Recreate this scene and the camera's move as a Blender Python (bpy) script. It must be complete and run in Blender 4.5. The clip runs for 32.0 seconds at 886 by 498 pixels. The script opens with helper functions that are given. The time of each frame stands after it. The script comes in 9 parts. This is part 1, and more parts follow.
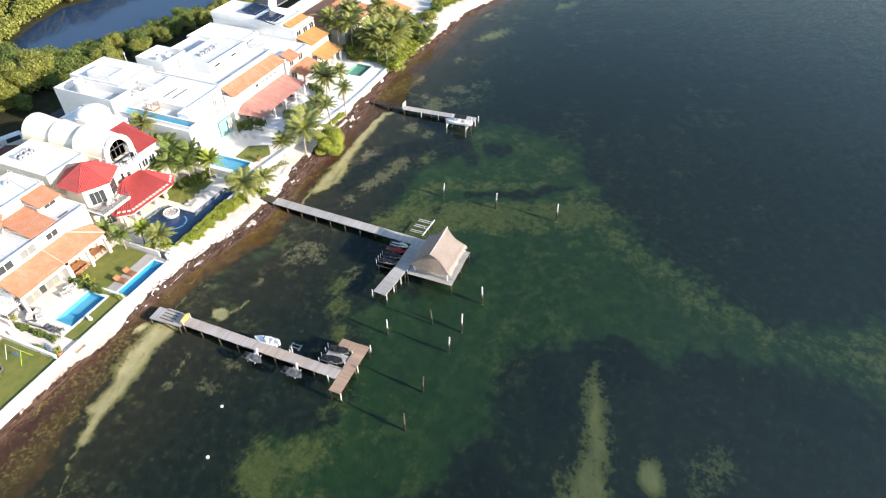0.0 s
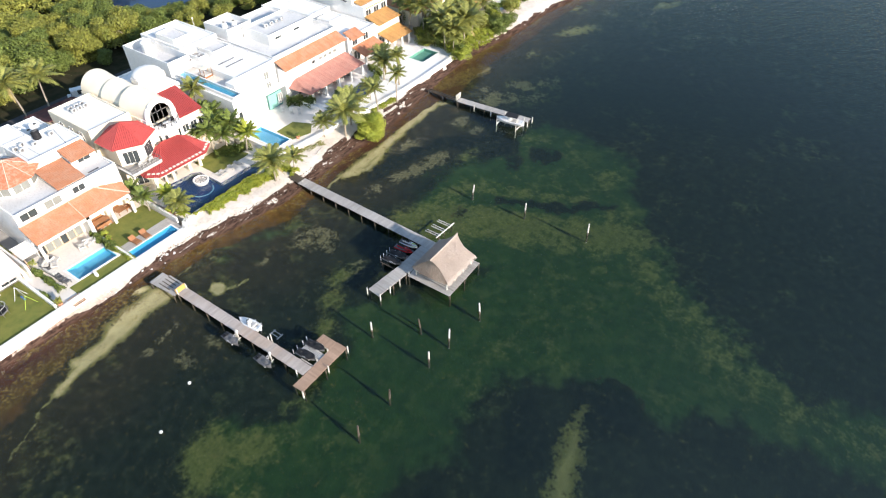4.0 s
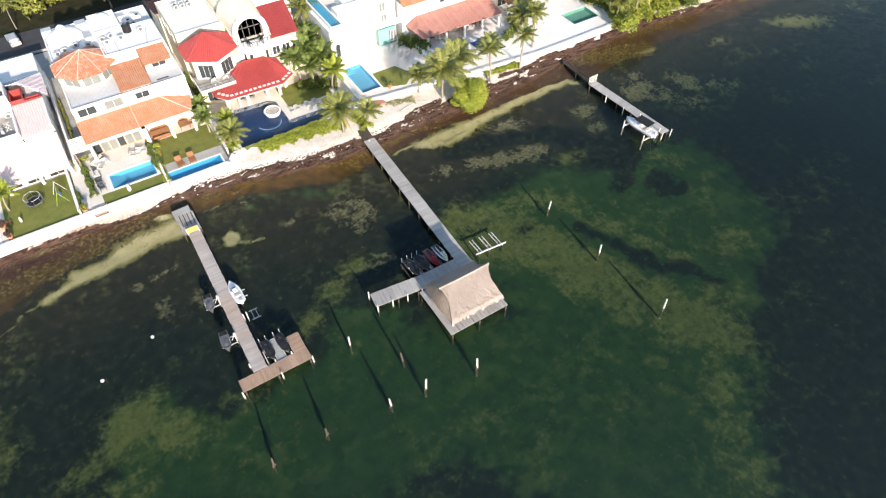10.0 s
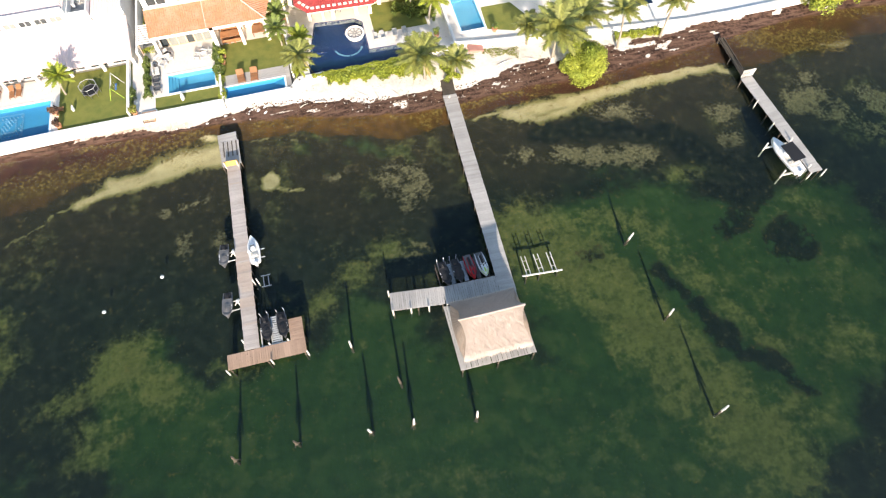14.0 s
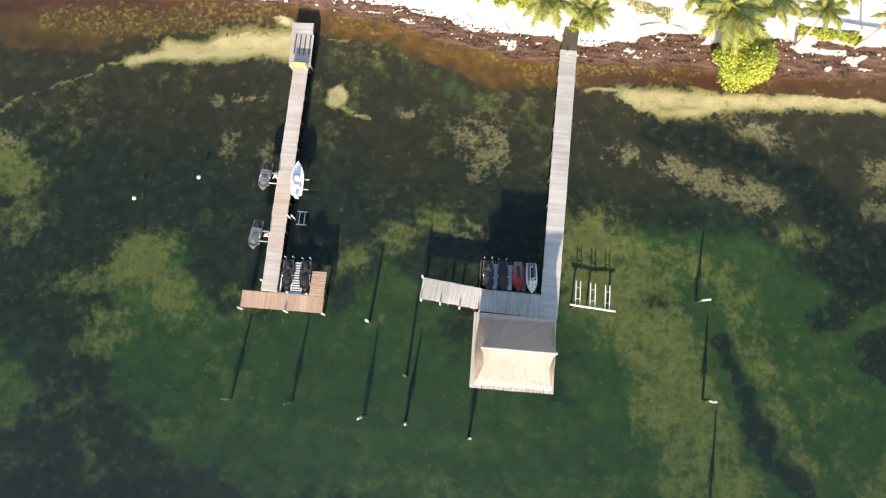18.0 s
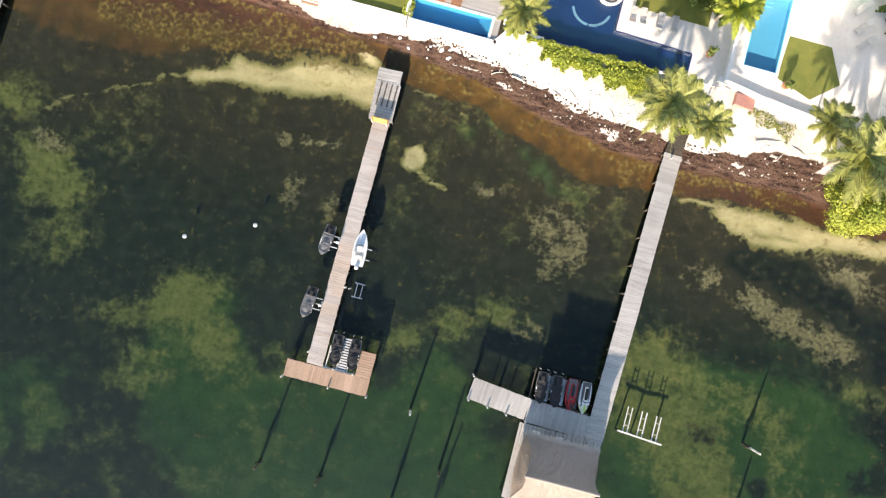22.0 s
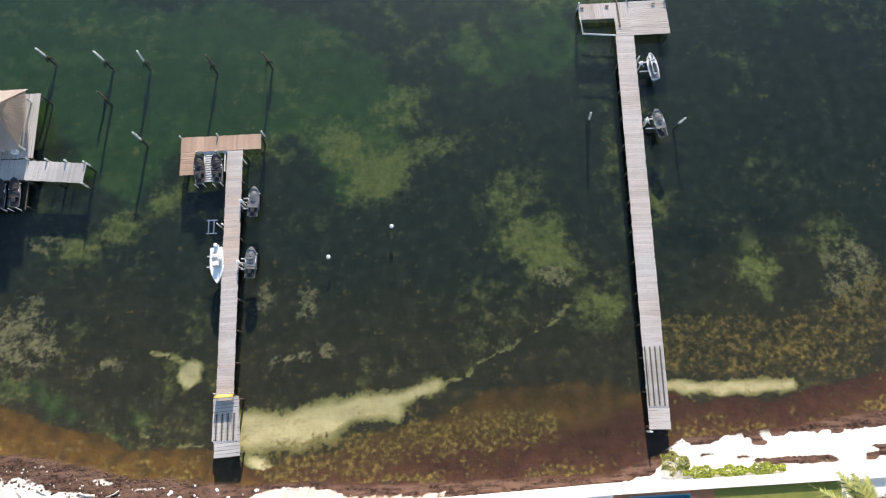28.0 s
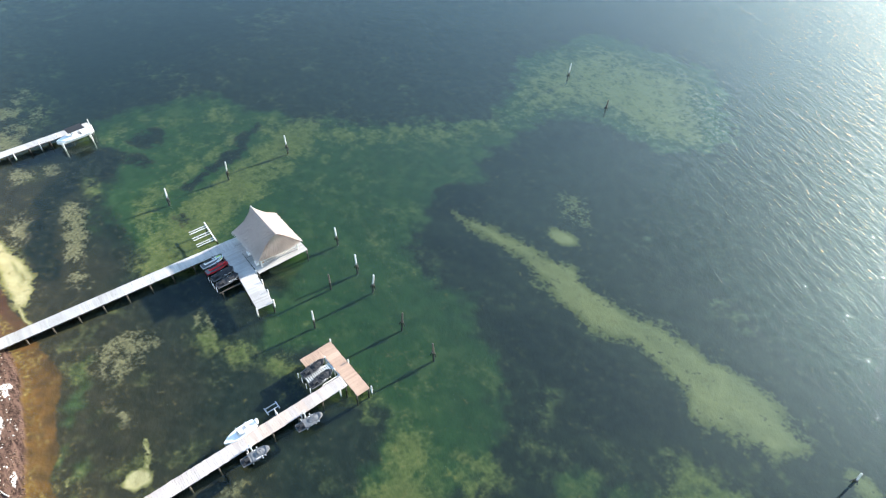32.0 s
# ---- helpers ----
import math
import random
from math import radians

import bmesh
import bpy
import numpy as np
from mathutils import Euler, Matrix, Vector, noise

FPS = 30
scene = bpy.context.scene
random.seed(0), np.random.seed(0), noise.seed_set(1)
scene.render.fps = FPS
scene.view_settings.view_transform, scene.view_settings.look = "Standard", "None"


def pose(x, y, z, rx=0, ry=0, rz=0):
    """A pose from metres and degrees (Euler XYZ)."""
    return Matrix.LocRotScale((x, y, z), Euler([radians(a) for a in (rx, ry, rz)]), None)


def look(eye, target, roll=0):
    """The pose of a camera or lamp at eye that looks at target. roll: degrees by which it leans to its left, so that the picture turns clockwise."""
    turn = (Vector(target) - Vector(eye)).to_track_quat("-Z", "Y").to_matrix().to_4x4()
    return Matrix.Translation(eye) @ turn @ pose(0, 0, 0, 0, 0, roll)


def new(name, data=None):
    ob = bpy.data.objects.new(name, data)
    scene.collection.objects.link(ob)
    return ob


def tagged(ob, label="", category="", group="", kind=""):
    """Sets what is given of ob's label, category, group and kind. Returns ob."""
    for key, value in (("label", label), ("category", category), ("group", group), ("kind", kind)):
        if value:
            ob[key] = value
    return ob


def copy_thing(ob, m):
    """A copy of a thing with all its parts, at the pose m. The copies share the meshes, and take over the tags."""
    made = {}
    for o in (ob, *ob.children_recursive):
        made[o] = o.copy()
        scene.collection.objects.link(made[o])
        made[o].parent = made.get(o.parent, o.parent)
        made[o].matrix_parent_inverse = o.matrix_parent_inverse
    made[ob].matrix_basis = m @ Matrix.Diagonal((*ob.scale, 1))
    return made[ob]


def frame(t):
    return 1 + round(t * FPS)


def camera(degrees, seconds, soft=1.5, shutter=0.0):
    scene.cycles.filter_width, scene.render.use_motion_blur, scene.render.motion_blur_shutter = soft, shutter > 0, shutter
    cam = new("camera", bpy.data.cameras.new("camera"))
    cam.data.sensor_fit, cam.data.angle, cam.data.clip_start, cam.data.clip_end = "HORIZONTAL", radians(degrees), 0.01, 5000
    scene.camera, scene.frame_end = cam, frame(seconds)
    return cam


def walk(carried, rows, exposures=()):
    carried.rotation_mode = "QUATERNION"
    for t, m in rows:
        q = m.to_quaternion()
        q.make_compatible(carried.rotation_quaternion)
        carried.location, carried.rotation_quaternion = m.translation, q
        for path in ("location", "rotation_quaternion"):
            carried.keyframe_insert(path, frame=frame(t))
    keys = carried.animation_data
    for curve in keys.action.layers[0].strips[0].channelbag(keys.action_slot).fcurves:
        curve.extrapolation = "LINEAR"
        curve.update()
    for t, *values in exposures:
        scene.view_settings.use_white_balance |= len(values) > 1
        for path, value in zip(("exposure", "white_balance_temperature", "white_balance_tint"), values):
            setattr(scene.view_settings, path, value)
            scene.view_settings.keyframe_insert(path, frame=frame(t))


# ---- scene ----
cam = camera(72.3, 32.0, soft=1.2)
PATH = [
    (0, (-69.319, -60.468, 66.785), (-67.926, -59.906, 65.464), 0.1),
    (0.5, (-68.157, -61.035, 66.775), (-66.779, -60.455, 65.446), 0.7),
    (1, (-67.035, -61.68, 66.695), (-65.67, -61.084, 65.36), 1.0),
    (1.5, (-66.257, -62.757, 66.552), (-64.903, -62.132, 65.219), 1.3),
    (2, (-65.124, -63.96, 66.264), (-63.785, -63.304, 64.931), 1.1),
    (2.5, (-63.337, -65.798, 66.188), (-62.028, -65.095, 64.85), 0.9),
    (3, (-61.303, -67.509, 66.068), (-60.026, -66.758, 64.725), 0.4),
    (3.5, (-59.203, -68.797, 65.909), (-57.96, -68.005, 64.557), 0.1),
    (5.5, (-51.355, -72.16, 65.083), (-50.236, -71.238, 63.705), 0.0),
    (6, (-49.11, -72.621, 65.022), (-48.029, -71.673, 63.632), -0.0),
    (6.5, (-46.723, -72.818, 64.907), (-45.683, -71.844, 63.503), 0.2),
    (7, (-44.156, -72.891, 64.734), (-43.162, -71.891, 63.316), 0.1),
    (7.5, (-41.573, -72.716, 64.632), (-40.628, -71.693, 63.196), 0.2),
    (8, (-39.226, -72.121, 64.362), (-38.322, -71.088, 62.908), 0.4),
    (8.5, (-36.394, -72.285, 64.123), (-35.55, -71.217, 62.657), 0.0),
    (9, (-33.761, -71.793, 63.791), (-32.972, -70.706, 62.309), -0.2),
    (9.5, (-31.233, -70.809, 63.681), (-30.499, -69.716, 62.176), -0.1),
    (10, (-28.785, -69.35, 63.539), (-28.105, -68.26, 62.006), -0.1),
    (10.5, (-26.25, -68.948, 63.235), (-25.631, -67.84, 61.69), -0.6),
    (11, (-23.932, -67.941, 62.945), (-23.371, -66.829, 61.381), -1.0),
    (11.5, (-21.879, -66.234, 62.892), (-21.373, -65.135, 61.3), -0.9),
    (12, (-19.937, -63.951, 63.043), (-19.488, -62.883, 61.413), -0.6),
    (12.5, (-17.954, -62.148, 63.199), (-17.563, -61.103, 61.539), -0.8),
    (13, (-16.255, -59.798, 63.324), (-15.921, -58.788, 61.63), -0.9),
    (13.5, (-14.745, -57.633, 63.249), (-14.466, -56.66, 61.524), -0.9),
    (14, (-13.307, -55.201, 63.227), (-13.09, -54.271, 61.47), -1.1),
    (14.5, (-12.266, -52.618, 63.198), (-12.095, -51.746, 61.406), -1.1),
    (16.5, (-9.599, -42.588, 63.24), (-9.584, -41.976, 61.336), -1.3),
    (17, (-9.554, -39.967, 63.004), (-9.563, -39.433, 61.077), -1.3),
    (17.5, (-9.72, -37.697, 62.876), (-9.745, -37.237, 60.93), -1.3),
    (18, (-10.286, -35.805, 62.721), (-10.311, -35.402, 60.763), 1.2),
    (18.5, (-11.067, -34.627, 62.25), (-11.088, -34.278, 60.281), 2.6),
    (19, (-11.958, -33.451, 61.828), (-11.969, -33.149, 59.851), 6.1),
    (19.5, (-12.89, -31.788, 61.663), (-12.887, -31.55, 59.677), 10.8),
    (20, (-14.038, -29.303, 61.765), (-14.013, -29.155, 59.77), 21.3),
    (20.5, (-15.363, -26.1, 61.762), (-15.334, -25.969, 59.766), 25.9),
    (21, (-16.793, -22.759, 61.723), (-16.763, -22.651, 59.726), 29.8),
    (21.5, (-18.292, -19.867, 61.617), (-18.261, -19.776, 59.62), 33.6),
    (22, (-20.282, -17.601, 61.519), (-20.245, -17.505, 59.522), 36.0),
    (22.5, (-22.456, -15.39, 61.414), (-22.415, -15.293, 59.417), 37.1),
    (23, (-24.915, -12.86, 61.296), (-24.864, -12.773, 59.299), 43.3),
    (23.5, (-27.726, -10.073, 61.089), (-27.658, -10.018, 59.091), 67.7),
    (24, (-30.105, -7.295, 61.038), (-30.036, -7.272, 59.039), 96.8),
    (24.5, (-32.0, -5.3, 60.98), (-31.948, -5.3, 58.985), 127.0),
    (26.5, (-38.0, 2.696, 59.589), (-38.111, 2.514, 57.6), -38.9),
    (27, (-41.686, 2.863, 59.553), (-41.768, 2.667, 57.564), -24.2),
    (27.5, (-45.81, 1.133, 59.182), (-45.878, 0.889, 57.198), -6.9),
    (28, (-49.19, -1.367, 59.372), (-49.206, -1.888, 57.442), -1.3),
    (28.5, (-51.384, -3.785, 59.373), (-51.239, -4.525, 57.52), -0.6),
    (29, (-53.52, -5.195, 59.1), (-53.184, -6.083, 57.339), -0.2),
    (29.5, (-55.671, -5.935, 59.323), (-55.164, -6.909, 57.651), 0.0),
    (30, (-57.414, -6.265, 59.922), (-56.771, -7.291, 58.33), 1.2),
    (30.5, (-59.188, -7.018, 60.577), (-58.426, -8.056, 59.046), 2.0),
    (31, (-60.828, -8.511, 60.853), (-59.954, -9.53, 59.37), 2.3),
    (31.5, (-62.832, -9.745, 61.116), (-61.856, -10.733, 59.677), 2.4),
    (32, (-64.637, -10.946, 61.306), (-63.575, -11.898, 59.904), 2.9),
]
walk(cam, [(t, look(e, g, r)) for t, e, g, r in PATH],
     exposures=[(0,.8,6600,13),(6,.55,6600,13),(9,.58,6700,13),(11,.62,6850,14),(14.5,.93,7150,14),(17,1.1,7450,15),(19,1.35,7450,14),(20,1.5,7250,10),(21,1.43,7450,13),(22.2,0.98,7350,15),(24.5,.52,7250,15),(26.5,.15,6650,14),(27.5,.28,6750,15),(28.0,.85,6650,14),(28.5,1.35,6450,11),(29.2,1.70,6250,9),(30.2,1.74,6250,9),(32,1.64,6250,9)])

# ---- world, sun ----
SUN_EL, SUN_DIR = radians(20.5), Vector((-0.07, -0.93, 0.349)).normalized()
world = bpy.data.worlds.new("sky")
scene.world = world
world.use_nodes = True
wn = world.node_tree
sky = wn.nodes.new("ShaderNodeTexSky")
sky.sky_type, sky.sun_disc, sky.sun_elevation, sky.sun_rotation = "NISHITA", False, SUN_EL, radians(184.3)
sky.air_density, sky.dust_density, sky.ozone_density = 1.5, 0.8, 3.5
wn.nodes["Background"].inputs[1].default_value = 0.15
wn.links.new(sky.outputs[0], wn.nodes["Background"].inputs[0])
sun = new("sun", bpy.data.lights.new("sun", "SUN"))
sun.data.energy, sun.data.angle, sun.data.color = 5.0, radians(1.1), (1.0, 0.925, 0.82)
sun.matrix_world = look(SUN_DIR * 200, (0, 0, 0))


# ---- materials ----
def ramp_mix(nt, a, b, fac):
    m = nt.nodes.new("ShaderNodeMix")
    m.data_type = "RGBA"
    for s, v in ((m.inputs[0], fac), (m.inputs[6], a), (m.inputs[7], b)):
        if hasattr(v, "links") or isinstance(v, bpy.types.NodeSocket):
            nt.links.new(v, s)
        else:
            s.default_value = (*v, 1) if isinstance(v, tuple) else v
    return m.outputs[2]


def noise_fac(nt, scale, lo=0.35, hi=0.65, detail=4, coord="Object", stretch=(1, 1, 1)):
    tc, mp, n, r = (nt.nodes.new("ShaderNode" + k) for k in ("TexCoord", "Mapping", "TexNoise", "MapRange"))
    mp.inputs["Scale"].default_value = stretch
    n.inputs["Scale"].default_value, n.inputs["Detail"].default_value = scale, detail
    r.inputs[1].default_value, r.inputs[2].default_value = lo, hi
    if not isinstance(coord, str):
        nt.links.new(coord, mp.inputs[0])
    elif coord == "World":
        geo = nt.nodes.new("ShaderNodeNewGeometry")
        nt.links.new(geo.outputs["Position"], mp.inputs[0])
    else:
        nt.links.new(tc.outputs[coord], mp.inputs[0])
    nt.links.new(mp.outputs[0], n.inputs["Vector"])
    nt.links.new(n.outputs[0], r.inputs[0])
    return r.outputs[0]


def surface(name, base, dark=None, rough=0.7, scale=0.6, fine=6.0, bump=0.1, metal=0.0, rnd=0.0, stretch=(1, 1, 1), island=False, grit=0.6):
    """A painted, wooden, tiled or leafy surface with large stains, fine grain and a little relief."""
    m = bpy.data.materials.new(name)
    m.use_nodes = True
    nt = m.node_tree
    b = nt.nodes["Principled BSDF"]
    dark = dark or tuple(c * 0.72 for c in base)
    c1 = ramp_mix(nt, base, dark, noise_fac(nt, scale, 0.4, 0.75, coord="World"))
    c2 = ramp_mix(nt, c1, tuple(c * grit for c in base), noise_fac(nt, fine, 0.5, 0.9, coord="World", stretch=stretch))
    if rnd:
        src = nt.nodes.new("ShaderNodeNewGeometry").outputs["Random Per Island"] if island else nt.nodes.new("ShaderNodeObjectInfo").outputs["Random"]
        hs = nt.nodes.new("ShaderNodeHueSaturation")
        mr = nt.nodes.new("ShaderNodeMapRange")
        mr.inputs[3].default_value, mr.inputs[4].default_value = 1 - rnd, 1 + rnd
        nt.links.new(src, mr.inputs[0])
        nt.links.new(mr.outputs[0], hs.inputs["Value"])
        nt.links.new(c2, hs.inputs["Color"])
        c2 = hs.outputs[0]
    nt.links.new(c2, b.inputs["Base Color"])
    b.inputs["Roughness"].default_value, b.inputs["Metallic"].default_value = rough, metal
    if bump:
        bp = nt.nodes.new("ShaderNodeBump")
        bp.inputs["Strength"].default_value, bp.inputs["Distance"].default_value = bump, 0.03
        nt.links.new(noise_fac(nt, fine * 1.7, 0.2, 0.8, coord="World", stretch=stretch), bp.inputs["Height"])
        nt.links.new(bp.outputs[0], b.inputs["Normal"])
    return m


def shiny(name, base, rough=0.08, metal=0.0, trans=0.0):
    m = surface(name, base, rough=rough, metal=metal, bump=0.0, dark=tuple(c * 0.85 for c in base))
    m.node_tree.nodes["Principled BSDF"].inputs["Transmission Weight"].default_value = trans
    return m


M = {}
M["plank_grey"] = surface("weathered grey plank", (0.46, 0.435, 0.41), rough=0.85, scale=0.3, fine=5, rnd=0.10, stretch=(1, 5, 1))
M["plank_warm"] = surface("warm brown plank", (0.44, 0.30, 0.22), (0.36, 0.24, 0.17), rough=0.8, scale=0.4, fine=5, rnd=0.13, stretch=(1, 5, 1))
M["plank_mixed"] = surface("sun-bleached plank", (0.47, 0.42, 0.39), (0.40, 0.335, 0.29), rough=0.85, scale=0.3, fine=5, rnd=0.10, stretch=(1, 5, 1))
M["pile"] = surface("wet dark timber", (0.10, 0.08, 0.06), rough=0.8, bump=0.3)
M["pile_white"] = surface("whitewashed timber", (0.70, 0.68, 0.64), (0.5, 0.47, 0.42), rough=0.8, fine=4, bump=0.2)
M["thatch_brown"] = surface("brown palm thatch", (0.44, 0.35, 0.29), (0.33, 0.25, 0.20), rough=0.95, scale=0.8, fine=9, bump=0.8, rnd=0.25, stretch=(0.5, 3, 0.5), island=True)
M["thatch"] = surface("palm thatch", (0.48, 0.405, 0.36), (0.41, 0.34, 0.295), rough=0.95, scale=0.5, fine=6, bump=0.5, rnd=0.08, grit=0.8, stretch=(3, 0.5, 0.5), island=True)
M["white"] = surface("white stucco", (0.87, 0.86, 0.84), (0.80, 0.78, 0.75), rough=0.85, scale=0.3, fine=3, bump=0.08, grit=0.8)
M["cream"] = surface("cream stucco", (0.89, 0.81, 0.66), (0.86, 0.76, 0.60), rough=0.85, scale=0.4, fine=3, bump=0.05, grit=0.92)
M["roof_red"] = surface("red clay tile", (0.44, 0.065, 0.06), (0.37, 0.052, 0.05), rough=0.7, scale=0.5, fine=4, bump=0.2, rnd=0.10, island=True)
M["sand_frame"] = surface("beige painted frame", (0.50, 0.38, 0.26), rough=0.6)
M["roof_orange"] = surface("orange clay tile", (0.52, 0.22, 0.115), (0.53, 0.29, 0.19), rough=0.8, scale=0.7, fine=4, bump=0.2, rnd=0.12, island=True)
M["roof_yellow"] = surface("amber clay tile", (0.54, 0.31, 0.11), (0.50, 0.25, 0.09), rough=0.8, scale=0.7, fine=4, bump=0.2, rnd=0.1, island=True)
M["roof_pink"] = surface("faded pink tile", (0.79, 0.625, 0.60), (0.74, 0.58, 0.55), rough=0.85, scale=0.5, fine=3, grit=0.85, bump=0.1, rnd=0.06, island=True)
M["roof_worn"] = surface("flaking orange clay tile", (0.50, 0.17, 0.09), (0.60, 0.36, 0.27), rough=0.85, scale=2.2, fine=6, bump=0.25, rnd=0.15, island=True)
M["roof_rose"] = surface("rose clay tile", (0.50, 0.25, 0.20), (0.44, 0.19, 0.15), rough=0.8, scale=0.6, fine=5, bump=0.15, rnd=0.1, island=True)
M["roof_brown"] = surface("mottled brown tile", (0.60, 0.43, 0.37), (0.20, 0.095, 0.07), rough=0.85, scale=3.4, fine=7, bump=0.3, rnd=0.45, island=True)
M["ridge"] = surface("mortar ridge", (0.68, 0.50, 0.42), rough=0.9)
M["paving"] = surface("pale paving", (0.80, 0.74, 0.67), (0.74, 0.67, 0.59), rough=0.85, scale=0.4, fine=3, bump=0.05, grit=0.82)
M["concrete"] = surface("grey concrete", (0.42, 0.40, 0.37), (0.33, 0.31, 0.28), rough=0.9, scale=0.5, fine=5, bump=0.2)
M["curtain"] = shiny("pale curtained glass", (0.24, 0.25, 0.235), 0.12)
for k in ("plank_grey", "plank_warm", "plank_mixed"):
    M[k].node_tree.nodes["Principled BSDF"].inputs["Specular IOR Level"].default_value = 0.15
M["red_dark"] = surface("dark red roof, worn paint and shaded tile", (0.16, 0.045, 0.045), (0.09, 0.03, 0.035), rough=0.8, scale=0.6, fine=5)
M["roof_deck"] = surface("pale roof screed", (0.70, 0.69, 0.68), (0.60, 0.59, 0.57), rough=0.9, scale=0.25, fine=5)
M["deck_grey"] = surface("silvered deck board", (0.50, 0.47, 0.45), (0.42, 0.39, 0.37), rough=0.85, scale=0.5, fine=5, rnd=0.2, stretch=(5, 1, 1))
M["asphalt"] = surface("asphalt", (0.06, 0.06, 0.065), rough=0.9, fine=9)
M["lawn"] = surface("mown lawn", (0.20, 0.205, 0.042), (0.125, 0.155, 0.028), rough=0.95, scale=0.8, fine=10, bump=0.6)
M["glass"] = shiny("dark window glass", (0.05, 0.06, 0.065), 0.06)
M["teal_glass"] = shiny("teal balustrade glass", (0.25, 0.50, 0.45), 0.08)
M["plank_tan"] = surface("tan plank", (0.48, 0.40, 0.345), (0.42, 0.33, 0.27), rough=0.85, scale=0.3, fine=5, rnd=0.10, stretch=(1, 5, 1))
M["black"] = surface("black cover cloth", (0.013, 0.013, 0.016), rough=0.75, fine=10)
M["dark_grey"] = surface("grey boat cover", (0.13, 0.13, 0.135), rough=0.7, fine=8)
M["hull_white"] = shiny("white gelcoat", (0.80, 0.80, 0.80), 0.2)
M["hull_red"] = shiny("red gelcoat", (0.45, 0.02, 0.025), 0.2)
M["lime"] = shiny("lime trim", (0.45, 0.65, 0.08), 0.3)
M["metal"] = surface("galvanised steel", (0.55, 0.56, 0.57), rough=0.35, metal=0.9, bump=0)
M["alu"] = surface("matt aluminium", (0.66, 0.66, 0.66), rough=0.5, metal=0.3, bump=0)
M["solar"] = shiny("solar glass", (0.015, 0.02, 0.045), 0.1)
M["red_paint"] = surface("red roof paint", (0.42, 0.06, 0.05), (0.34, 0.05, 0.045), rough=0.8)
M["purple_tile"] = surface("bleached lilac tile", (0.58, 0.51, 0.57), rough=0.8, rnd=0.15, island=True)
M["wood_chair"] = surface("oiled teak", (0.36, 0.16, 0.07), rough=0.6, rnd=0.15)
M["cushion"] = surface("pale cushion", (0.68, 0.65, 0.60), rough=0.9)
M["blue_paint"] = surface("blue plastic", (0.03, 0.16, 0.50), rough=0.5, bump=0)
M["orange_paint"] = surface("ochre board", (0.62, 0.36, 0.09), rough=0.7)
M["leaf_palm"] = surface("palm leaf", (0.235, 0.24, 0.058), (0.155, 0.18, 0.040), rough=0.6, scale=1.5, bump=0, rnd=0.35, island=True)
M["leaf_palm_dark"] = surface("deep green palm leaf", (0.15, 0.195, 0.036), rough=0.6, scale=1.5, bump=0, rnd=0.35, island=True)
M["leaf_lime"] = surface("bright shrub leaf", (0.30, 0.33, 0.035), (0.20, 0.26, 0.03), rough=0.7, bump=0, rnd=0.35, island=True)
M["leaf_dark"] = surface("mangrove leaf", (0.14, 0.18, 0.032), (0.08, 0.12, 0.024), rough=0.7, bump=0, rnd=0.4, island=True)
M["leaf_olive"] = surface("olive mangrove leaf", (0.24, 0.24, 0.04), (0.15, 0.18, 0.03), rough=0.7, bump=0, rnd=0.4, island=True)
M["leaf_dry"] = surface("dry yellow leaf", (0.30, 0.24, 0.09), rough=0.8, bump=0, rnd=0.3, island=True)
M["bark"] = surface("palm bark", (0.36, 0.31, 0.25), rough=0.95, fine=8, bump=0.4)
M["weed"] = surface("dry seaweed", (0.105, 0.058, 0.034), (0.06, 0.035, 0.028), rough=0.95, rnd=0.4, island=True)
M["drift"] = surface("bleached driftwood", (0.62, 0.57, 0.50), rough=0.9)
M["pool_light"] = surface("light blue pool tile", (0.13, 0.54, 0.76), (0.10, 0.48, 0.70), rough=0.4, scale=0.3, fine=10, bump=0)
M["pool_mid"] = surface("blue pool tile", (0.06, 0.41, 0.68), (0.05, 0.36, 0.62), rough=0.4, scale=0.3, fine=10, bump=0)
M["pool_navy"] = surface("navy pool mosaic", (0.012, 0.035, 0.16), (0.01, 0.025, 0.12), rough=0.3, scale=0.3, fine=12, bump=0)
M["pool_teal"] = surface("teal pool tile", (0.10, 0.32, 0.40), (0.08, 0.27, 0.36), rough=0.4, scale=0.4, fine=10, bump=0)
M["pool_green"] = surface("green pool tile", (0.22, 0.48, 0.36), rough=0.4, bump=0)
M["pool_dot"] = surface("dark mosaic dot", (0.012, 0.05, 0.12), rough=0.4, bump=0)
M["pool_line"] = surface("pale mosaic line", (0.30, 0.55, 0.70), rough=0.5, bump=0)


# ---- mesh helpers ----
def part(name, bm, material, parent=None, label="", smooth=False):
    """Links bm, whose vertices are in the thing's own axes, as one mesh under parent."""
    me = bpy.data.meshes.new(name)
    bm.to_mesh(me)
    bm.free()
    me.materials.append(M[material])
    if smooth:
        me.polygons.foreach_set("use_smooth", [True] * len(me.polygons))
    ob = new(name, me)
    ob.parent = parent
    if label:
        ob["label"] = label
    return ob


def thing(name, at=(0, 0, 0), label="", category="", group="", kind="", turn=0.0):
    ob = new(name)
    ob.location = at
    ob.rotation_euler[2] = radians(turn)
    return tagged(ob, label, category, group, kind)


def B():
    return bmesh.new()


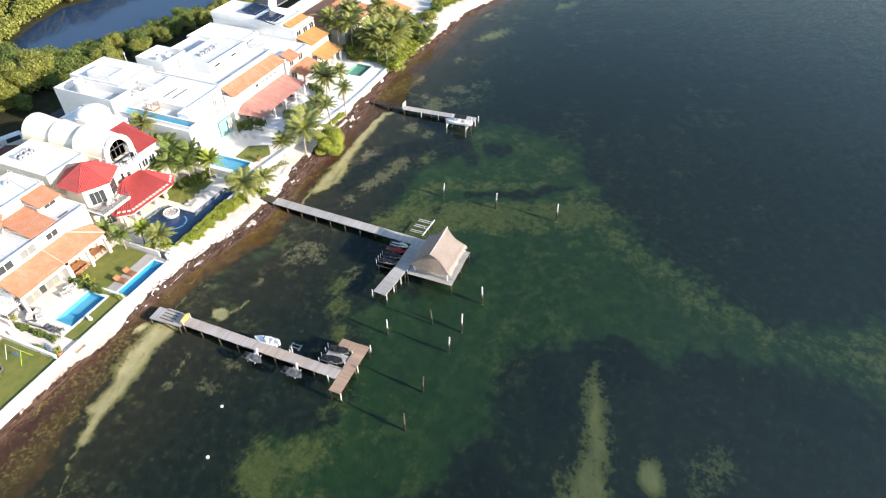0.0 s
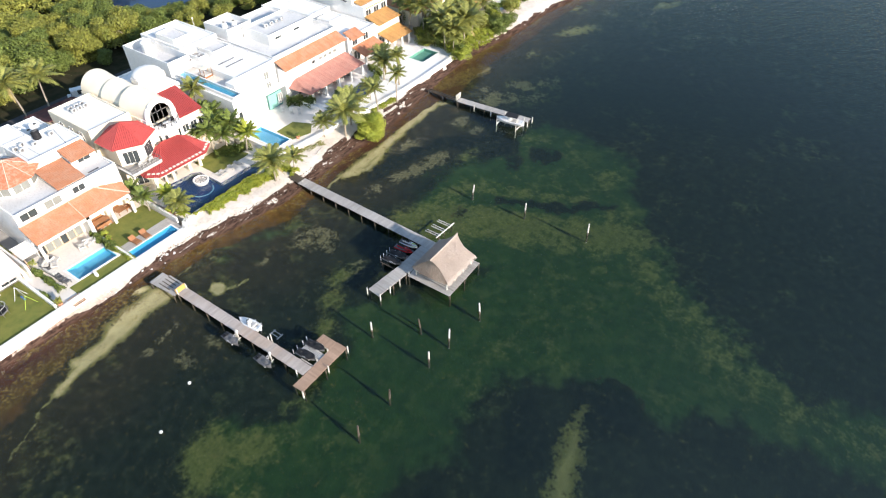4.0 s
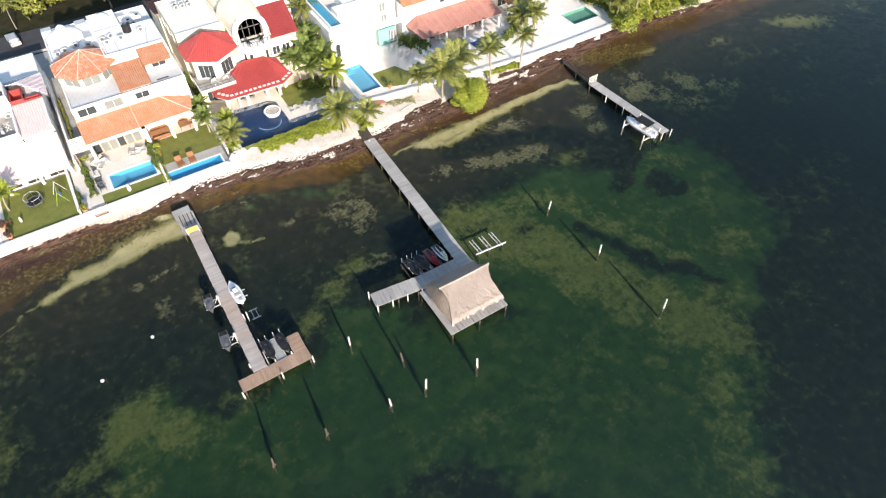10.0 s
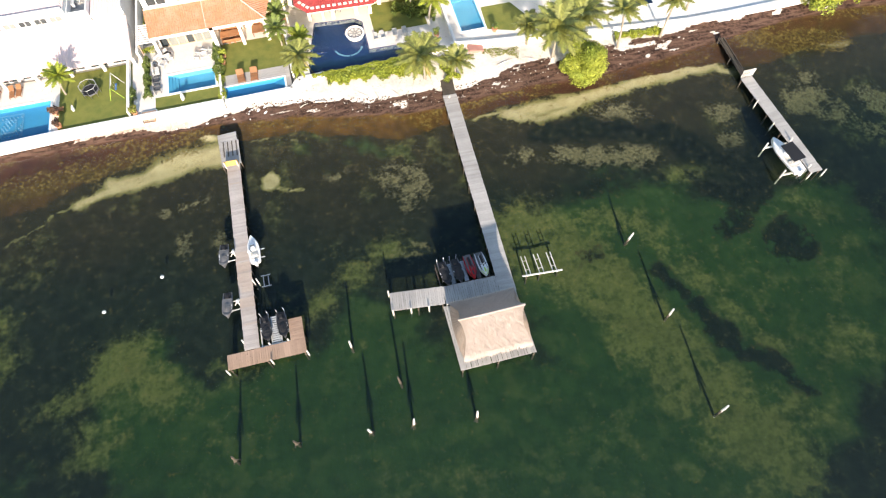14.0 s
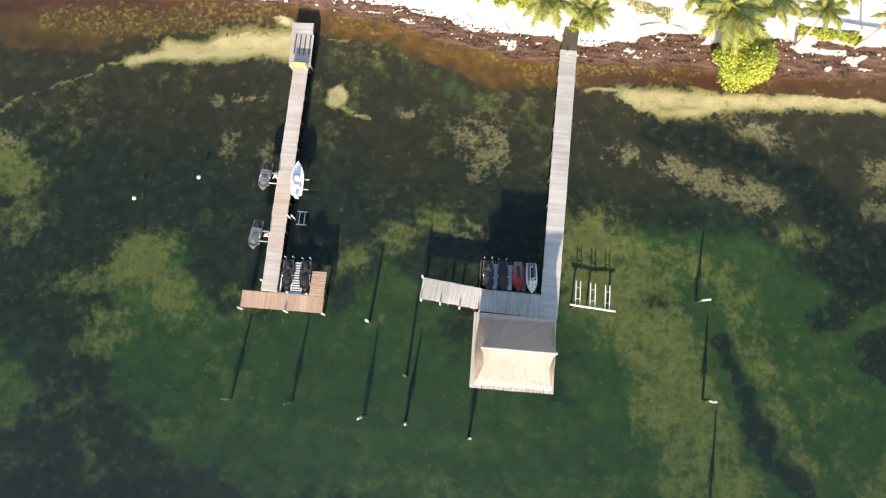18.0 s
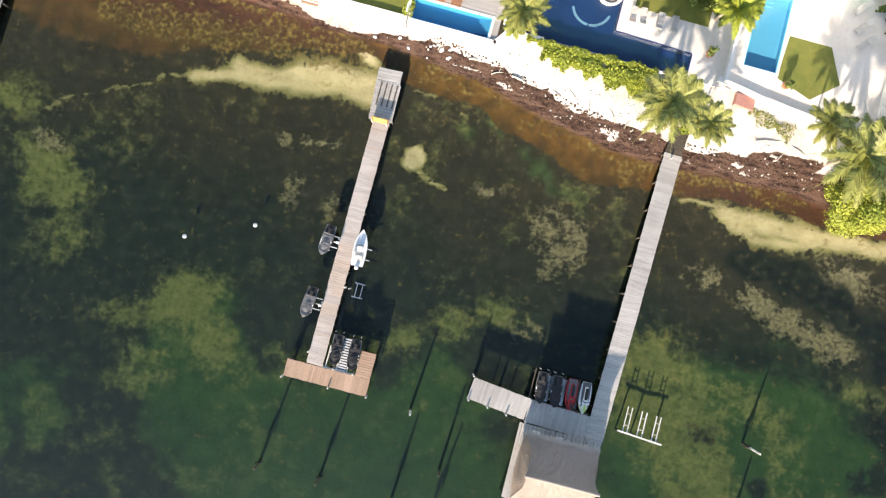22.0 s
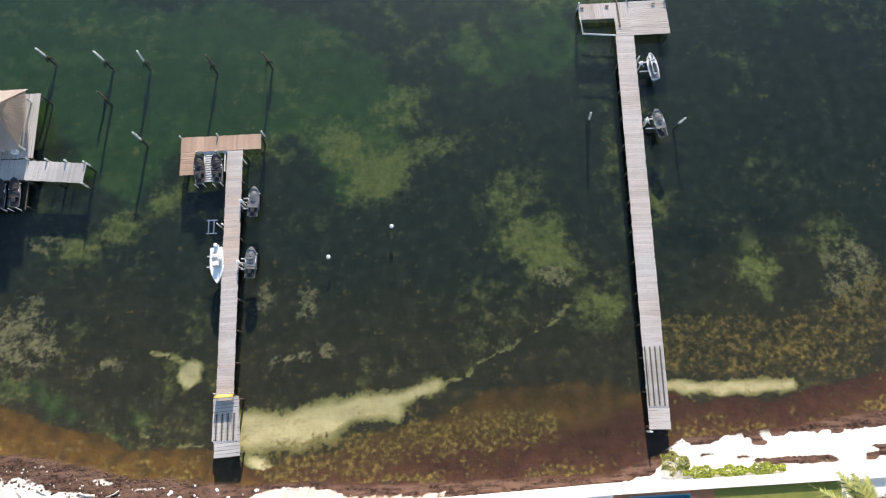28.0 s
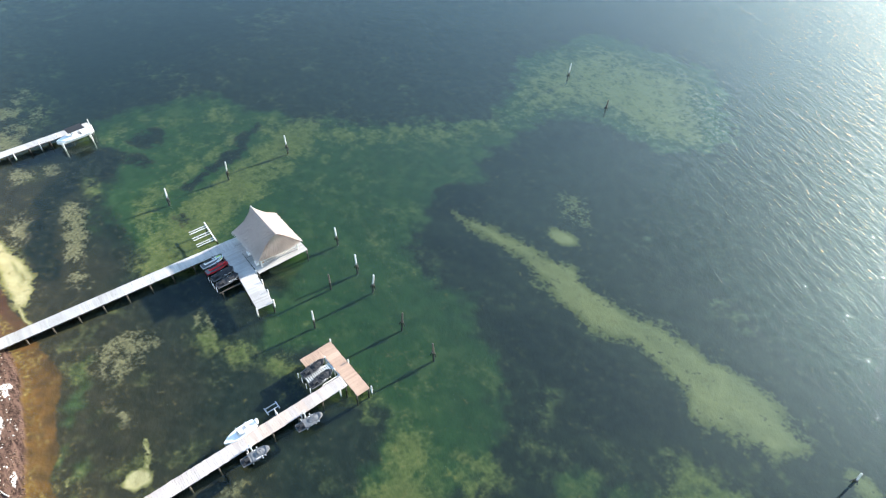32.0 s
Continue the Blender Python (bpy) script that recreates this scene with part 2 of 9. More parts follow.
def box(bm, x0, x1, y0, y1, z0, z1, m=None, bevel=0.0):
    n = len(bm.verts)
    vs = [bm.verts.new((x, y, z)) for z in (z0, z1) for y in (y0, y1) for x in (x0, x1)]
    fs = [bm.faces.new([vs[i] for i in q]) for q in ((0, 2, 3, 1), (4, 5, 7, 6), (0, 1, 5, 4), (2, 6, 7, 3), (0, 4, 6, 2), (1, 3, 7, 5))]
    if bevel:
        es = list({e for f in fs for e in f.edges})
        r = bmesh.ops.bevel(bm, geom=es, offset=bevel, segments=1, affect="EDGES")
        vs = list({v for f in r["faces"] for v in f.verts} | {v for v in vs if v.is_valid})
    if m is not None:
        bmesh.ops.transform(bm, matrix=m, verts=vs)
    return bm


def boxes(*specs):
    bm = B()
    for s in specs:
        box(bm, *s)
    return bm


def tube(bm, pts, radii, n=6, cap=True):
    """A tapered tube through pts."""
    rings = []
    for i, p in enumerate(pts):
        a, b = Vector(pts[max(i - 1, 0)]), Vector(pts[min(i + 1, len(pts) - 1)])
        d = (b - a).normalized()
        u = d.orthogonal().normalized()
        w = d.cross(u)
        r = radii[i] if isinstance(radii, (list, tuple)) else radii
        rings.append([bm.verts.new(Vector(p) + r * (math.cos(k * math.tau / n) * u + math.sin(k * math.tau / n) * w)) for k in range(n)])
    for r0, r1 in zip(rings, rings[1:]):
        for k in range(n):
            bm.faces.new((r0[k], r0[(k + 1) % n], r1[(k + 1) % n], r1[k]))
    if cap:
        bm.faces.new(rings[0][::-1])
        bm.faces.new(rings[-1])
    return bm


def prism(bm, pts, z0, z1):
    """Extrudes a plan outline from z0 to z1; z1 may be a function of (x, y)."""
    top = z1 if callable(z1) else (lambda x, y: z1)
    lo = [bm.verts.new((x, y, z0)) for x, y in pts]
    hi = [bm.verts.new((x, y, top(x, y))) for x, y in pts]
    bm.faces.new(lo[::-1])
    bm.faces.new(hi)
    for i in range(len(pts)):
        j = (i + 1) % len(pts)
        bm.faces.new((lo[i], lo[j], hi[j], hi[i]))
    bmesh.ops.recalc_face_normals(bm, faces=bm.faces[:])
    return bm


def tiled_slope(bm, a, b, c, d, pitch=0.3, h=0.07, thick=0.12, rows=None):
    """A roof slope with eave a-b and ridge d-c (d above a), and its rows of rounded tiles from eave to ridge, each a bmesh of its own in rows. The ridge may be shorter than the eave."""
    a, b, c, d = (Vector(p) for p in (a, b, c, d))
    nrm = (b - a).cross(d - a).normalized()
    if nrm.z < 0:
        nrm = -nrm
    base = [bm.verts.new(p) for p in (a, b, c, d)] + [bm.verts.new(p - nrm * thick) for p in (a, b, c, d)]
    for q in ((0, 1, 2, 3), (7, 6, 5, 4), (0, 4, 5, 1), (1, 5, 6, 2), (2, 6, 7, 3), (3, 7, 4, 0)):
        if len({base[i].co.to_tuple(4) for i in q}) > 2:
            bm.faces.new([base[i] for i in q])
    along = (b - a).normalized()
    up = (d - a) - along * (d - a).dot(along)
    rise = up.length
    up.normalize()
    L = (b - a).length
    sl, sr = (d - a).dot(along), L - (c - a).dot(along)
    n = max(2, int(L / pitch))
    for i in range(n if rows is not None else 0):
        u0 = (i + 0.5) * L / n
        top = rise
        if sl > 0.05 and u0 < sl:
            top = rise * u0 / sl
        if sr > 0.05 and L - u0 < sr:
            top = min(top, rise * (L - u0) / sr)
        w = L / n * 0.34
        seg = [(-w, 0.002), (-w * 0.5, h), (w * 0.5, h), (w, 0.002)]
        rb = B()
        r0 = [rb.verts.new(a + along * (u0 + s) + nrm * z - up * 0.06) for s, z in seg]
        r1 = [rb.verts.new(a + along * (u0 + s) + nrm * z + up * max(top - 0.03, 0.05)) for s, z in seg]
        for k in range(3):
            rb.faces.new((r0[k], r0[k + 1], r1[k + 1], r1[k]))
        rb.faces.new(r0[::-1])
        rb.faces.new(r1)
        rows.append(rb)
    return bm


def roof(parent, a, b, c, d, mat, pitch=0.3, h=0.07, name="roof_slope", joined=False):
    """A tiled slope with its rows of tiles as pieces; joined: as one piece, on roofs that stay far off."""
    rows = []
    ob = part(name, tiled_slope(B(), a, b, c, d, pitch, h, rows=rows), mat, parent)
    if joined:
        bm = B()
        for rb in rows:
            me = bpy.data.meshes.new("tiling")
            rb.to_mesh(me)
            rb.free()
            bm.from_mesh(me)
            bpy.data.meshes.remove(me)
        tagged(part("tiling", bm, mat, ob), kind="stuff")
    else:
        for rb in rows:
            part("roof_tile", rb, mat, ob)
    return ob


def pyramid_roof(parent, cx, cy, z, r, apex, sides, mat, turn=0.0, sy=1.0, name="roof_slope"):
    """A hipped roof over a regular polygon, one slope per side, with mortar ridges."""
    pts = [Vector((cx + r * math.cos(turn + k * math.tau / sides), cy + sy * r * math.sin(turn + k * math.tau / sides), z)) for k in range(sides)]
    top = Vector(apex)
    for k in range(sides):
        roof(parent, pts[k], pts[(k + 1) % sides], top, top, mat)
    for k in range(sides):
        part("ridge", tube(B(), [pts[k] + Vector((0, 0, 0.05)), top + Vector((0, 0, 0.05))], 0.07, 5), mat if mat == "roof_red" else "ridge", parent)


# ---- the ground: sea bed, beach and land in one sheet ----
SHORE = ((-3000, -60), (-200, -14), (-120, -2), (-92, 0.2), (-80, 1.7), (-71, 2.0), (-68.5, 3.5), (-64, 5.0), (-58, 5.0), (-48, 4.8), (-37, 4.3), (-27, 3.6), (-20, 2.7), (-13, 1.1), (-6, -0.3), (0, -0.7),
         (7, -0.2), (14, 0.0), (21, -0.6), (30, 0.0), (37, 0.8), (43, 1.8), (52, 3.0), (64, 3.0), (80, 0.6), (95, 0.5), (110, -2), (125, -7), (170, -18), (3000, -400))
SX, SY = np.array([p[0] for p in SHORE], float), np.array([p[1] for p in SHORE], float)
WALL = ((-110, 5.6), (-64, 6.0), (-50, 6.4), (-36, 6.5), (-19.2, 6.6), (-18.2, 8.2), (1, 8.4), (4, 10.2), (8, 9.6), (17, 7.6), (25, 6.5), (38, 5.3), (56, 5.4), (66, 6))
WALL_X, WALL_Y = np.array([p[0] for p in WALL], float), np.array([p[1] for p in WALL], float)


def fbm(x, y, scale, octaves=4, seed=0):
    """Smooth value noise on arrays, 0 to 1."""
    out, amp, tot = np.zeros_like(x), 1.0, 0.0
    for o in range(octaves):
        table = np.random.default_rng(seed * 31 + o).random((128, 128))
        u, v = x / scale * 2 ** o + 17.3 * o, y / scale * 2 ** o + 5.1 * o
        i, j = np.floor(u).astype(int), np.floor(v).astype(int)
        fu, fv = u - i, v - j
        fu, fv = fu * fu * (3 - 2 * fu), fv * fv * (3 - 2 * fv)
        g = lambda a, b: table[a % 128, b % 128]
        out += amp * ((g(i, j) * (1 - fu) + g(i + 1, j) * fu) * (1 - fv) + (g(i, j + 1) * (1 - fu) + g(i + 1, j + 1) * fu) * fv)
        tot += amp
        amp *= 0.5
    return out / tot


def shore_dist(x, y):
    """Metres landward of the waterline."""
    return y - np.interp(x, SX, SY) - 0.7 * (fbm(x, y * 0 + 3, 5.0, 3, 3) - 0.5)


def ground_height(x, y):
    s = shore_dist(x, y)
    sea = np.interp(-s, [0, 2, 6, 15, 40, 90, 300, 3000], [0, -0.25, -0.55, -0.95, -1.6, -2.1, -2.8, -30])
    sea = sea - 1.5 * np.clip((x + 0.55 * y - 22) / 22, 0, 1) * np.clip((-s - 8) / 20, 0, 1)
    beach = np.interp(s, [0, 1.5, 4, 8], [0, 0.35, 0.85, 1.15])
    z = np.where(s > 0, beach, sea) + np.where(s < -3, 0.25, 0.12) * (fbm(x, y, 2.2, 3, 5) - 0.5)
    near = np.interp(x, [20, 26, 40, 65, 90, 200], [140, 92, 83, 74, 68, 54])
    far = np.interp(x, [26, 45, 60, 75, 200], [104, 113, 117, 112, 96])
    land = np.interp(np.minimum(y - near, far - y), [-6, 0, 5], [0.8, 0.2, -1.5])
    land = np.where(y < 62, 1.2, land)
    lots = (x > -104) & (x < 60) & (y > np.interp(x, WALL_X, WALL_Y) + 0.2) & (y < 54)
    z = np.where(y > 9, land, z)
    return np.where(lots, -0.4, z)


def grid_axis(marks):
    out = []
    for a, b, step in marks:
        out.extend(np.arange(a, b, step))
    return np.array(out + [marks[-1][1]])


def sheet(name, xs, ys, zfun, material, attrs=None):
    X, Y = np.meshgrid(xs, ys)
    Z = zfun(X, Y)
    co = np.stack([X, Y, Z], -1).reshape(-1, 3)
    nx, ny = len(xs), len(ys)
    i = (np.arange(ny - 1)[:, None] * nx + np.arange(nx - 1)[None, :]).ravel()
    faces = np.stack([i, i + 1, i + nx + 1, i + nx], -1)
    me = bpy.data.meshes.new(name)
    me.vertices.add(len(co))
    me.vertices.foreach_set("co", co.ravel())
    me.loops.add(faces.size)
    me.loops.foreach_set("vertex_index", faces.ravel().astype(np.int32))
    me.polygons.add(len(faces))
    me.polygons.foreach_set("loop_start", np.arange(0, faces.size, 4, dtype=np.int32))
    me.polygons.foreach_set("use_smooth", np.ones(len(faces), bool))
    for key, fun in (attrs or {}).items():
        at = me.attributes.new(key, "FLOAT", "POINT")
        at.data.foreach_set("value", fun(X, Y).ravel().astype(np.float32))
    me.update(calc_edges=True)
    me.materials.append(material)
    return new(name, me)


def smooth(a, lo, hi):
    t = np.clip((a - lo) / (hi - lo), 0, 1)
    return t * t * (3 - 2 * t)


def streak(X, Y, pts, w):
    best = np.full_like(X, 1e9)
    for (x0, y0), (x1, y1) in zip(pts, pts[1:]):
        dx, dy = x1 - x0, y1 - y0
        t = np.clip(((X - x0) * dx + (Y - y0) * dy) / (dx * dx + dy * dy), 0, 1)
        best = np.minimum(best, np.hypot(X - x0 - t * dx, Y - y0 - t * dy))
    return np.clip(1.3 - best / w, 0, 1.3) / 0.65


def inside(X, Y, pts):
    """Metres inside an outline on the plan; negative outside it."""
    hit = np.zeros(X.shape, bool)
    for (x0, y0), (x1, y1) in zip(pts, pts[1:] + pts[:1]):
        if y0 != y1:
            hit ^= ((Y < y0) != (Y < y1)) & (X < (x1 - x0) * (Y - y0) / (y1 - y0) + x0)
    best = np.full_like(X, 1e9)
    for (x0, y0), (x1, y1) in zip(pts, pts[1:] + pts[:1]):
        dx, dy = x1 - x0, y1 - y0
        t = np.clip(((X - x0) * dx + (Y - y0) * dy) / (dx * dx + dy * dy), 0, 1)
        best = np.minimum(best, np.hypot(X - x0 - t * dx, Y - y0 - t * dy))
    return np.where(hit, best, -best)


BASIN = [(46, -23), (49, -31), (45, -40), (40, -47), (33, -49), (27, -53), (21, -59), (14, -66), (8, -74), (5, -84), (11, -97), (19, -108), (18, -128), (-8, -136), (-23, -124), (-28, -116), (-27, -108), (-21, -103), (-8, -101), (-2, -96),
         (-3, -84), (-4, -74), (-8, -68), (-9, -58), (-14, -51), (-22, -48), (-30, -48), (-38, -45), (-43, -40), (-47, -35), (-45, -27), (-38, -26), (-34, -30), (-24, -27), (-17, -23), (-9, -29), (-7, -34), (1, -35),
         (3, -24), (10, -20), (20, -16), (32, -22)]
STREAM = [(-13, -61), (-20, -63.4), (-26, -64), (-32, -66), (-39, -66), (-47, -67.7), (-53, -67.2), (-58, -69.2), (-63.5, -68.7), (-68, -66.4), (-66, -62.4), (-61, -61), (-57, -59.6), (-54.8, -60.4), (-49.6, -62.8),
          (-45, -62.2), (-41, -60), (-35, -59.8), (-30, -60.8), (-24, -60.8), (-16, -60.2)]
FAR_FLAT = [(3, -82), (10, -97), (17, -108), (16, -126), (-8, -133), (-22, -122), (-27, -115), (-26, -109), (-20, -104), (-7, -102), (0, -97), (0, -86)]
HEAD_FLAT = [(-60, -53.5), (-64, -56), (-70, -58.6), (-79, -59.2), (-84, -56.5), (-80, -51.6), (-74.5, -48.6), (-66, -48.8), (-62, -46.5)]


def warped(X, Y, far=8, near=3.5):
    return (X + far * (fbm(X, Y, 13, 3, 11) - 0.5) + near * (fbm(X, Y, 3.5, 3, 13) - 0.5), Y + far * (fbm(X, Y, 13, 3, 12) - 0.5) + near * (fbm(X, Y, 3.5, 3, 14) - 0.5))


def oval(X, Y, x, y, rx, ry, turn=0.0):
    """Metres inside an oval patch, negative outside it."""
    c, s = math.cos(radians(turn)), math.sin(radians(turn))
    u, v = ((X - x) * c + (Y - y) * s) / rx, (-(X - x) * s + (Y - y) * c) / ry
    return (1 - np.sqrt(u * u + v * v)) * min(rx, ry)


def ribbon(X, Y, pts, w):
    """Metres inside a strip that runs through pts, w to each side."""
    best = np.full_like(X, 1e9)
    for (x0, y0), (x1, y1) in zip(pts, pts[1:]):
        dx, dy = x1 - x0, y1 - y0
        t = np.clip(((X - x0) * dx + (Y - y0) * dy) / (dx * dx + dy * dy), 0, 1)
        best = np.minimum(best, np.hypot(X - x0 - t * dx, Y - y0 - t * dy))
    return w - best


def cover(d, soft, full=1.0):
    """0 outside, full inside, half at the edge, over soft metres."""
    return full * np.clip(0.5 + d / soft, 0, 1)


def most(*fields):
    out = fields[0]
    for f in fields[1:]:
        out = np.maximum(out, f)
    return out


def ovals(X, Y, rows, soft):
    return most(*[cover(oval(X, Y, x, y, rx, ry, turn), soft, k) for x, y, rx, ry, turn, k in rows])


def silt_cover(X, Y):
    """Smooth green silt on the floor of the open basin and round the pier heads."""
    wx, wy = warped(X, Y, 7, 3)
    v = cover(inside(wx, wy, BASIN), 7)
    v = most(v, cover(inside(wx, wy, HEAD_FLAT), 5), ovals(wx, wy, ((-88, -48, 5, 4, 0, 0.7), (-62, -44, 5, 6, 0, 0.7), (-56, -41, 4, 5, 0, 0.55), (-18, -1.5, 5, 2, -15, 0.5), (-12, -5, 6, 2.5, -10, 0.45), (30, -33, 9, 7, 0, 1.0)), 4))
    return v * (0.78 + 0.4 * fbm(X, Y, 9, 4, 51))


# lime-green algae mats in tatters: place, radii, turn, how closed they are
MATS_EAST = ((7, -22.5, 4.5, 2.5, -20, 0.95), (15, -22.5, 5, 2.2, -8, 0.8), (31, -18, 4.5, 2.5, -30, 0.7), (26, -17, 3, 2, 0, 0.6), (27, -48, 4, 3, -30, 0.7), (39, -27, 6, 3, -20, 0.55), (36, -43, 5, 4, 0, 0.5), (4, -101, 7, 8, 0, 0.6), (-14, -110, 13, 5, 0, 0.75))
MATS_MID = ((-43, -27, 4.2, 3.2, 10, 0.95), (-38.5, -30.5, 4, 3, -30, 0.75), (-31, -30, 4, 2.4, 0, 0.6), (-21, -24.5, 3.4, 1.8, 20, 0.8), (-16, -21, 3, 2.2, 30, 0.8), (-12, -19.3, 4, 1.8, 0, 0.72), (-46, -34, 4, 4, 0, 0.55), (-50, -29, 4, 3, 0, 0.55), (-51, -47.5, 4, 2, 0, 0.5), (-46, -48, 5, 3, 0, 0.55), (-37, -43, 4, 2, 0, 0.4), (-19, -3, 4, 1.2, -20, 0.4))
MATS_WEST = ((-59, -18, 4, 4, 20, 0.72), (-62, -15.5, 3, 2.6, 0, 0.75), (-57, -23, 3, 3.4, 0, 0.55), (-61.5, -51, 4, 5, 20, 0.8), (-66, -53, 5, 4.5, 0, 0.75), (-75, -55, 7, 3.5, 10, 0.62), (-69, -47.5, 3, 2, 0, 0.6), (-73, -22, 1.2, 2.6, 0, 0.8), (-68.6, -30, 1.0, 9, -2, 0.72), (-64.5, -9.8, 2.6, 1.8, 0, 0.95), (-82, -14.5, 1.6, 4.6, 10, 0.85), (-90, -16, 3, 3, 0, 0.6))


def mat_cover(X, Y):
    wx, wy = warped(X, Y, 3, 2.5)
    v = most(cover(ribbon(wx, wy, ((4, -21.5), (8, -25), (12, -31), (13.5, -37), (16.5, -42), (20, -47.5), (22.5, -52)), 4.6), 6, 0.95), cover(ribbon(wx, wy, ((17, -23), (21, -26), (23, -33), (25.5, -38), (28, -42)), 2.2), 4, 0.7),
             cover(ribbon(wx, wy, ((22.5, -52), (16, -59), (10, -67), (5, -75), (3, -83)), 4.5), 7, 0.55), ovals(wx, wy, MATS_EAST, 4), ovals(wx, wy, MATS_MID, 3.6), ovals(wx, wy, MATS_WEST, 3.6))
    v = np.maximum(v, 0.34 * smooth(fbm(X, Y, 6, 5, 22), 0.50, 0.68) * smooth(Y, -90, -78))
    return v


def wrack_cover(X, Y):
    """Dense dark seagrass that stands over the silt and the mats."""
    wx, wy = warped(X, Y, 2.5, 2.2)
    v = most(cover(ribbon(wx, wy, ((19.2, -30), (20.4, -34), (21.8, -37.5), (23.6, -41.2), (27.4, -44.4), (29, -47)), 1.15), 2.4, 0.88), cover(ribbon(wx, wy, ((12, -8), (17, -8.6), (22, -9.6), (27, -11.5), (30.5, -15)), 2.0), 3, 0.95),
             ovals(wx, wy, ((34, -20, 4.5, 5, 0, 1), (30, -20.5, 3, 2, 0, 0.9), (36, -30, 4, 3, 20, 0.75), (16, -17.5, 4.5, 1.6, 0, 0.7), (11, -26, 2.2, 1.8, 0, 0.55), (30, -26, 3, 1.5, 0, 0.8), (41, -17, 7, 3, 0, 0.8), (-10, -63, 5, 5, 0, 0.8), (-20, -56, 6, 3, 10, 0.85)), 3),
             ovals(wx, wy, ((-42, -53, 11, 4.5, 12, 0.95), (-49, -52, 5, 6, 0, 0.9), (-53, -56, 4, 4, 0, 0.85), (-9, -90, 4, 7, 0, 0.55), (-76, -17, 4, 2, 0, 0.8), (-84, -19, 3, 2, 0, 0.7), (-8, -80, 3, 5, -10, 0.5), (-75, -46, 3, 1.2, 20, 0.8)), 3))
    return v


# beige rubble and shell on the bed, in tatters
REEF = ((17, -12.8, 5, 1.6, -12, 0.98), (23, -12.6, 3, 2.4, 20, 0.9), (8, -11, 3, 1.3, 5, 0.85), (22, -6.6, 3.4, 1.4, -8, 0.95), (-8, -10.5, 4, 3.4, -20, 0.62), (35.4, -15, 2.6, 2.0, 0, 0.82), (36.6, -9.8, 2.4, 2.0, 0, 0.85), (48.6, -10.4, 3.4, 2.6, 10, 0.85), (52, -13.6, 3.4, 1.8, -20, 0.75), (59, -13.4, 4.2, 2.2, -30, 0.7), (56.5, -17.4, 3.6, 1.6, -30, 0.62), (51, -7.4, 2.4, 1.5, 0, 0.7), (65, -16.6, 4, 2, -30, 0.55))
REEF_WEST = ((-61, -14, 2, 1.6, 0, 0.7), (-35, -6.9, 1.6, 0.5, 10, 0.9), (-38.2, -8, 0.9, 0.5, 0, 0.9), (-15.8, -7.8, 1.6, 0.6, -10, 0.85), (-36, -13, 1.4, 2, 0, 0.6), (-32, -13, 1, 1.6, 0, 0.6), (-91, -13, 3, 4, 0, 0.6), (-9, -20, 3, 1.6, 0, 0.5), (-7, -13, 3, 3, 0, 0.45))


def reef_cover(X, Y):
    wx, wy = warped(X, Y, 2, 2)
    return most(ovals(wx, wy, REEF, 2.4), ovals(wx, wy, REEF_WEST, 1.6))


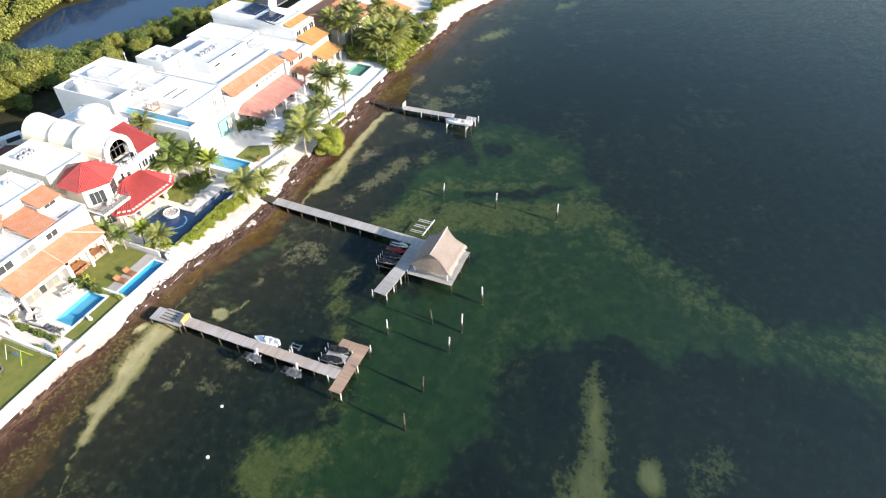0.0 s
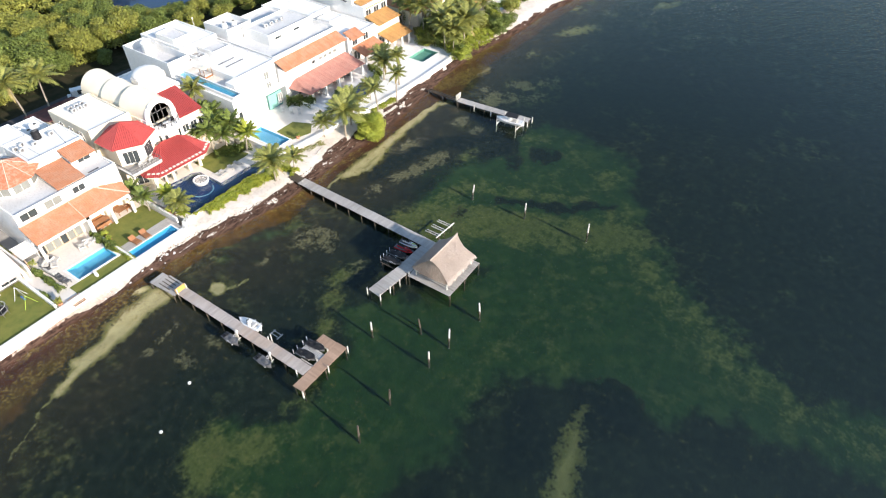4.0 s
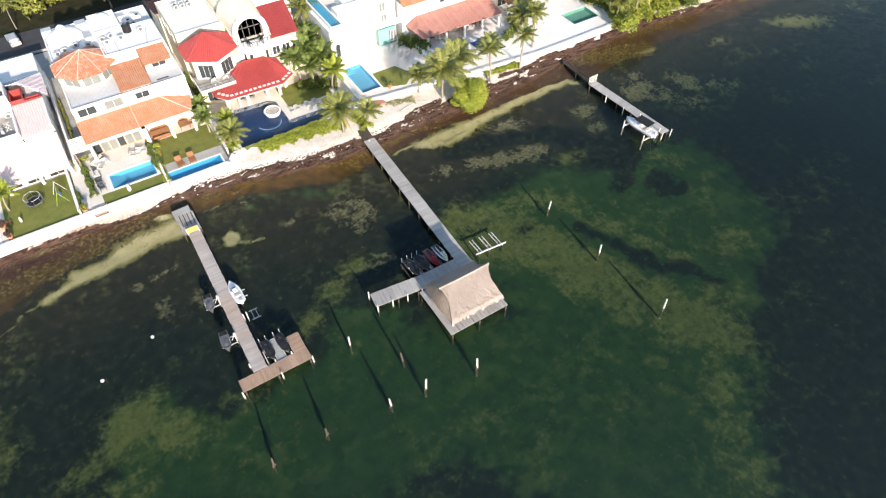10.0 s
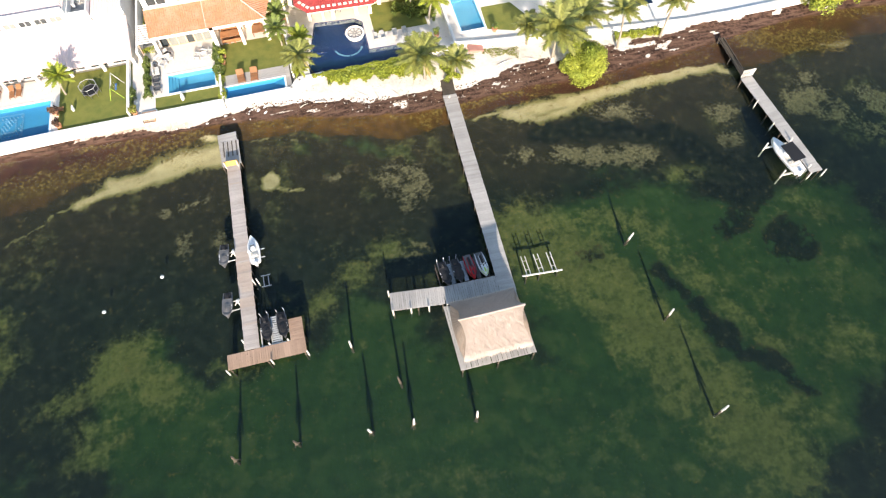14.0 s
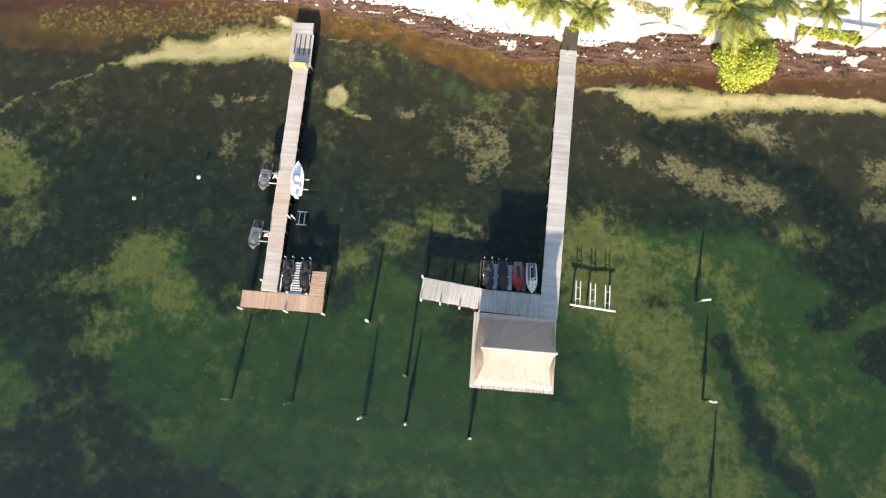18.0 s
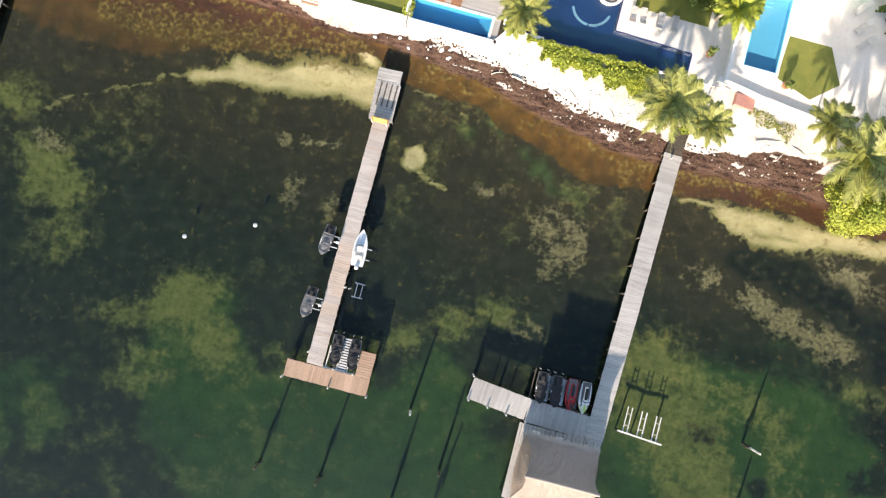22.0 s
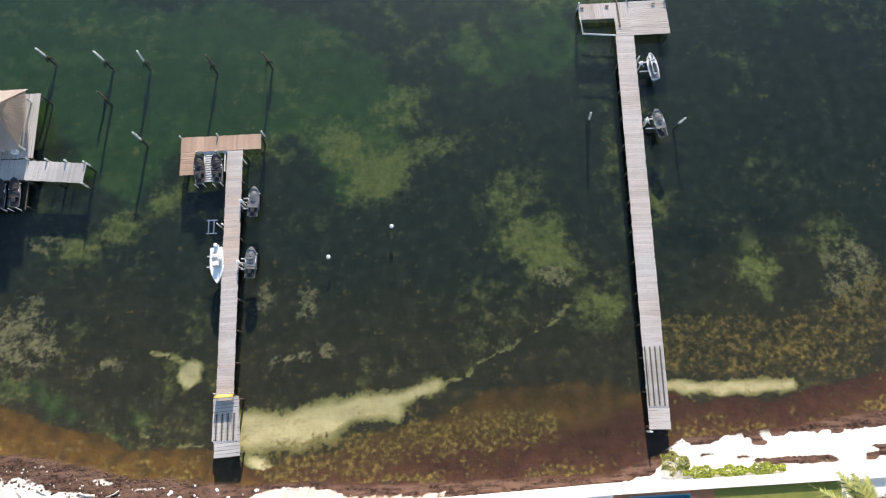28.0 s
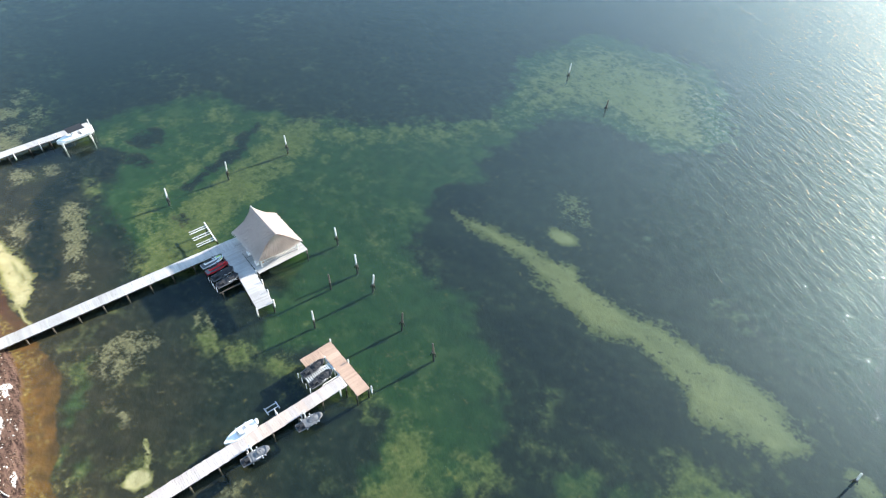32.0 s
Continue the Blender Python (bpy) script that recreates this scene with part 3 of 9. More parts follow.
def sand_cover(X, Y):
    """How bare the sea bed is: 1 clean sand, 0 none."""
    s = -shore_dist(X, Y)
    wx, wy = X + 1.6 * (fbm(X, Y, 5, 3, 11) - 0.5) + 0.8 * (fbm(X, Y, 1.6, 2, 17) - 0.5), Y + 1.6 * (fbm(X, Y, 5, 3, 12) - 0.5) + 0.8 * (fbm(X, Y, 1.6, 2, 18) - 0.5)
    a = most(cover(ribbon(wx, wy, ((-30.4, -0.5), (-35, -0.9), (-38.5, -1.4)), 2.1), 2.4, 0.97), cover(ribbon(wx, wy, ((-37, -1.6), (-41, -2.1), (-44, -2.2)), 1.35), 1.6, 0.93), cover(ribbon(wx, wy, ((-42, -2.4), (-45, -3.0), (-48.5, -4.2)), 0.75), 1.0, 0.9),
             cover(ribbon(wx, wy, ((-44, -3.2), (-47, -3.9), (-50.4, -4.7), (-55, -6.7), (-59, -9), (-62, -11.6)), 0.22), 0.9, 0.85), cover(ribbon(wx, wy, ((-34, 3.6), (-30.5, 2.2)), 0.7), 1, 0.95),
             cover(oval(wx, wy, -24.3, -6.2, 1.2, 1.5), 0.8), cover(ribbon(wx, wy, ((-23.6, -7.3), (-22.4, -8.4), (-20.8, -8.6)), 0.3), 0.7, 0.9), cover(ribbon(wx, wy, ((-26, 0.8), (-22.7, 0.6), (-19.4, -0.6)), 0.15), 0.7, 0.85))
    a = most(a, cover(ribbon(wx, wy, ((-70.5, -2.6), (-75.7, -2.1), (-82.6, -2.6)), 0.7), 1, 0.9), cover(ribbon(wx, wy, ((3.4, -3.4), (8, -3.2)), 0.3), 0.7, 0.9), cover(ribbon(wx, wy, ((8, -3.2), (14, -3.4), (20, -3.3), (26, -3.0), (33, -2.5), (39, -2.2)), 1.3), 1.6, 0.84),
             cover(ribbon(wx, wy, ((45.5, -1.6), (49, -1.0), (53, -1.6), (59, -2.8)), 1.0), 1.2, 0.85), ovals(wx, wy, ((92.5, -10.5, 9, 2.6, -26, 0.62), (73, -7.5, 3, 1.5, -10, 0.58), (103, -3.5, 5, 1.2, -30, 0.7), (125, -24, 8, 2.5, -30, 0.6)), 3), cover(ribbon(wx, wy, ((8.5, -3.9), (12, -4.9), (15.5, -4.8), (18, -4.2)), 1.0), 1.6, 0.82), cover(ribbon(wx, wy, ((35, -2.4), (39, -3.0), (41.4, -4.8)), 0.9), 1.4, 0.82))
    ux, uy = warped(X, Y, 2.4, 2.4)
    a = most(a, cover(inside(ux, uy, FAR_FLAT), 16, 0.56 + 0.08 * fbm(X, Y, 9, 3, 25)))
    a = most(a, cover(inside(ux, uy, STREAM) + 0.8, 3.6, 0.66 + 0.1 * fbm(X, Y, 4, 3, 24)), ovals(ux, uy, ((-25.4, -69, 2.4, 2, 0, 0.8), (-23, -76, 5.5, 2.8, -30, 0.46), (-73.5, -66.5, 2.6, 1.8, -20, 0.62), (-73, -60, 2, 1.4, 0, 0.45), (-29.5, -58.3, 2, 1, 0, 0.5)), 2))
    return np.where(s > -0.2, a, 0)


def drift_width(X):
    """How far out from the waterline the drift weed lies."""
    return np.interp(X, [-110, -73, -69, -65, -57, -50, -44, -38, -31, -28, -22, -15, -8, 0, 8, 20, 35, 45, 60, 90, 120], [3.2, 3.2, 6, 8.5, 9, 7.5, 5.0, 3.0, 1.4, 2.6, 2.9, 2.8, 3.8, 3.2, 2.4, 1.8, 2.2, 6, 6, 4, 3])


def weed_cover(X, Y):
    """Brown drift weed: in the shallows and piled on the beach."""
    s = -shore_dist(X, Y)
    w = drift_width(X)
    a = 1 - smooth(s + 1.6 * (fbm(X, Y, 4, 4, 41) - 0.5), w * 0.72, w * 1.12)
    land = np.interp(X, [-110, -73, -66, -40, -30, -26, -22, -18, -13, -7, -2, 4.5, 8, 12, 17, 25, 40, 60, 80, 130], [1.0, 0.9, 1.1, 1.1, 1.4, 1.8, 2.4, 2.7, 3.2, 3.6, 2.9, 1.9, 2.8, 3.8, 4.8, 4.4, 4.2, 2.0, 2.2, 1.8])
    up = 1 - smooth(-s + 2.4 * (fbm(X * 0.5, Y, 1.5, 4, 43) - 0.5) + 2.2 * (fbm(X, Y, 6, 3, 45) - 0.5), land * 0.72, land * 1.05)
    up = up * (1 - 0.75 * smooth(fbm(X * 0.4, Y * 1.4, 1.1, 4, 46), 0.58, 0.68) * smooth(-s, 0.5, 1.1))
    bands = smooth(fbm(X * 0.16, Y, 0.9, 3, 44), 0.56, 0.66) * (X < -62) * (-s < 4)
    return np.where(s > 0, a, np.maximum(up, 0.8 * bands))


def algae_cover(X, Y):
    """Yellow-olive algae among the drift weed and in the shallows beyond it."""
    s = -shore_dist(X, Y)
    a = 0.62 * smooth(streak(X, Y, ((-72.5, -6.6), (-79, -6), (-87, -6.4), (-95, -10), (-103, -13)), 3.6) + 1.3 * (fbm(X, Y, 3, 4, 71) - 0.5), 0.2, 1.0)
    a = np.maximum(a, 0.66 * smooth(streak(X, Y, ((-58, 0.4), (-48, 0.9), (-40.4, 2.0), (-33, 2.0)), 2.0) + 1.6 * (fbm(X, Y, 1.6, 4, 72) - 0.5), 0.3, 0.9))
    a = np.maximum(a, 0.95 * smooth(streak(X, Y, ((46, 1.6), (50, -0.6), (54, -0.8), (59, -2.4)), 2.0) + 1.2 * (fbm(X, Y, 3, 4, 76) - 0.5), 0.2, 0.9))
    rim = (1 - smooth(s + 1.2 * (fbm(X, Y, 3, 3, 73) - 0.5), 0.5, 1.5)) * (s > 0)
    a = np.maximum(a, 0.8 * rim * smooth(fbm(X, Y, 6, 3, 74), 0.35, 0.6))
    a = np.maximum(a, 0.34 * smooth(fbm(X, Y, 2.4, 4, 75), 0.52, 0.66) * (1 - smooth(s, 2, 5)))
    return np.where(s > -0.1, a, 0)


def rust_cover(X, Y):
    """Where the drift weed is dark red rather than a pale orange cloud."""
    s = -shore_dist(X, Y)
    red = np.interp(X, [-110, -66, -60, -44, -36, -30, -24, -4, 2, 8, 20, 40, 60], [1, 1, 0.95, 0.95, 0.8, 0.35, 0.1, 0.15, 0.5, 0.85, 0.8, 0.7, 0.4])
    reach = np.interp(X, [-66, -60, -40, -30, 0, 20], [4.5, 4.2, 3.0, 5, 5, 5])
    return red * (1 - smooth(s + 1.5 * (fbm(X, Y, 3, 4, 81) - 0.5), reach * 0.8, reach * 1.25)) * (0.6 + 0.7 * fbm(X, Y, 2.2, 4, 82))


def ground_material():
    m = bpy.data.materials.new("sea bed, beach and soil")
    m.use_nodes = True
    nt = m.node_tree
    b = nt.nodes["Principled BSDF"]

    def attr(key):
        n = nt.nodes.new("ShaderNodeAttribute")
        n.attribute_name = key
        return n.outputs["Fac"]

    def madd(a, k, c):
        n = nt.nodes.new("ShaderNodeMath")
        n.operation, n.use_clamp = "MULTIPLY_ADD", True
        n.inputs[1].default_value, n.inputs[2].default_value = k, c
        nt.links.new(a, n.inputs[0])
        return n.outputs[0]

    def mul(a, b2):
        n = nt.nodes.new("ShaderNodeMath")
        n.operation, n.use_clamp = "MULTIPLY", True
        nt.links.new(a, n.inputs[0])
        nt.links.new(b2, n.inputs[1])
        return n.outputs[0]

    def edge(a, lo, hi, *grains):
        """A ragged edge: the cover plus some grain, cut off smoothly."""
        for g, k in grains:
            n = nt.nodes.new("ShaderNodeMath")
            n.operation = "MULTIPLY_ADD"
            n.inputs[1].default_value = k
            nt.links.new(g, n.inputs[0])
            nt.links.new(a, n.inputs[2])
            a = n.outputs[0]
        r = nt.nodes.new("ShaderNodeMapRange")
        r.interpolation_type = "SMOOTHSTEP"
        half = sum(k for _, k in grains) / 2
        r.inputs[1].default_value, r.inputs[2].default_value = lo + half, hi + half
        nt.links.new(a, r.inputs[0])
        return r.outputs[0]

    fine, mid, clump = noise_fac(nt, 2.4, 0.35, 0.68, 6, "World"), noise_fac(nt, 0.7, 0.35, 0.65, 5, "World"), noise_fac(nt, 1.0, 0.32, 0.68, 7, "World")
    speck = noise_fac(nt, 7.0, 0.3, 0.7, 4, "World")
    wide, tuft = noise_fac(nt, 0.16, 0.38, 0.62, 4, "World"), noise_fac(nt, 0.42, 0.34, 0.66, 8, "World")
    grass = ramp_mix(nt, (0.030, 0.028, 0.017), (0.066, 0.058, 0.032), mul(madd(clump, 0.55, 0.25), madd(mid, 0.7, 0.3)))
    grass = ramp_mix(nt, grass, (0.085, 0.080, 0.044), mul(madd(fine, 0.8, -0.40), wide))
    # seagrass tone, darker and bluer away from the shore
    far_grass = ramp_mix(nt, (0.012, 0.019, 0.014), (0.040, 0.054, 0.034), mul(madd(mid, 0.8, 0.2), madd(clump, 0.6, 0.3)))
    grass = ramp_mix(nt, grass, far_grass, attr("deep"))
    silt = ramp_mix(nt, (0.034, 0.081, 0.025), (0.051, 0.110, 0.034), mid)
    silt = ramp_mix(nt, silt, (0.105, 0.155, 0.050), mul(edge(tuft, 0.35, 1.0, (clump, 0.4)), madd(wide, 0.7, 0.0)))
    c = ramp_mix(nt, grass, silt, edge(attr("silt"), 0.22, 0.78, (tuft, 0.40), (clump, 0.12)))
    mat = ramp_mix(nt, (0.105, 0.138, 0.040), (0.35, 0.34, 0.13), mul(madd(fine, 0.55, 0.35), madd(clump, 0.8, 0.2)))
    mat_fac = edge(attr("mat"), 0.16, 0.92, (tuft, 0.55), (clump, 0.40), (fine, 0.20))
    c = ramp_mix(nt, c, mat, mul(madd(mat_fac, 0.95, 0.0), madd(attr("mat"), 2.2, -0.22)))
    rubble = ramp_mix(nt, (0.15, 0.135, 0.075), (0.40, 0.35, 0.22), mul(madd(fine, 0.9, 0.1), madd(speck, 0.7, 0.4)))
    c = ramp_mix(nt, c, rubble, mul(madd(edge(attr("reef"), 0.28, 0.88, (tuft, 0.44), (clump, 0.50), (fine, 0.34)), 0.95, 0.0), madd(attr("reef"), 2.5, -0.25)))
    weedy = ramp_mix(nt, (0.006, 0.011, 0.009), (0.022, 0.028, 0.018), clump)
    c = ramp_mix(nt, c, weedy, mul(madd(edge(attr("wrack"), 0.26, 0.66, (tuft, 0.45), (clump, 0.42), (fine, 0.16)), 0.94, 0.0), madd(attr("wrack"), 3.0, -0.3)))
    shell = noise_fac(nt, 2.1, 0.70, 0.75, 3, "World")
    c = ramp_mix(nt, c, (0.30, 0.27, 0.10), mul(madd(shell, 0.55, 0.0), attr("flecks")))
    bed = ramp_mix(nt, (0.66, 0.575, 0.36), (0.52, 0.44, 0.25), mul(mid, madd(fine, 0.6, 0.5)))
    bed = ramp_mix(nt, ramp_mix(nt, (0.40, 0.37, 0.16), (0.29, 0.28, 0.115), clump), bed, madd(attr("sand"), 3.0, -1.7))
    c = ramp_mix(nt, c, bed, mul(edge(attr("sand"), 0.30, 0.64, (tuft, 0.18), (clump, 0.34), (fine, 0.24)), madd(attr("sand"), 0.9, 0.22)))
    brown = ramp_mix(nt, (0.115, 0.066, 0.022), (0.066, 0.045, 0.017), mid)
    brown = ramp_mix(nt, brown, ramp_mix(nt, (0.150, 0.082, 0.019), (0.075, 0.048, 0.016), mid), attr("orange"))
    red = ramp_mix(nt, (0.095, 0.042, 0.026), (0.045, 0.022, 0.016), clump)
    wet = ramp_mix(nt, brown, red, attr("rust"))
    weed_fac = edge(attr("weed"), 0.30, 0.75, (clump, 0.30), (fine, 0.2))
    c = ramp_mix(nt, c, wet, weed_fac)
    algae = ramp_mix(nt, (0.075, 0.058, 0.020), (0.27, 0.195, 0.058), mul(fine, madd(clump, 0.9, 0.3)))
    c = ramp_mix(nt, c, algae, mul(edge(attr("algae"), 0.10, 0.95, (clump, 0.6), (fine, 0.45), (speck, 0.3)), madd(fine, 0.6, 0.4)))
    beach = ramp_mix(nt, (0.83, 0.77, 0.70), (0.68, 0.60, 0.52), mul(mid, madd(fine, 0.8, 0.4)))
    beach = ramp_mix(nt, beach, ramp_mix(nt, (0.50, 0.39, 0.32), (0.30, 0.21, 0.17), fine), attr("gravel"))
    pile = ramp_mix(nt, (0.135, 0.080, 0.058), (0.028, 0.016, 0.013), mul(noise_fac(nt, 1.5, 0.38, 0.58, 6, "World", (0.30, 1.7, 1)), madd(fine, 1.0, 0.3)))
    shore = ramp_mix(nt, beach, pile, edge(attr("weed"), 0.30, 0.60, (clump, 0.35), (fine, 0.2)))
    c = ramp_mix(nt, c, shore, attr("dry"))
    soil = ramp_mix(nt, (0.05, 0.043, 0.024), (0.025, 0.03, 0.014), mid)
    c = ramp_mix(nt, c, soil, attr("soil"))
    nt.links.new(c, b.inputs["Base Color"])
    b.inputs["Roughness"].default_value = 0.95
    b.inputs["Specular IOR Level"].default_value = 0.1
    bp = nt.nodes.new("ShaderNodeBump")
    bp.inputs["Strength"].default_value, bp.inputs["Distance"].default_value = 0.16, 0.12
    nt.links.new(fine, bp.inputs["Height"])
    nt.links.new(bp.outputs[0], b.inputs["Normal"])
    return m


GX = grid_axis(((-3000, -300, 300), (-300, -120, 6), (-120, 90, 0.5), (90, 180, 1.5), (180, 420, 12), (420, 3000, 300)))
GY = grid_axis(((-3000, -300, 300), (-300, -140, 8), (-140, -72, 1.2), (-72, -16, 0.6), (-16, 10, 0.35), (10, 60, 5), (60, 140, 2.5), (140, 400, 20), (400, 3000, 300)))
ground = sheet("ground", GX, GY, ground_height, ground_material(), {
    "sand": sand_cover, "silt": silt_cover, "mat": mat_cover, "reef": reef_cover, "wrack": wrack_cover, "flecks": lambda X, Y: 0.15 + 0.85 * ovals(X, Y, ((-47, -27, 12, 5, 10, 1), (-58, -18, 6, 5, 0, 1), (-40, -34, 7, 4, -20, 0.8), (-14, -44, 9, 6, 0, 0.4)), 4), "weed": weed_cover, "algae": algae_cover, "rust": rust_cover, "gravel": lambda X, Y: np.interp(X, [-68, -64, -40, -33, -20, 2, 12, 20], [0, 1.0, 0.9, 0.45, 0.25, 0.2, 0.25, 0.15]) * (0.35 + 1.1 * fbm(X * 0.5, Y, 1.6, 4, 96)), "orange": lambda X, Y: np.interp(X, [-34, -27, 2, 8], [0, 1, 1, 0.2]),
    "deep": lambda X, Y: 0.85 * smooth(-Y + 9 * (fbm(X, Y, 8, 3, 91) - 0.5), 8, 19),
    "dry": lambda X, Y: smooth(shore_dist(X, Y) + 0.3 * (fbm(X, Y, 1.5, 3, 9) - 0.5), 0.0, 0.25),
    "soil": lambda X, Y: smooth(Y, 48, 50) + 0 * X})
tagged(ground, "sandy sea bed with seagrass, white beach and dark soil", "ground", kind="structure")


# ---- the sea, clear and shallow over the bed ----
def water_material(name, tint, murk, k, wave=1.0):
    """Clear water: a glossy skin over a body that swallows light with its depth."""
    m = bpy.data.materials.new(name)
    m.use_nodes = True
    nt = m.node_tree
    nt.nodes.remove(nt.nodes["Principled BSDF"])
    out = nt.nodes["Material Output"]
    at = nt.nodes.new("ShaderNodeAttribute")
    at.attribute_name = "depth"
    ex = nt.nodes.new("ShaderNodeMath")
    ex.operation = "MULTIPLY"
    ex.inputs[1].default_value = -k
    nt.links.new(at.outputs["Fac"], ex.inputs[0])
    po = nt.nodes.new("ShaderNodeMath")
    po.operation = "EXPONENT"
    nt.links.new(ex.outputs[0], po.inputs[0])
    tr, df, gl = (nt.nodes.new("ShaderNodeBsdf" + n) for n in ("Transparent", "Diffuse", "Glossy"))
    nt.links.new(ramp_mix(nt, tint, (1.0, 1.0, 1.0), po.outputs[0]), tr.inputs[0])
    df.inputs[0].default_value = (*murk, 1)
    gl.inputs["Roughness"].default_value = 0.025
    # broad second sheen, tinted blue to stand in for reflected sky
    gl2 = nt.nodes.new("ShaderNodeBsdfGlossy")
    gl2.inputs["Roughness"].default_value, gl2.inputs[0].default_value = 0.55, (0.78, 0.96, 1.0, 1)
    body, skin = nt.nodes.new("ShaderNodeMixShader"), nt.nodes.new("ShaderNodeMixShader")
    inv = nt.nodes.new("ShaderNodeMath")
    inv.operation = "MULTIPLY_ADD"
    inv.inputs[1].default_value, inv.inputs[2].default_value = -0.75, 0.75
    nt.links.new(po.outputs[0], inv.inputs[0])
    nt.links.new(inv.outputs[0], body.inputs[0])
    nt.links.new(tr.outputs[0], body.inputs[1])
    nt.links.new(df.outputs[0], body.inputs[2])
    fr = nt.nodes.new("ShaderNodeFresnel")
    fr.inputs["IOR"].default_value = 1.335
    bp = nt.nodes.new("ShaderNodeBump")
    bp.inputs["Strength"].default_value, bp.inputs["Distance"].default_value = 1.0 * wave, 0.085
    turned = nt.nodes.new("ShaderNodeMapping")
    turned.inputs["Rotation"].default_value = (0, 0, radians(25))
    nt.links.new(nt.nodes.new("ShaderNodeNewGeometry").outputs["Position"], turned.inputs[0])
    w1, w2 = noise_fac(nt, 0.75, 0.2, 0.8, 3, turned.outputs[0], (0.30, 0.95, 1)), noise_fac(nt, 2.3, 0.2, 0.8, 1, turned.outputs[0], (0.8, 1.1, 1))
    ad = nt.nodes.new("ShaderNodeMath")
    ad.operation = "MULTIPLY_ADD"
    ad.inputs[1].default_value = 0.28
    # a few steep wavelets that catch the sun
    steep, both_w = noise_fac(nt, 1.7, 0.56, 0.72, 1, turned.outputs[0], (0.55, 1.3, 1)), nt.nodes.new("ShaderNodeMath")
    both_w.inputs[1].default_value, both_w.operation = 1.4, "MULTIPLY_ADD"
    nt.links.new(steep, both_w.inputs[0])
    nt.links.new(w2, both_w.inputs[2])
    nt.links.new(both_w.outputs[0], ad.inputs[0])
    nt.links.new(w1, ad.inputs[2])
    wv, sea_way = nt.nodes.new("ShaderNodeAttribute"), nt.nodes.new("ShaderNodeMath")
    wv.attribute_name, sea_way.operation = "wave", "MULTIPLY"
    nt.links.new(ad.outputs[0], sea_way.inputs[0])
    nt.links.new(wv.outputs["Fac"], sea_way.inputs[1])
    nt.links.new(sea_way.outputs[0], bp.inputs["Height"])
    for n in (gl, gl2, fr):
        nt.links.new(bp.outputs[0], n.inputs["Normal"])
    nt.links.new(fr.outputs[0], skin.inputs[0])
    nt.links.new(body.outputs[0], skin.inputs[1])
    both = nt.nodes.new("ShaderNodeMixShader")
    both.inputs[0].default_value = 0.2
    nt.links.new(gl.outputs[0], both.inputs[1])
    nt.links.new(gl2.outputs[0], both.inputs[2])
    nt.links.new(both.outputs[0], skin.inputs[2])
    # fine ripples as a wide lobe; its share and blue tint paint in glare
    ripple_veil, top = nt.nodes.new("ShaderNodeBsdfGlossy"), nt.nodes.new("ShaderNodeMixShader")
    ripple_veil.inputs["Roughness"].default_value, ripple_veil.inputs[0].default_value = 0.57, (0.74, 0.96, 1.0, 1)
    veil_share = nt.nodes.new("ShaderNodeAttribute")
    veil_share.attribute_name = "veil_share"
    nt.links.new(veil_share.outputs["Fac"], top.inputs[0])
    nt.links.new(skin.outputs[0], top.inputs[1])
    nt.links.new(ripple_veil.outputs[0], top.inputs[2])
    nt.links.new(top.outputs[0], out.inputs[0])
    return m


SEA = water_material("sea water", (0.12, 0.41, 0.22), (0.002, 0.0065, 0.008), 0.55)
WX = grid_axis(((-3000, -300, 300), (-300, -120, 12), (-120, 130, 2.0), (130, 420, 12), (420, 3000, 300)))
WY = grid_axis(((-3000, -300, 300), (-300, -140, 12), (-140, 8, 2.0)))
# first attribute: strength of the painted glare, laid out by place
sea = sheet("water", WX, WY, lambda X, Y: 0 * X, SEA, {"veil_share": lambda X, Y: np.interp(Y, [-120, -95, -70, -50, -30, 0], [0.021, 0.021, 0.018, 0.010, 0.005, 0.003]) * np.interp(X, [-40, -20, 5, 45], [0.7, 1.0, 0.8, 0.3]), "depth": lambda X, Y: np.clip(-ground_height(X, Y), 0, 5), "wave": lambda X, Y: np.interp(X, [50, 85, 130], [0, 0.4, 0.9]) + np.interp(Y, [-140, -110, -95, -82, -72, -60, -28, 0], [1.0, 1.0, 0.9, 0.72, 0.46, 0.15, 0.05, 0.03]) * np.interp(X, [-45, -25, 20], [1.0, 0.75, 0.5])})
sea.visible_shadow = False
tagged(sea, "calm shallow green sea water with small ripples", "water", kind="structure")
lagoon = sheet("lagoon", grid_axis(((-600, 900, 50),)), grid_axis(((70, 140, 5),)), lambda X, Y: 0 * X - 0.05,
               water_material("lagoon water", (0.04, 0.12, 0.2), (0.018, 0.05, 0.13), 1.2, 0.3), {"depth": lambda X, Y: 2 + 0 * X, "wave": lambda X, Y: 0.5 + 0 * X})
tagged(lagoon, "still dark blue lagoon behind the houses", "water", kind="structure")


def wall_y(x):
    return float(np.interp(x, WALL_X, WALL_Y))


# ---- piers ----
def plank_mesh(length, width, thick, material, seed=0):
    bm = box(B(), -length / 2, length / 2, -width / 2, width / 2, -thick, 0)
    for v in bm.verts:
        v.co.x += random.uniform(-0.03, 0.03)
        v.co.z += random.uniform(-0.004, 0.004)
    me = bpy.data.meshes.new("plank")
    bm.to_mesh(me)
    bm.free()
    me.materials.append(M[material])
    return me


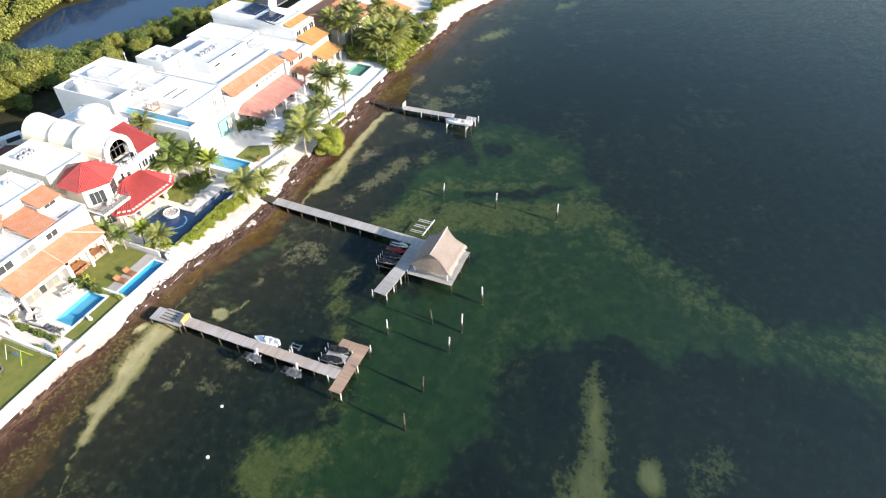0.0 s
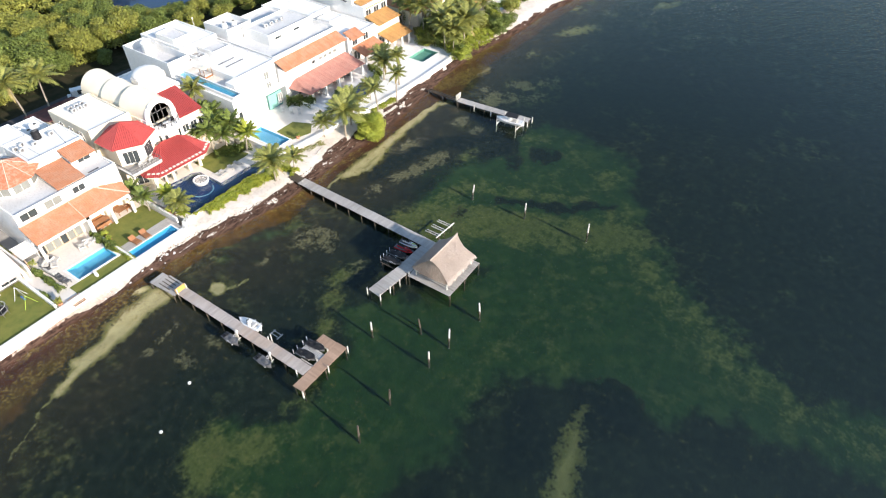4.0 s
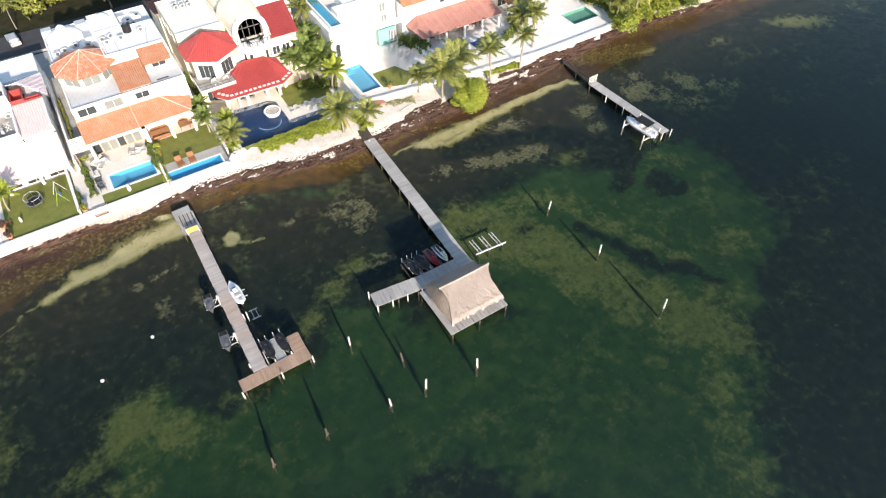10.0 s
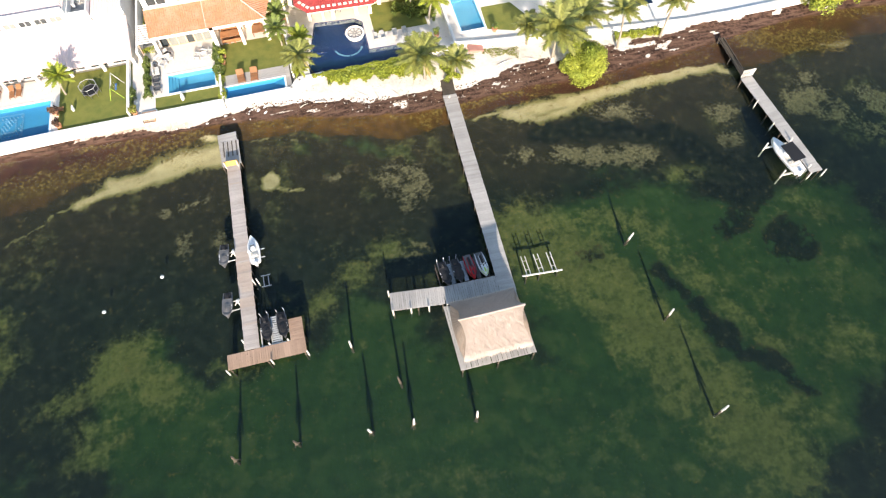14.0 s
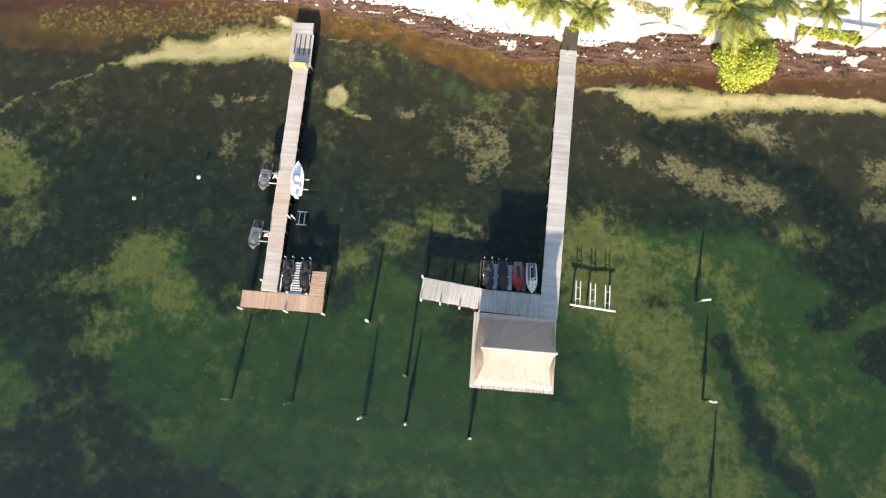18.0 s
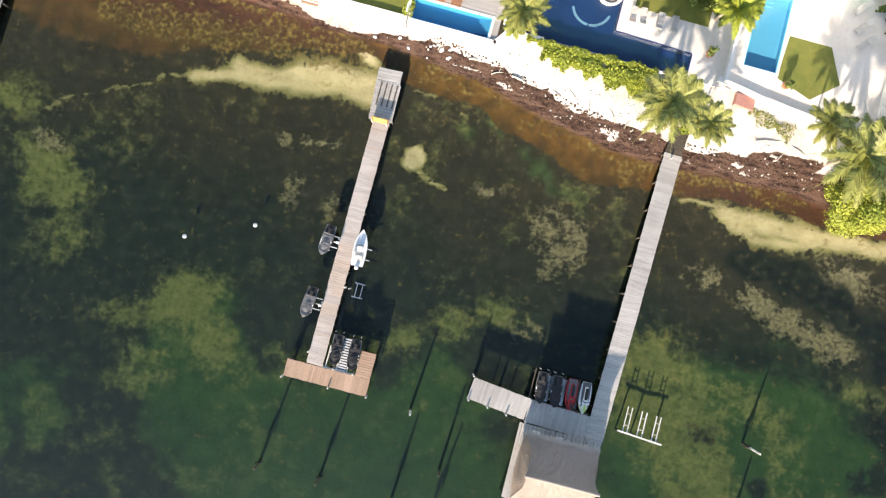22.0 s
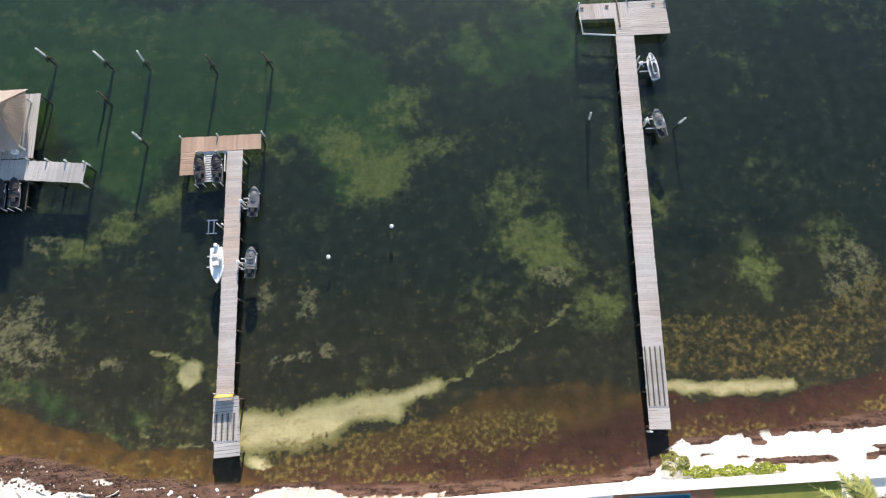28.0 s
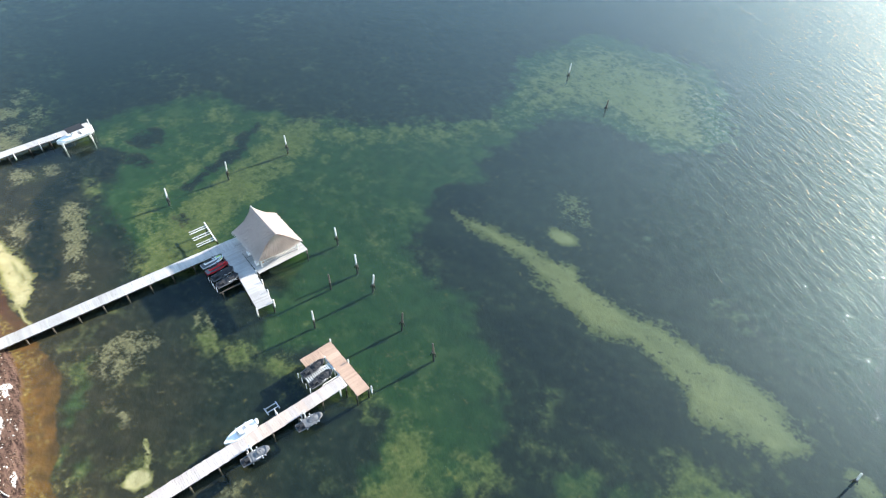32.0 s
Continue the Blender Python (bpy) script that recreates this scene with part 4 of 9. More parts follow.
def deck(name, p0, p1, width, material, label, z=0.9, pitch=0.24, parent=None, posts=True, lift=0.0, legs_out=0.0, second=None, group="", zone=None):
    """A run of planks laid across two beams from p0 to p1, on timber legs."""
    p0, p1 = Vector((*p0, 0)), Vector((*p1, 0))
    d = p1 - p0
    L = d.length
    root = parent or thing(name, p0, label, "pier", group)
    turn = math.atan2(-d.x, d.y)
    frame_m = Matrix.Translation(p0 - Vector(root.location)) @ Matrix.Rotation(turn, 4, "Z")
    meshes = [plank_mesh(width, pitch * 0.955, 0.05, material) for _ in range(5)]
    if second:
        meshes2 = [plank_mesh(width, pitch * 0.955, 0.05, second) for _ in range(3)]
    n = int(L / pitch)
    warm = 0
    for i in range(n):
        if second and random.random() < 0.12:
            warm = random.random() < 0.3
        if zone:
            warm = zone[0] < i / n < zone[1] and random.random() < 0.75 or random.random() < 0.04
        me = random.choice(meshes2) if second and warm else random.choice(meshes)
        ob = new("plank", me)
        ob.parent = root
        ob.matrix_basis = frame_m @ Matrix.Translation((random.uniform(-0.02, 0.02), (i + 0.5) * L / n, z + lift)) @ Matrix.Rotation(random.uniform(-0.012, 0.012), 4, "Z")
    for sx in (-1, 1):
        b = part("beam", box(B(), sx * (width / 2 - 0.16) - 0.06, sx * (width / 2 - 0.16) + 0.06, 0.02, L - 0.02, z - 0.25, z - 0.055), "pile", root)
        b.matrix_basis = frame_m
    if posts:
        leg = None
        for i in range(int(L / 3.0) + 1):
            for sx in (-1, 1):
                bm = tube(B(), [(0, 0, -2.6), (0, 0, z - 0.1)], [0.11, 0.10], 7)
                q = new("leg", leg) if leg else part("leg", bm, "pile", root)
                leg = leg or q.data
                q.parent = root
                q.matrix_basis = frame_m @ Matrix.Translation((sx * (width / 2 - 0.05 + legs_out), 0.25 + i * (L - 0.5) / max(int(L / 3.0), 1), random.uniform(-0.1, 0.02)))
    return root


def cleats(root, spots, z=0.9):
    """White fender boards and bollards along a pier's edge, at world places."""
    for x, y in spots:
        o = Vector((x, y, 0)) - Vector(root.location)
        part("bollard", tube(B(), [o + Vector((0, 0, -0.3)), o + Vector((0, 0, z + 0.38))], [0.10, 0.085], 7), "pile_white", root, "whitewashed bollard")


pier_a = deck("pier", (-28.45, -3.7), (-28.5, -29.0), 1.62, "plank_mixed", "sun-bleached timber pier with an L-shaped brown head", second="plank_tan", zone=(0.5, 0.8))
deck("pier", (-31.2, -29.92), (-22.8, -29.92), 1.7, "plank_warm", "", parent=pier_a)
deck("pier", (-23.58, -29.05), (-23.58, -26.5), 1.48, "plank_warm", "", parent=pier_a)
deck("pier", (-28.9, 1.5), (-28.6, -3.85), 2.4, "plank_grey", "", parent=pier_a, lift=0.06, pitch=0.3)
for i in range(9):
    x = -29.75 + i * 0.27
    part("slat", box(B(), x + 28.45, x + 28.45 + 0.13, 3.75, -0.1 + 1.4, 0.975, 1.02), "pile" if i % 2 else "plank_grey", pier_a)
cleats(pier_a, ((-31.3, -30.9), (-26.6, -30.85), (-22.75, -30.8), (-29.4, -16.4), (-29.35, -22.9), (-27.55, -17.2), (-27.6, -20.9), (-29.4, -27.9), (-26.6, -28.9), (-24.6, -28.95)))
board = thing("sign_board", (-28.55, -4.2, 0.95), "ochre painted board across the pier", "sign")
part("panel", box(B(), -0.85, 0.85, -0.03, 0.03, 0.25, 0.95, Matrix.Rotation(radians(-25), 4, "X")), "orange_paint", board)
for sx in (-0.75, 0.75):
    part("post", box(B(), sx - 0.05, sx + 0.05, -0.05, 0.05, 0.0, 1.1), "pile_white", board)

pier_b = deck("pier", (1.05, 0.7), (0.2, -29.35), 1.85, "plank_grey", "long grey timber pier leading to a thatched hut")
deck("pier", (1.35, 3.6), (1.05, 0.6), 1.7, "pile", "", parent=pier_b, lift=-0.03, posts=False)
deck("pier", (-12.95, -27.3), (-6.95, -27.95), 2.2, "plank_grey", "", parent=pier_b)
deck("pier", (-6.93, -28.05), (-0.72, -28.2), 2.3, "plank_grey", "", parent=pier_b, lift=0.005)
deck("pier", (-7.35, -33.1), (1.05, -33.1), 7.5, "plank_grey", "", parent=pier_b, lift=0.02)
cleats(pier_b, ((-12.9, -28.5), (-10.9, -28.75), (-6.85, -29.2), (-12.95, -26.1), (-8.9, -29.0), (0.9, 0.2)))

pier_c = deck("pier", (41.3, -6.5), (42.3, -23.1), 1.7, "plank_grey", "short grey timber pier with a hoisted boat")
deck("pier", (41.6, 1.5), (41.4, -6.5), 0.9, "pile", "", parent=pier_c, lift=-0.25)
cleats(pier_c, ((41.3, -23.3), (43.3, -23.3), (40.6, -10.9), (40.8, -14.9)))
gate = thing("pier_gate", (41.4, -6.4, 0.9), "white slatted gate at the head of the pier", "gate")
for i in range(7):
    part("slat", box(B(), -0.9 + i * 0.27, -0.78 + i * 0.27, -0.03, 0.03, 0, 1.35), "pile_white", gate)
part("rail", box(B(), -0.95, 0.95, -0.045, -0.03, 1.05, 1.15), "pile_white", gate)

pier_d = deck("pier", (-68.8, 1.15), (-70.95, -40.4), 1.98, "plank_mixed", "long pale timber pier with a wide T-shaped head", second="plank_grey")
deck("pier", (-73.9, -40.4), (-73.9, -44.7), 4.2, "plank_mixed", "", parent=pier_d, second="plank_grey")
deck("pier", (-71.85, -43.65), (-66.2, -43.65), 2.0, "plank_mixed", "", parent=pier_d)
deck("pier", (-70.95, -40.4), (-70.95, -42.65), 1.75, "plank_mixed", "", parent=pier_d, lift=0.01)
part("rail", tube(B(), [(-66.3 + 68.8, -43.0 - 1.15, 0.85), (-66.4 + 68.8, -40.9 - 1.15, 0.85), (-70.0 + 68.8, -40.5 - 1.15, 0.85)], 0.09, 6), "pile_white", pier_d, "whitewashed rail")
for i in range(8):
    part("slat", box(B(), -0.92 + i * 0.24, -0.80 + i * 0.24, -7.6, -2.1, 0.935, 0.975, Matrix.Rotation(radians(-3.0), 4, "Z")), "pile" if i % 2 else "plank_grey", pier_d)
part("mooring_bar", box(B(), -70.62 + 68.8, -70.48 + 68.8, -44.9 - 1.15, -41.5 - 1.15, 0.94, 1.06), "pile", pier_d, "dark timber bar across the head")
for x, y in ((-66.6, -44.1), (-69.4, -44.2), (-74.6, -44.2)):
    part("cleat", boxes((x + 68.6, x + 69.0, y - 1.21, y - 1.09, 0.96, 1.04), (x + 68.76, x + 68.84, y - 1.2, y - 1.1, 0.9, 0.96)), "pile", pier_d, "dark mooring cleat")
cleats(pier_d, ((-71.8, -45.0), (-72.05, -37.5), (-71.9, -30.2), (-67.9, 1.3), (-66.3, -44.6), (-75.9, -44.6)))


# ---- thatched hut ----
def palapa():
    root = thing("thatched_hut", (-3.15, -33.05, 0.92), "open timber hut with a steep weathered palm-thatch roof", "hut")
    N, K = 26, 12
    lx = lambda v: np.interp(v, [0, 0.12, 0.45, 1], [3.55, 3.25, 3.1, 3.75])
    zz = lambda v: 4.55 - 2.95 * v + 0.28 * math.sin(v * math.pi) * -0.5
    for side in (-1, 1):
        bm = B()
        rows = []
        for j in range(K + 1):
            v = j / K
            rows.append([bm.verts.new(((-1 + 2 * i / N) * lx(v), side * (0.06 + 3.25 * v), zz(v) + 0.10 * ((2 * i / N - 1) ** 4) * (1 - v) + random.uniform(-0.035, 0.035))) for i in range(N + 1)])
        for r0, r1 in zip(rows, rows[1:]):
            for i in range(N):
                bm.faces.new((r0[i], r0[i + 1], r1[i + 1], r1[i]))
        bmesh.ops.solidify(bm, geom=bm.faces[:], thickness=0.18)
        part("thatch_slope", bm, "thatch", root)
    # hip skirts that bulge out from under the gable peaks
    S = 16
    skirt = lambda u, v: (lx(v) - 0.16 + 0.42 * max(0, v - 0.12) * (1 - u * u), u * (0.03 + 3.22 * v), zz(v) + 0.02 + 0.16 * (1 - u * u) * (1 - v))
    for end in (-1, 1):
        bm = B()
        rows = [[bm.verts.new((Matrix.Diagonal((end, 1, 1)) @ Vector(skirt(-1 + 2 * i / S, 0.1 + 0.93 * j / K))) + Vector((0, 0, random.uniform(-0.02, 0.02)))) for i in range(S + 1)] for j in range(K + 1)]
        for r0, r1 in zip(rows, rows[1:]):
            for i in range(S):
                bm.faces.new((r0[i], r0[i + 1], r1[i + 1], r1[i]))
        bmesh.ops.solidify(bm, geom=bm.faces[:], thickness=0.10)
        hip = part("thatch_end", bm, "thatch_brown", root, "shaggy brown thatched hip end")
        for i in range(38):
            u = -0.97 + 1.94 * i / 37 + random.uniform(-0.015, 0.015)
            v0 = 0.12 + 0.5 * abs(u) ** 2
            pts = []
            for j in range(5):
                x, y, z = skirt(u, v0 + (1.05 + random.uniform(0, 0.05) - v0) * j / 4)
                pts.append((end * (x + 0.02), y, z + 0.03))
            part("frond_rib", tube(B(), pts, [0.03, 0.035, 0.035, 0.03, 0.015], 4), "bark" if i % 4 == 0 else "thatch_brown", hip)
    bm = B()
    for _ in range(1500):
        v = random.uniform(0.04, 1.0) if random.random() < 0.5 else random.uniform(0.9, 1.0)
        side = random.choice((-1, 1))
        x, y = random.uniform(-1, 1) * lx(v), side * (0.06 + 3.25 * v)
        dv = Vector((random.uniform(-0.1, 0.1), side * 0.74, -0.67))
        p = Vector((x, y, zz(v) + 0.03))
        l, w = random.uniform(0.2, 0.45), random.uniform(0.02, 0.04)
        c = dv.normalized().cross(Vector((0, 0, 1))).normalized() * w
        q = p + dv.normalized() * l
        bm.faces.new([bm.verts.new(u) for u in (p - c, p + c, q + c * 0.4, q - c * 0.4)])
    tagged(part("loose_fronds", bm, "thatch", root), kind="stuff")
    bm = B()
    tube(bm, [(-3.6, 0, 4.62), (-1.5, 0, 4.55), (1.5, 0, 4.56), (3.6, 0, 4.66)], 0.13, 6)
    part("ridge_roll", bm, "thatch", root)
    for x in (-3.3, -1.1, 1.1, 3.3):
        for y in (-2.75, 2.75):
            part("post", tube(B(), [(x, y, 0), (x, y, 1.95)], [0.11, 0.09], 7), "pile_white", root, "whitewashed timber post")
    for y in (-2.75, 2.75):
        part("eave_beam", box(B(), -3.5, 3.5, y - 0.07, y + 0.07, 1.75, 1.9), "pile", root)
    for x in (-3.3, 3.3):
        part("side_rail", boxes((x - 0.04, x + 0.04, -2.7, 2.7, 0.85, 0.93), (x - 0.03, x + 0.03, -2.7, 2.7, 0.42, 0.48)), "pile_white", root)
    part("bench", boxes((-2.9, 2.9, 2.2, 2.6, 0.4, 0.46), (-2.9, -2.8, 2.2, 2.6, 0, 0.4), (2.8, 2.9, 2.2, 2.6, 0, 0.4)), "plank_warm", root)


palapa()
for x, y in ((-5.6, -30.0), (-3.2, -30.0)):
    bx = thing("white_box", (x, y, 0.93), "white dock box beside the thatched hut", "box", "dock boxes")
    part("body", box(B(), -0.3, 0.3, -0.22, 0.22, 0, 0.4, bevel=0.02), "hull_white", bx)
    part("lid", box(B(), -0.33, 0.33, -0.25, 0.25, 0.403, 0.46, bevel=0.02), "hull_white", bx)


# ---- mooring posts ----
def mooring_post(x, y, h, lean, kind_label, mat, braced=True):
    r = thing("mooring_post", (x, y, 0), kind_label, "post", "mooring posts")
    tip = Vector((lean[0], lean[1], h))
    part("post", tube(B(), [(-tip.x, -tip.y, -2.6), (0, 0, 0), tip * 0.5, tip], [0.13, 0.12, 0.12, 0.10], 8), mat, r)
    part("wet_foot", tube(B(), [(-tip.x * 0.5, -tip.y * 0.5, -1.5), tip * 0.16], [0.15, 0.135], 8), "pile", r, "dark wet foot")
    if braced:
        for s in (-1, 1):
            part("brace", tube(B(), [(s * 0.34, 0.16 * s, -0.6), tip * 0.36], [0.08, 0.07], 6), "pile", r)
    return r


POSTS = ((-6.9, -41.8, 1.7, 1), (-13.4, -40.9, 1.8, 1), (-17.75, -40.6, 1.7, 1), (-25.25, -39.85, 1.5, 0), (-31.45, -40.0, 1.5, 0), (-13.8, -36.3, 1.5, 2), (-18.15, -31.15, 1.6, 3),
         (16.1, -26.1, 1.6, 1), (16.8, -36.2, 1.8, 1), (17.5, -47.4, 1.9, 1), (-72.2, -64.9, 1.2, 1), (5.3, -106, 2.2, 1), (-7.6, -102.4, 1.2, 0), (-66.1, -30.9, 1.2, 3), (-75.6, -29.9, 1.2, 3))
for i, (x, y, h, k) in enumerate(POSTS):
    lean = (0.16 * math.sin(i * 2.1), 0.14 * math.cos(i * 1.3))
    mooring_post(x, y, h + 0.35, lean, ("leaning dark timber mooring post with braces", "leaning white-painted mooring post with dark braces", "slim dark mooring pole", "short white-topped mooring post")[k],
                 "pile" if k in (0, 2) else "pile_white", k < 2)
for x, y in ((-44.55, -20.1), (-38.05, -17.2)):
    by = thing("buoy", (x, y, 0), "small round white mooring buoy afloat", "buoy", "mooring buoys")
    bm = B()
    bmesh.ops.create_icosphere(bm, subdivisions=2, radius=0.22)
    part("float", bm, "hull_white", by, smooth=True)
    part("eye", tube(B(), [(0, 0, 0.2), (0, 0, 0.32)], 0.04, 6), "metal", by)


# ---- small craft ----
def hull(L, W, H, sections=12, bow=2.2, sheer=0.12, z0=0.0, stern=0.85, n=9):
    """A lofted hull along y, bow at +y."""
    bm = B()
    rings = []
    for j in range(sections + 1):
        t = j / sections
        w = W / 2 * (stern + (1 - stern) * min(1, t * 3)) * (1 - max(0, (t - 0.45) / 0.55) ** bow) + 0.015
        zt = z0 + H * (1 + sheer * 2 * t * t)
        ring = []
        for k in range(n):
            a = k / (n - 1) * 2 - 1
            z = z0 + H * 0.85 * abs(a) ** 2.2 + (0.15 * H if t < 0.9 else 0.15 * H + (t - 0.9) * H * 3)
            ring.append(bm.verts.new((w * math.copysign(min(1, abs(a) ** 0.6), a), (t - 0.5) * L, min(z, zt))))
        ring.append(bm.verts.new((w * 0.88, (t - 0.5) * L, zt)))
        ring.append(bm.verts.new((-w * 0.88, (t - 0.5) * L, zt)))
        rings.append(ring)
    m = len(rings[0])
    for r0, r1 in zip(rings, rings[1:]):
        for k in range(m):
            bm.faces.new((r0[k], r0[(k + 1) % m], r1[(k + 1) % m], r1[k]))
    bm.faces.new(rings[0])
    bm.faces.new(rings[-1][::-1])
    bmesh.ops.recalc_face_normals(bm, faces=bm.faces[:])
    return bm


def jet_ski(x, y, z, turn, body, trim, label):
    """A jet ski, bow at +y: hull, dark well round the saddle, hood, saddle and bars."""
    r = thing("jet_ski", (x, y, z), label, "jet ski", "jet skis", turn=turn)
    part("hull", hull(3.15, 1.12, 0.42, bow=3.2, stern=0.8), body, r, smooth=False)
    well = hull(2.5, 0.84, 0.06, z0=0.44, bow=3.0, stern=0.9)
    for v in well.verts:
        v.co.y -= 0.22
    part("well", well, "dark_grey", r, "dark grey foot well")
    hood = hull(1.35, 0.56, 0.34, z0=0.42, bow=1.7)
    for v in hood.verts:
        v.co.y += 0.62
    part("hood", hood, body, r)
    part("hood_stripe", box(B(), -0.09, 0.09, 0.62, 1.2, 0.78, 0.86, bevel=0.03), trim, r)
    part("saddle", box(B(), -0.17, 0.17, -1.15, 0.2, 0.46, 0.84, bevel=0.1), body, r)
    part("seat_pad", box(B(), -0.15, 0.15, -1.05, 0.1, 0.82, 0.9, bevel=0.05), "black", r, "black padded seat")
    part("swim_step", box(B(), -0.42, 0.42, -1.56, -1.26, 0.44, 0.5, bevel=0.02), "dark_grey", r)
    part("bow_trim", tube(B(), [(-0.40, 0.75, 0.48), (-0.22, 1.25, 0.5), (0, 1.42, 0.51), (0.22, 1.25, 0.5), (0.40, 0.75, 0.48)], 0.05, 6), trim, r)
    hb = part("handlebar", tube(B(), [(-0.4, 0.2, 1.0), (0, 0.33, 1.06), (0.4, 0.2, 1.0)], 0.035, 6), "black", r)
    part("column", tube(B(), [(0, 0.4, 0.74), (0, 0.33, 1.05)], 0.06, 6), "dark_grey", hb)
    for sx in (-0.36, 0.36):
        part("mirror", box(B(), sx - 0.07, sx + 0.07, 0.62, 0.72, 0.72, 0.84, bevel=0.02), "black", r)
    return r


def covered_ski(x, y, z, turn, mat, label, bare="black", guides=False):
    """A jet ski under a cloth that leaves its stern bare; the bow is at +y."""
    r = thing("covered_jet_ski", (x, y, z), label, "jet ski", "jet skis", turn=turn)
    part("hull", hull(3.1, 1.15, 0.4), "dark_grey", r)
    bm = hull(2.25, 1.12, 0.22, z0=0.40, sections=16, bow=3.4, stern=0.95)
    for v in bm.verts:
        t = v.co.y / 1.12
        v.co.z += 0.42 * max(0, 1 - (v.co.x / 0.5) ** 2) * max(0, 1 - (t - 0.1) ** 2) + random.uniform(-0.03, 0.03)
        v.co.y += 0.42
    part("cover", bm, mat, r, "draped cloth cover")
    part("stern_mat", box(B(), -0.42, 0.42, -1.52, -0.74, 0.40, 0.46, bevel=0.02), bare, r, "black foot mat")
    part("seat", box(B(), -0.2, 0.2, -1.25, -0.66, 0.46, 0.72, bevel=0.08), bare, r)
    for y0 in (-0.5, 0.9):
        part("strap", box(B(), -0.58, 0.58, y0 - 0.04, y0 + 0.04, 0.36, 0.40), "alu", r)
    for sx in (-0.5, 0.5):
        part("bunk", box(B(), sx - 0.035, sx + 0.035, -0.15, 0.85, 0.52, 0.62), "hull_white", r, "white side bunk")
        if guides:
            part("guide_pole", tube(B(), [(sx * 0.8, -1.85, -0.2), (sx * 0.8, -1.85, 0.75)], 0.04, 6), "hull_white", r, "white guide pole")
    return r


def lift(x, y, z, turn, side, label="white jet-ski lift bolted to the pier"):
    """A swing lift: a post at the pier's edge with two arms under the craft."""
    r = thing("ski_lift", (x, y, 0), label, "boat lift", "ski lifts", turn=turn)
    part("post", tube(B(), [(0, 0, -0.6), (0, 0, 1.7)], 0.08, 8), "pile_white", r)
    part("winch", box(B(), -0.15, 0.15, -0.14, 0.14, 1.2, 1.5, bevel=0.03), "hull_white", r)
    for dy in (-0.55, 0.55):
        part("arm", box(B(), min(0, side * 1.6), max(0, side * 1.6), dy - 0.05, dy + 0.05, z - 0.12, z - 0.02), "alu", r)
    part("brace", tube(B(), [(0, 0, 1.4), (side * 0.5, 0, z - 0.05)], 0.05, 6), "pile_white", r)
    return r


for x, body, trim, lab in ((-1.75, "hull_white", "lime", "white and lime jet ski parked on the dock cradle"), (-3.15, "hull_red", "black", "red and black jet ski parked on the dock cradle")):
    jet_ski(x, -25.4, 0.75, 184, body, trim, lab)
for x in (-4.7, -6.2):
    covered_ski(x, -25.5, 0.75, 184, "black", "black-covered jet ski parked on the dock cradle", guides=True)
cradle = thing("ski_cradle", (-4.1, -25.4, 0), "grey ribbed gangways between jet skis beside the pier", "cradle")
for x in (-1.33, 0.2, 1.65):
    for i in range(13):
        part("plank", box(B(), x - 0.24, x + 0.24, -1.35 + i * 0.2, -1.2 + i * 0.2, 0.66, 0.70), "dark_grey" if x > 1 else "metal", cradle)
    part("stringer", box(B(), x - 0.18, x - 0.1, -1.4, 1.3, 0.55, 0.66), "pile", cradle)
    part("stringer", box(B(), x + 0.1, x + 0.18, -1.4, 1.3, 0.55, 0.66), "pile", cradle)
for x in (-2.9, -1.4, 0.2, 1.7, 2.9):
    part("leg", tube(B(), [(x, 1.2, -2), (x, 1.2, 0.55)], 0.08, 6), "pile", cradle)
    part("bunk_rail", box(B(), x - 0.05, x + 0.05, -1.4, 1.6, 0.42, 0.54), "pile", cradle)
part("front_beam", box(B(), -3.3, 3.3, -1.62, -1.47, 0.5, 0.75), "pile", cradle)
rack = thing("boat_rack", (4.75, -27.9, 0), "whitewashed timber rack of paired rails over the water", "rack")
part("cross_beam", box(B(), -2.35, 2.35, -0.08, 0.08, 0.46, 0.6, Matrix.Rotation(radians(-4), 4, "Z")), "pile_white", rack)
for x in (-1.75, -1.3, -0.25, 0.25, 1.3, 1.75):
    part("rail", box(B(), x - 0.05, x + 0.05, -0.07 * x - 0.1, 2.6 - 0.07 * x, 0.36, 0.45), "pile_white", rack)
for x in (-1.52, 0.0, 1.52):
    for y in (0.75, 1.9):
        part("cross_piece", box(B(), x - 0.2, x + 0.2, y - 0.07 * x - 0.04, y - 0.07 * x + 0.04, 0.45, 0.5), "plank_grey", rack)
for x in (-1.9, -0.3, 1.9):
    part("leg", tube(B(), [(x, 0, -2.4), (x, 0, 0.5)], 0.10, 7), "pile", rack)

covered_ski(-30.55, -16.8, 0.55, 176, "dark_grey", "grey-covered jet ski on a pier lift")
lift(-29.4, -16.8, 0.55, 0, -1)
covered_ski(-30.65, -23.2, 0.55, 176, "dark_grey", "grey-covered jet ski on a pier lift")
lift(-29.45, -23.2, 0.55, 0, -1)
covered_ski(-26.75, -27.1, 0.6, 184, "black", "black-covered jet ski on a ramp at the pier head", guides=True)
covered_ski(-24.95, -27.1, 0.6, 184, "black", "black-covered jet ski on a ramp at the pier head", guides=True)
ramp = thing("ski_ramp", (-25.8, -28.0, 0), "ribbed metal ramp between two covered jet skis", "ramp")
for i in range(13):
    part("rung", box(B(), -0.42, 0.42, -1.0 + i * 0.26, -0.84 + i * 0.26, 0.70, 0.76), "alu", ramp)
for x in (-1.62, -0.52, 0.52, 1.5):
    part("rail", box(B(), x - 0.06, x + 0.06, -1.0, 1.2, 0.62, 0.74), "pile_white", ramp)
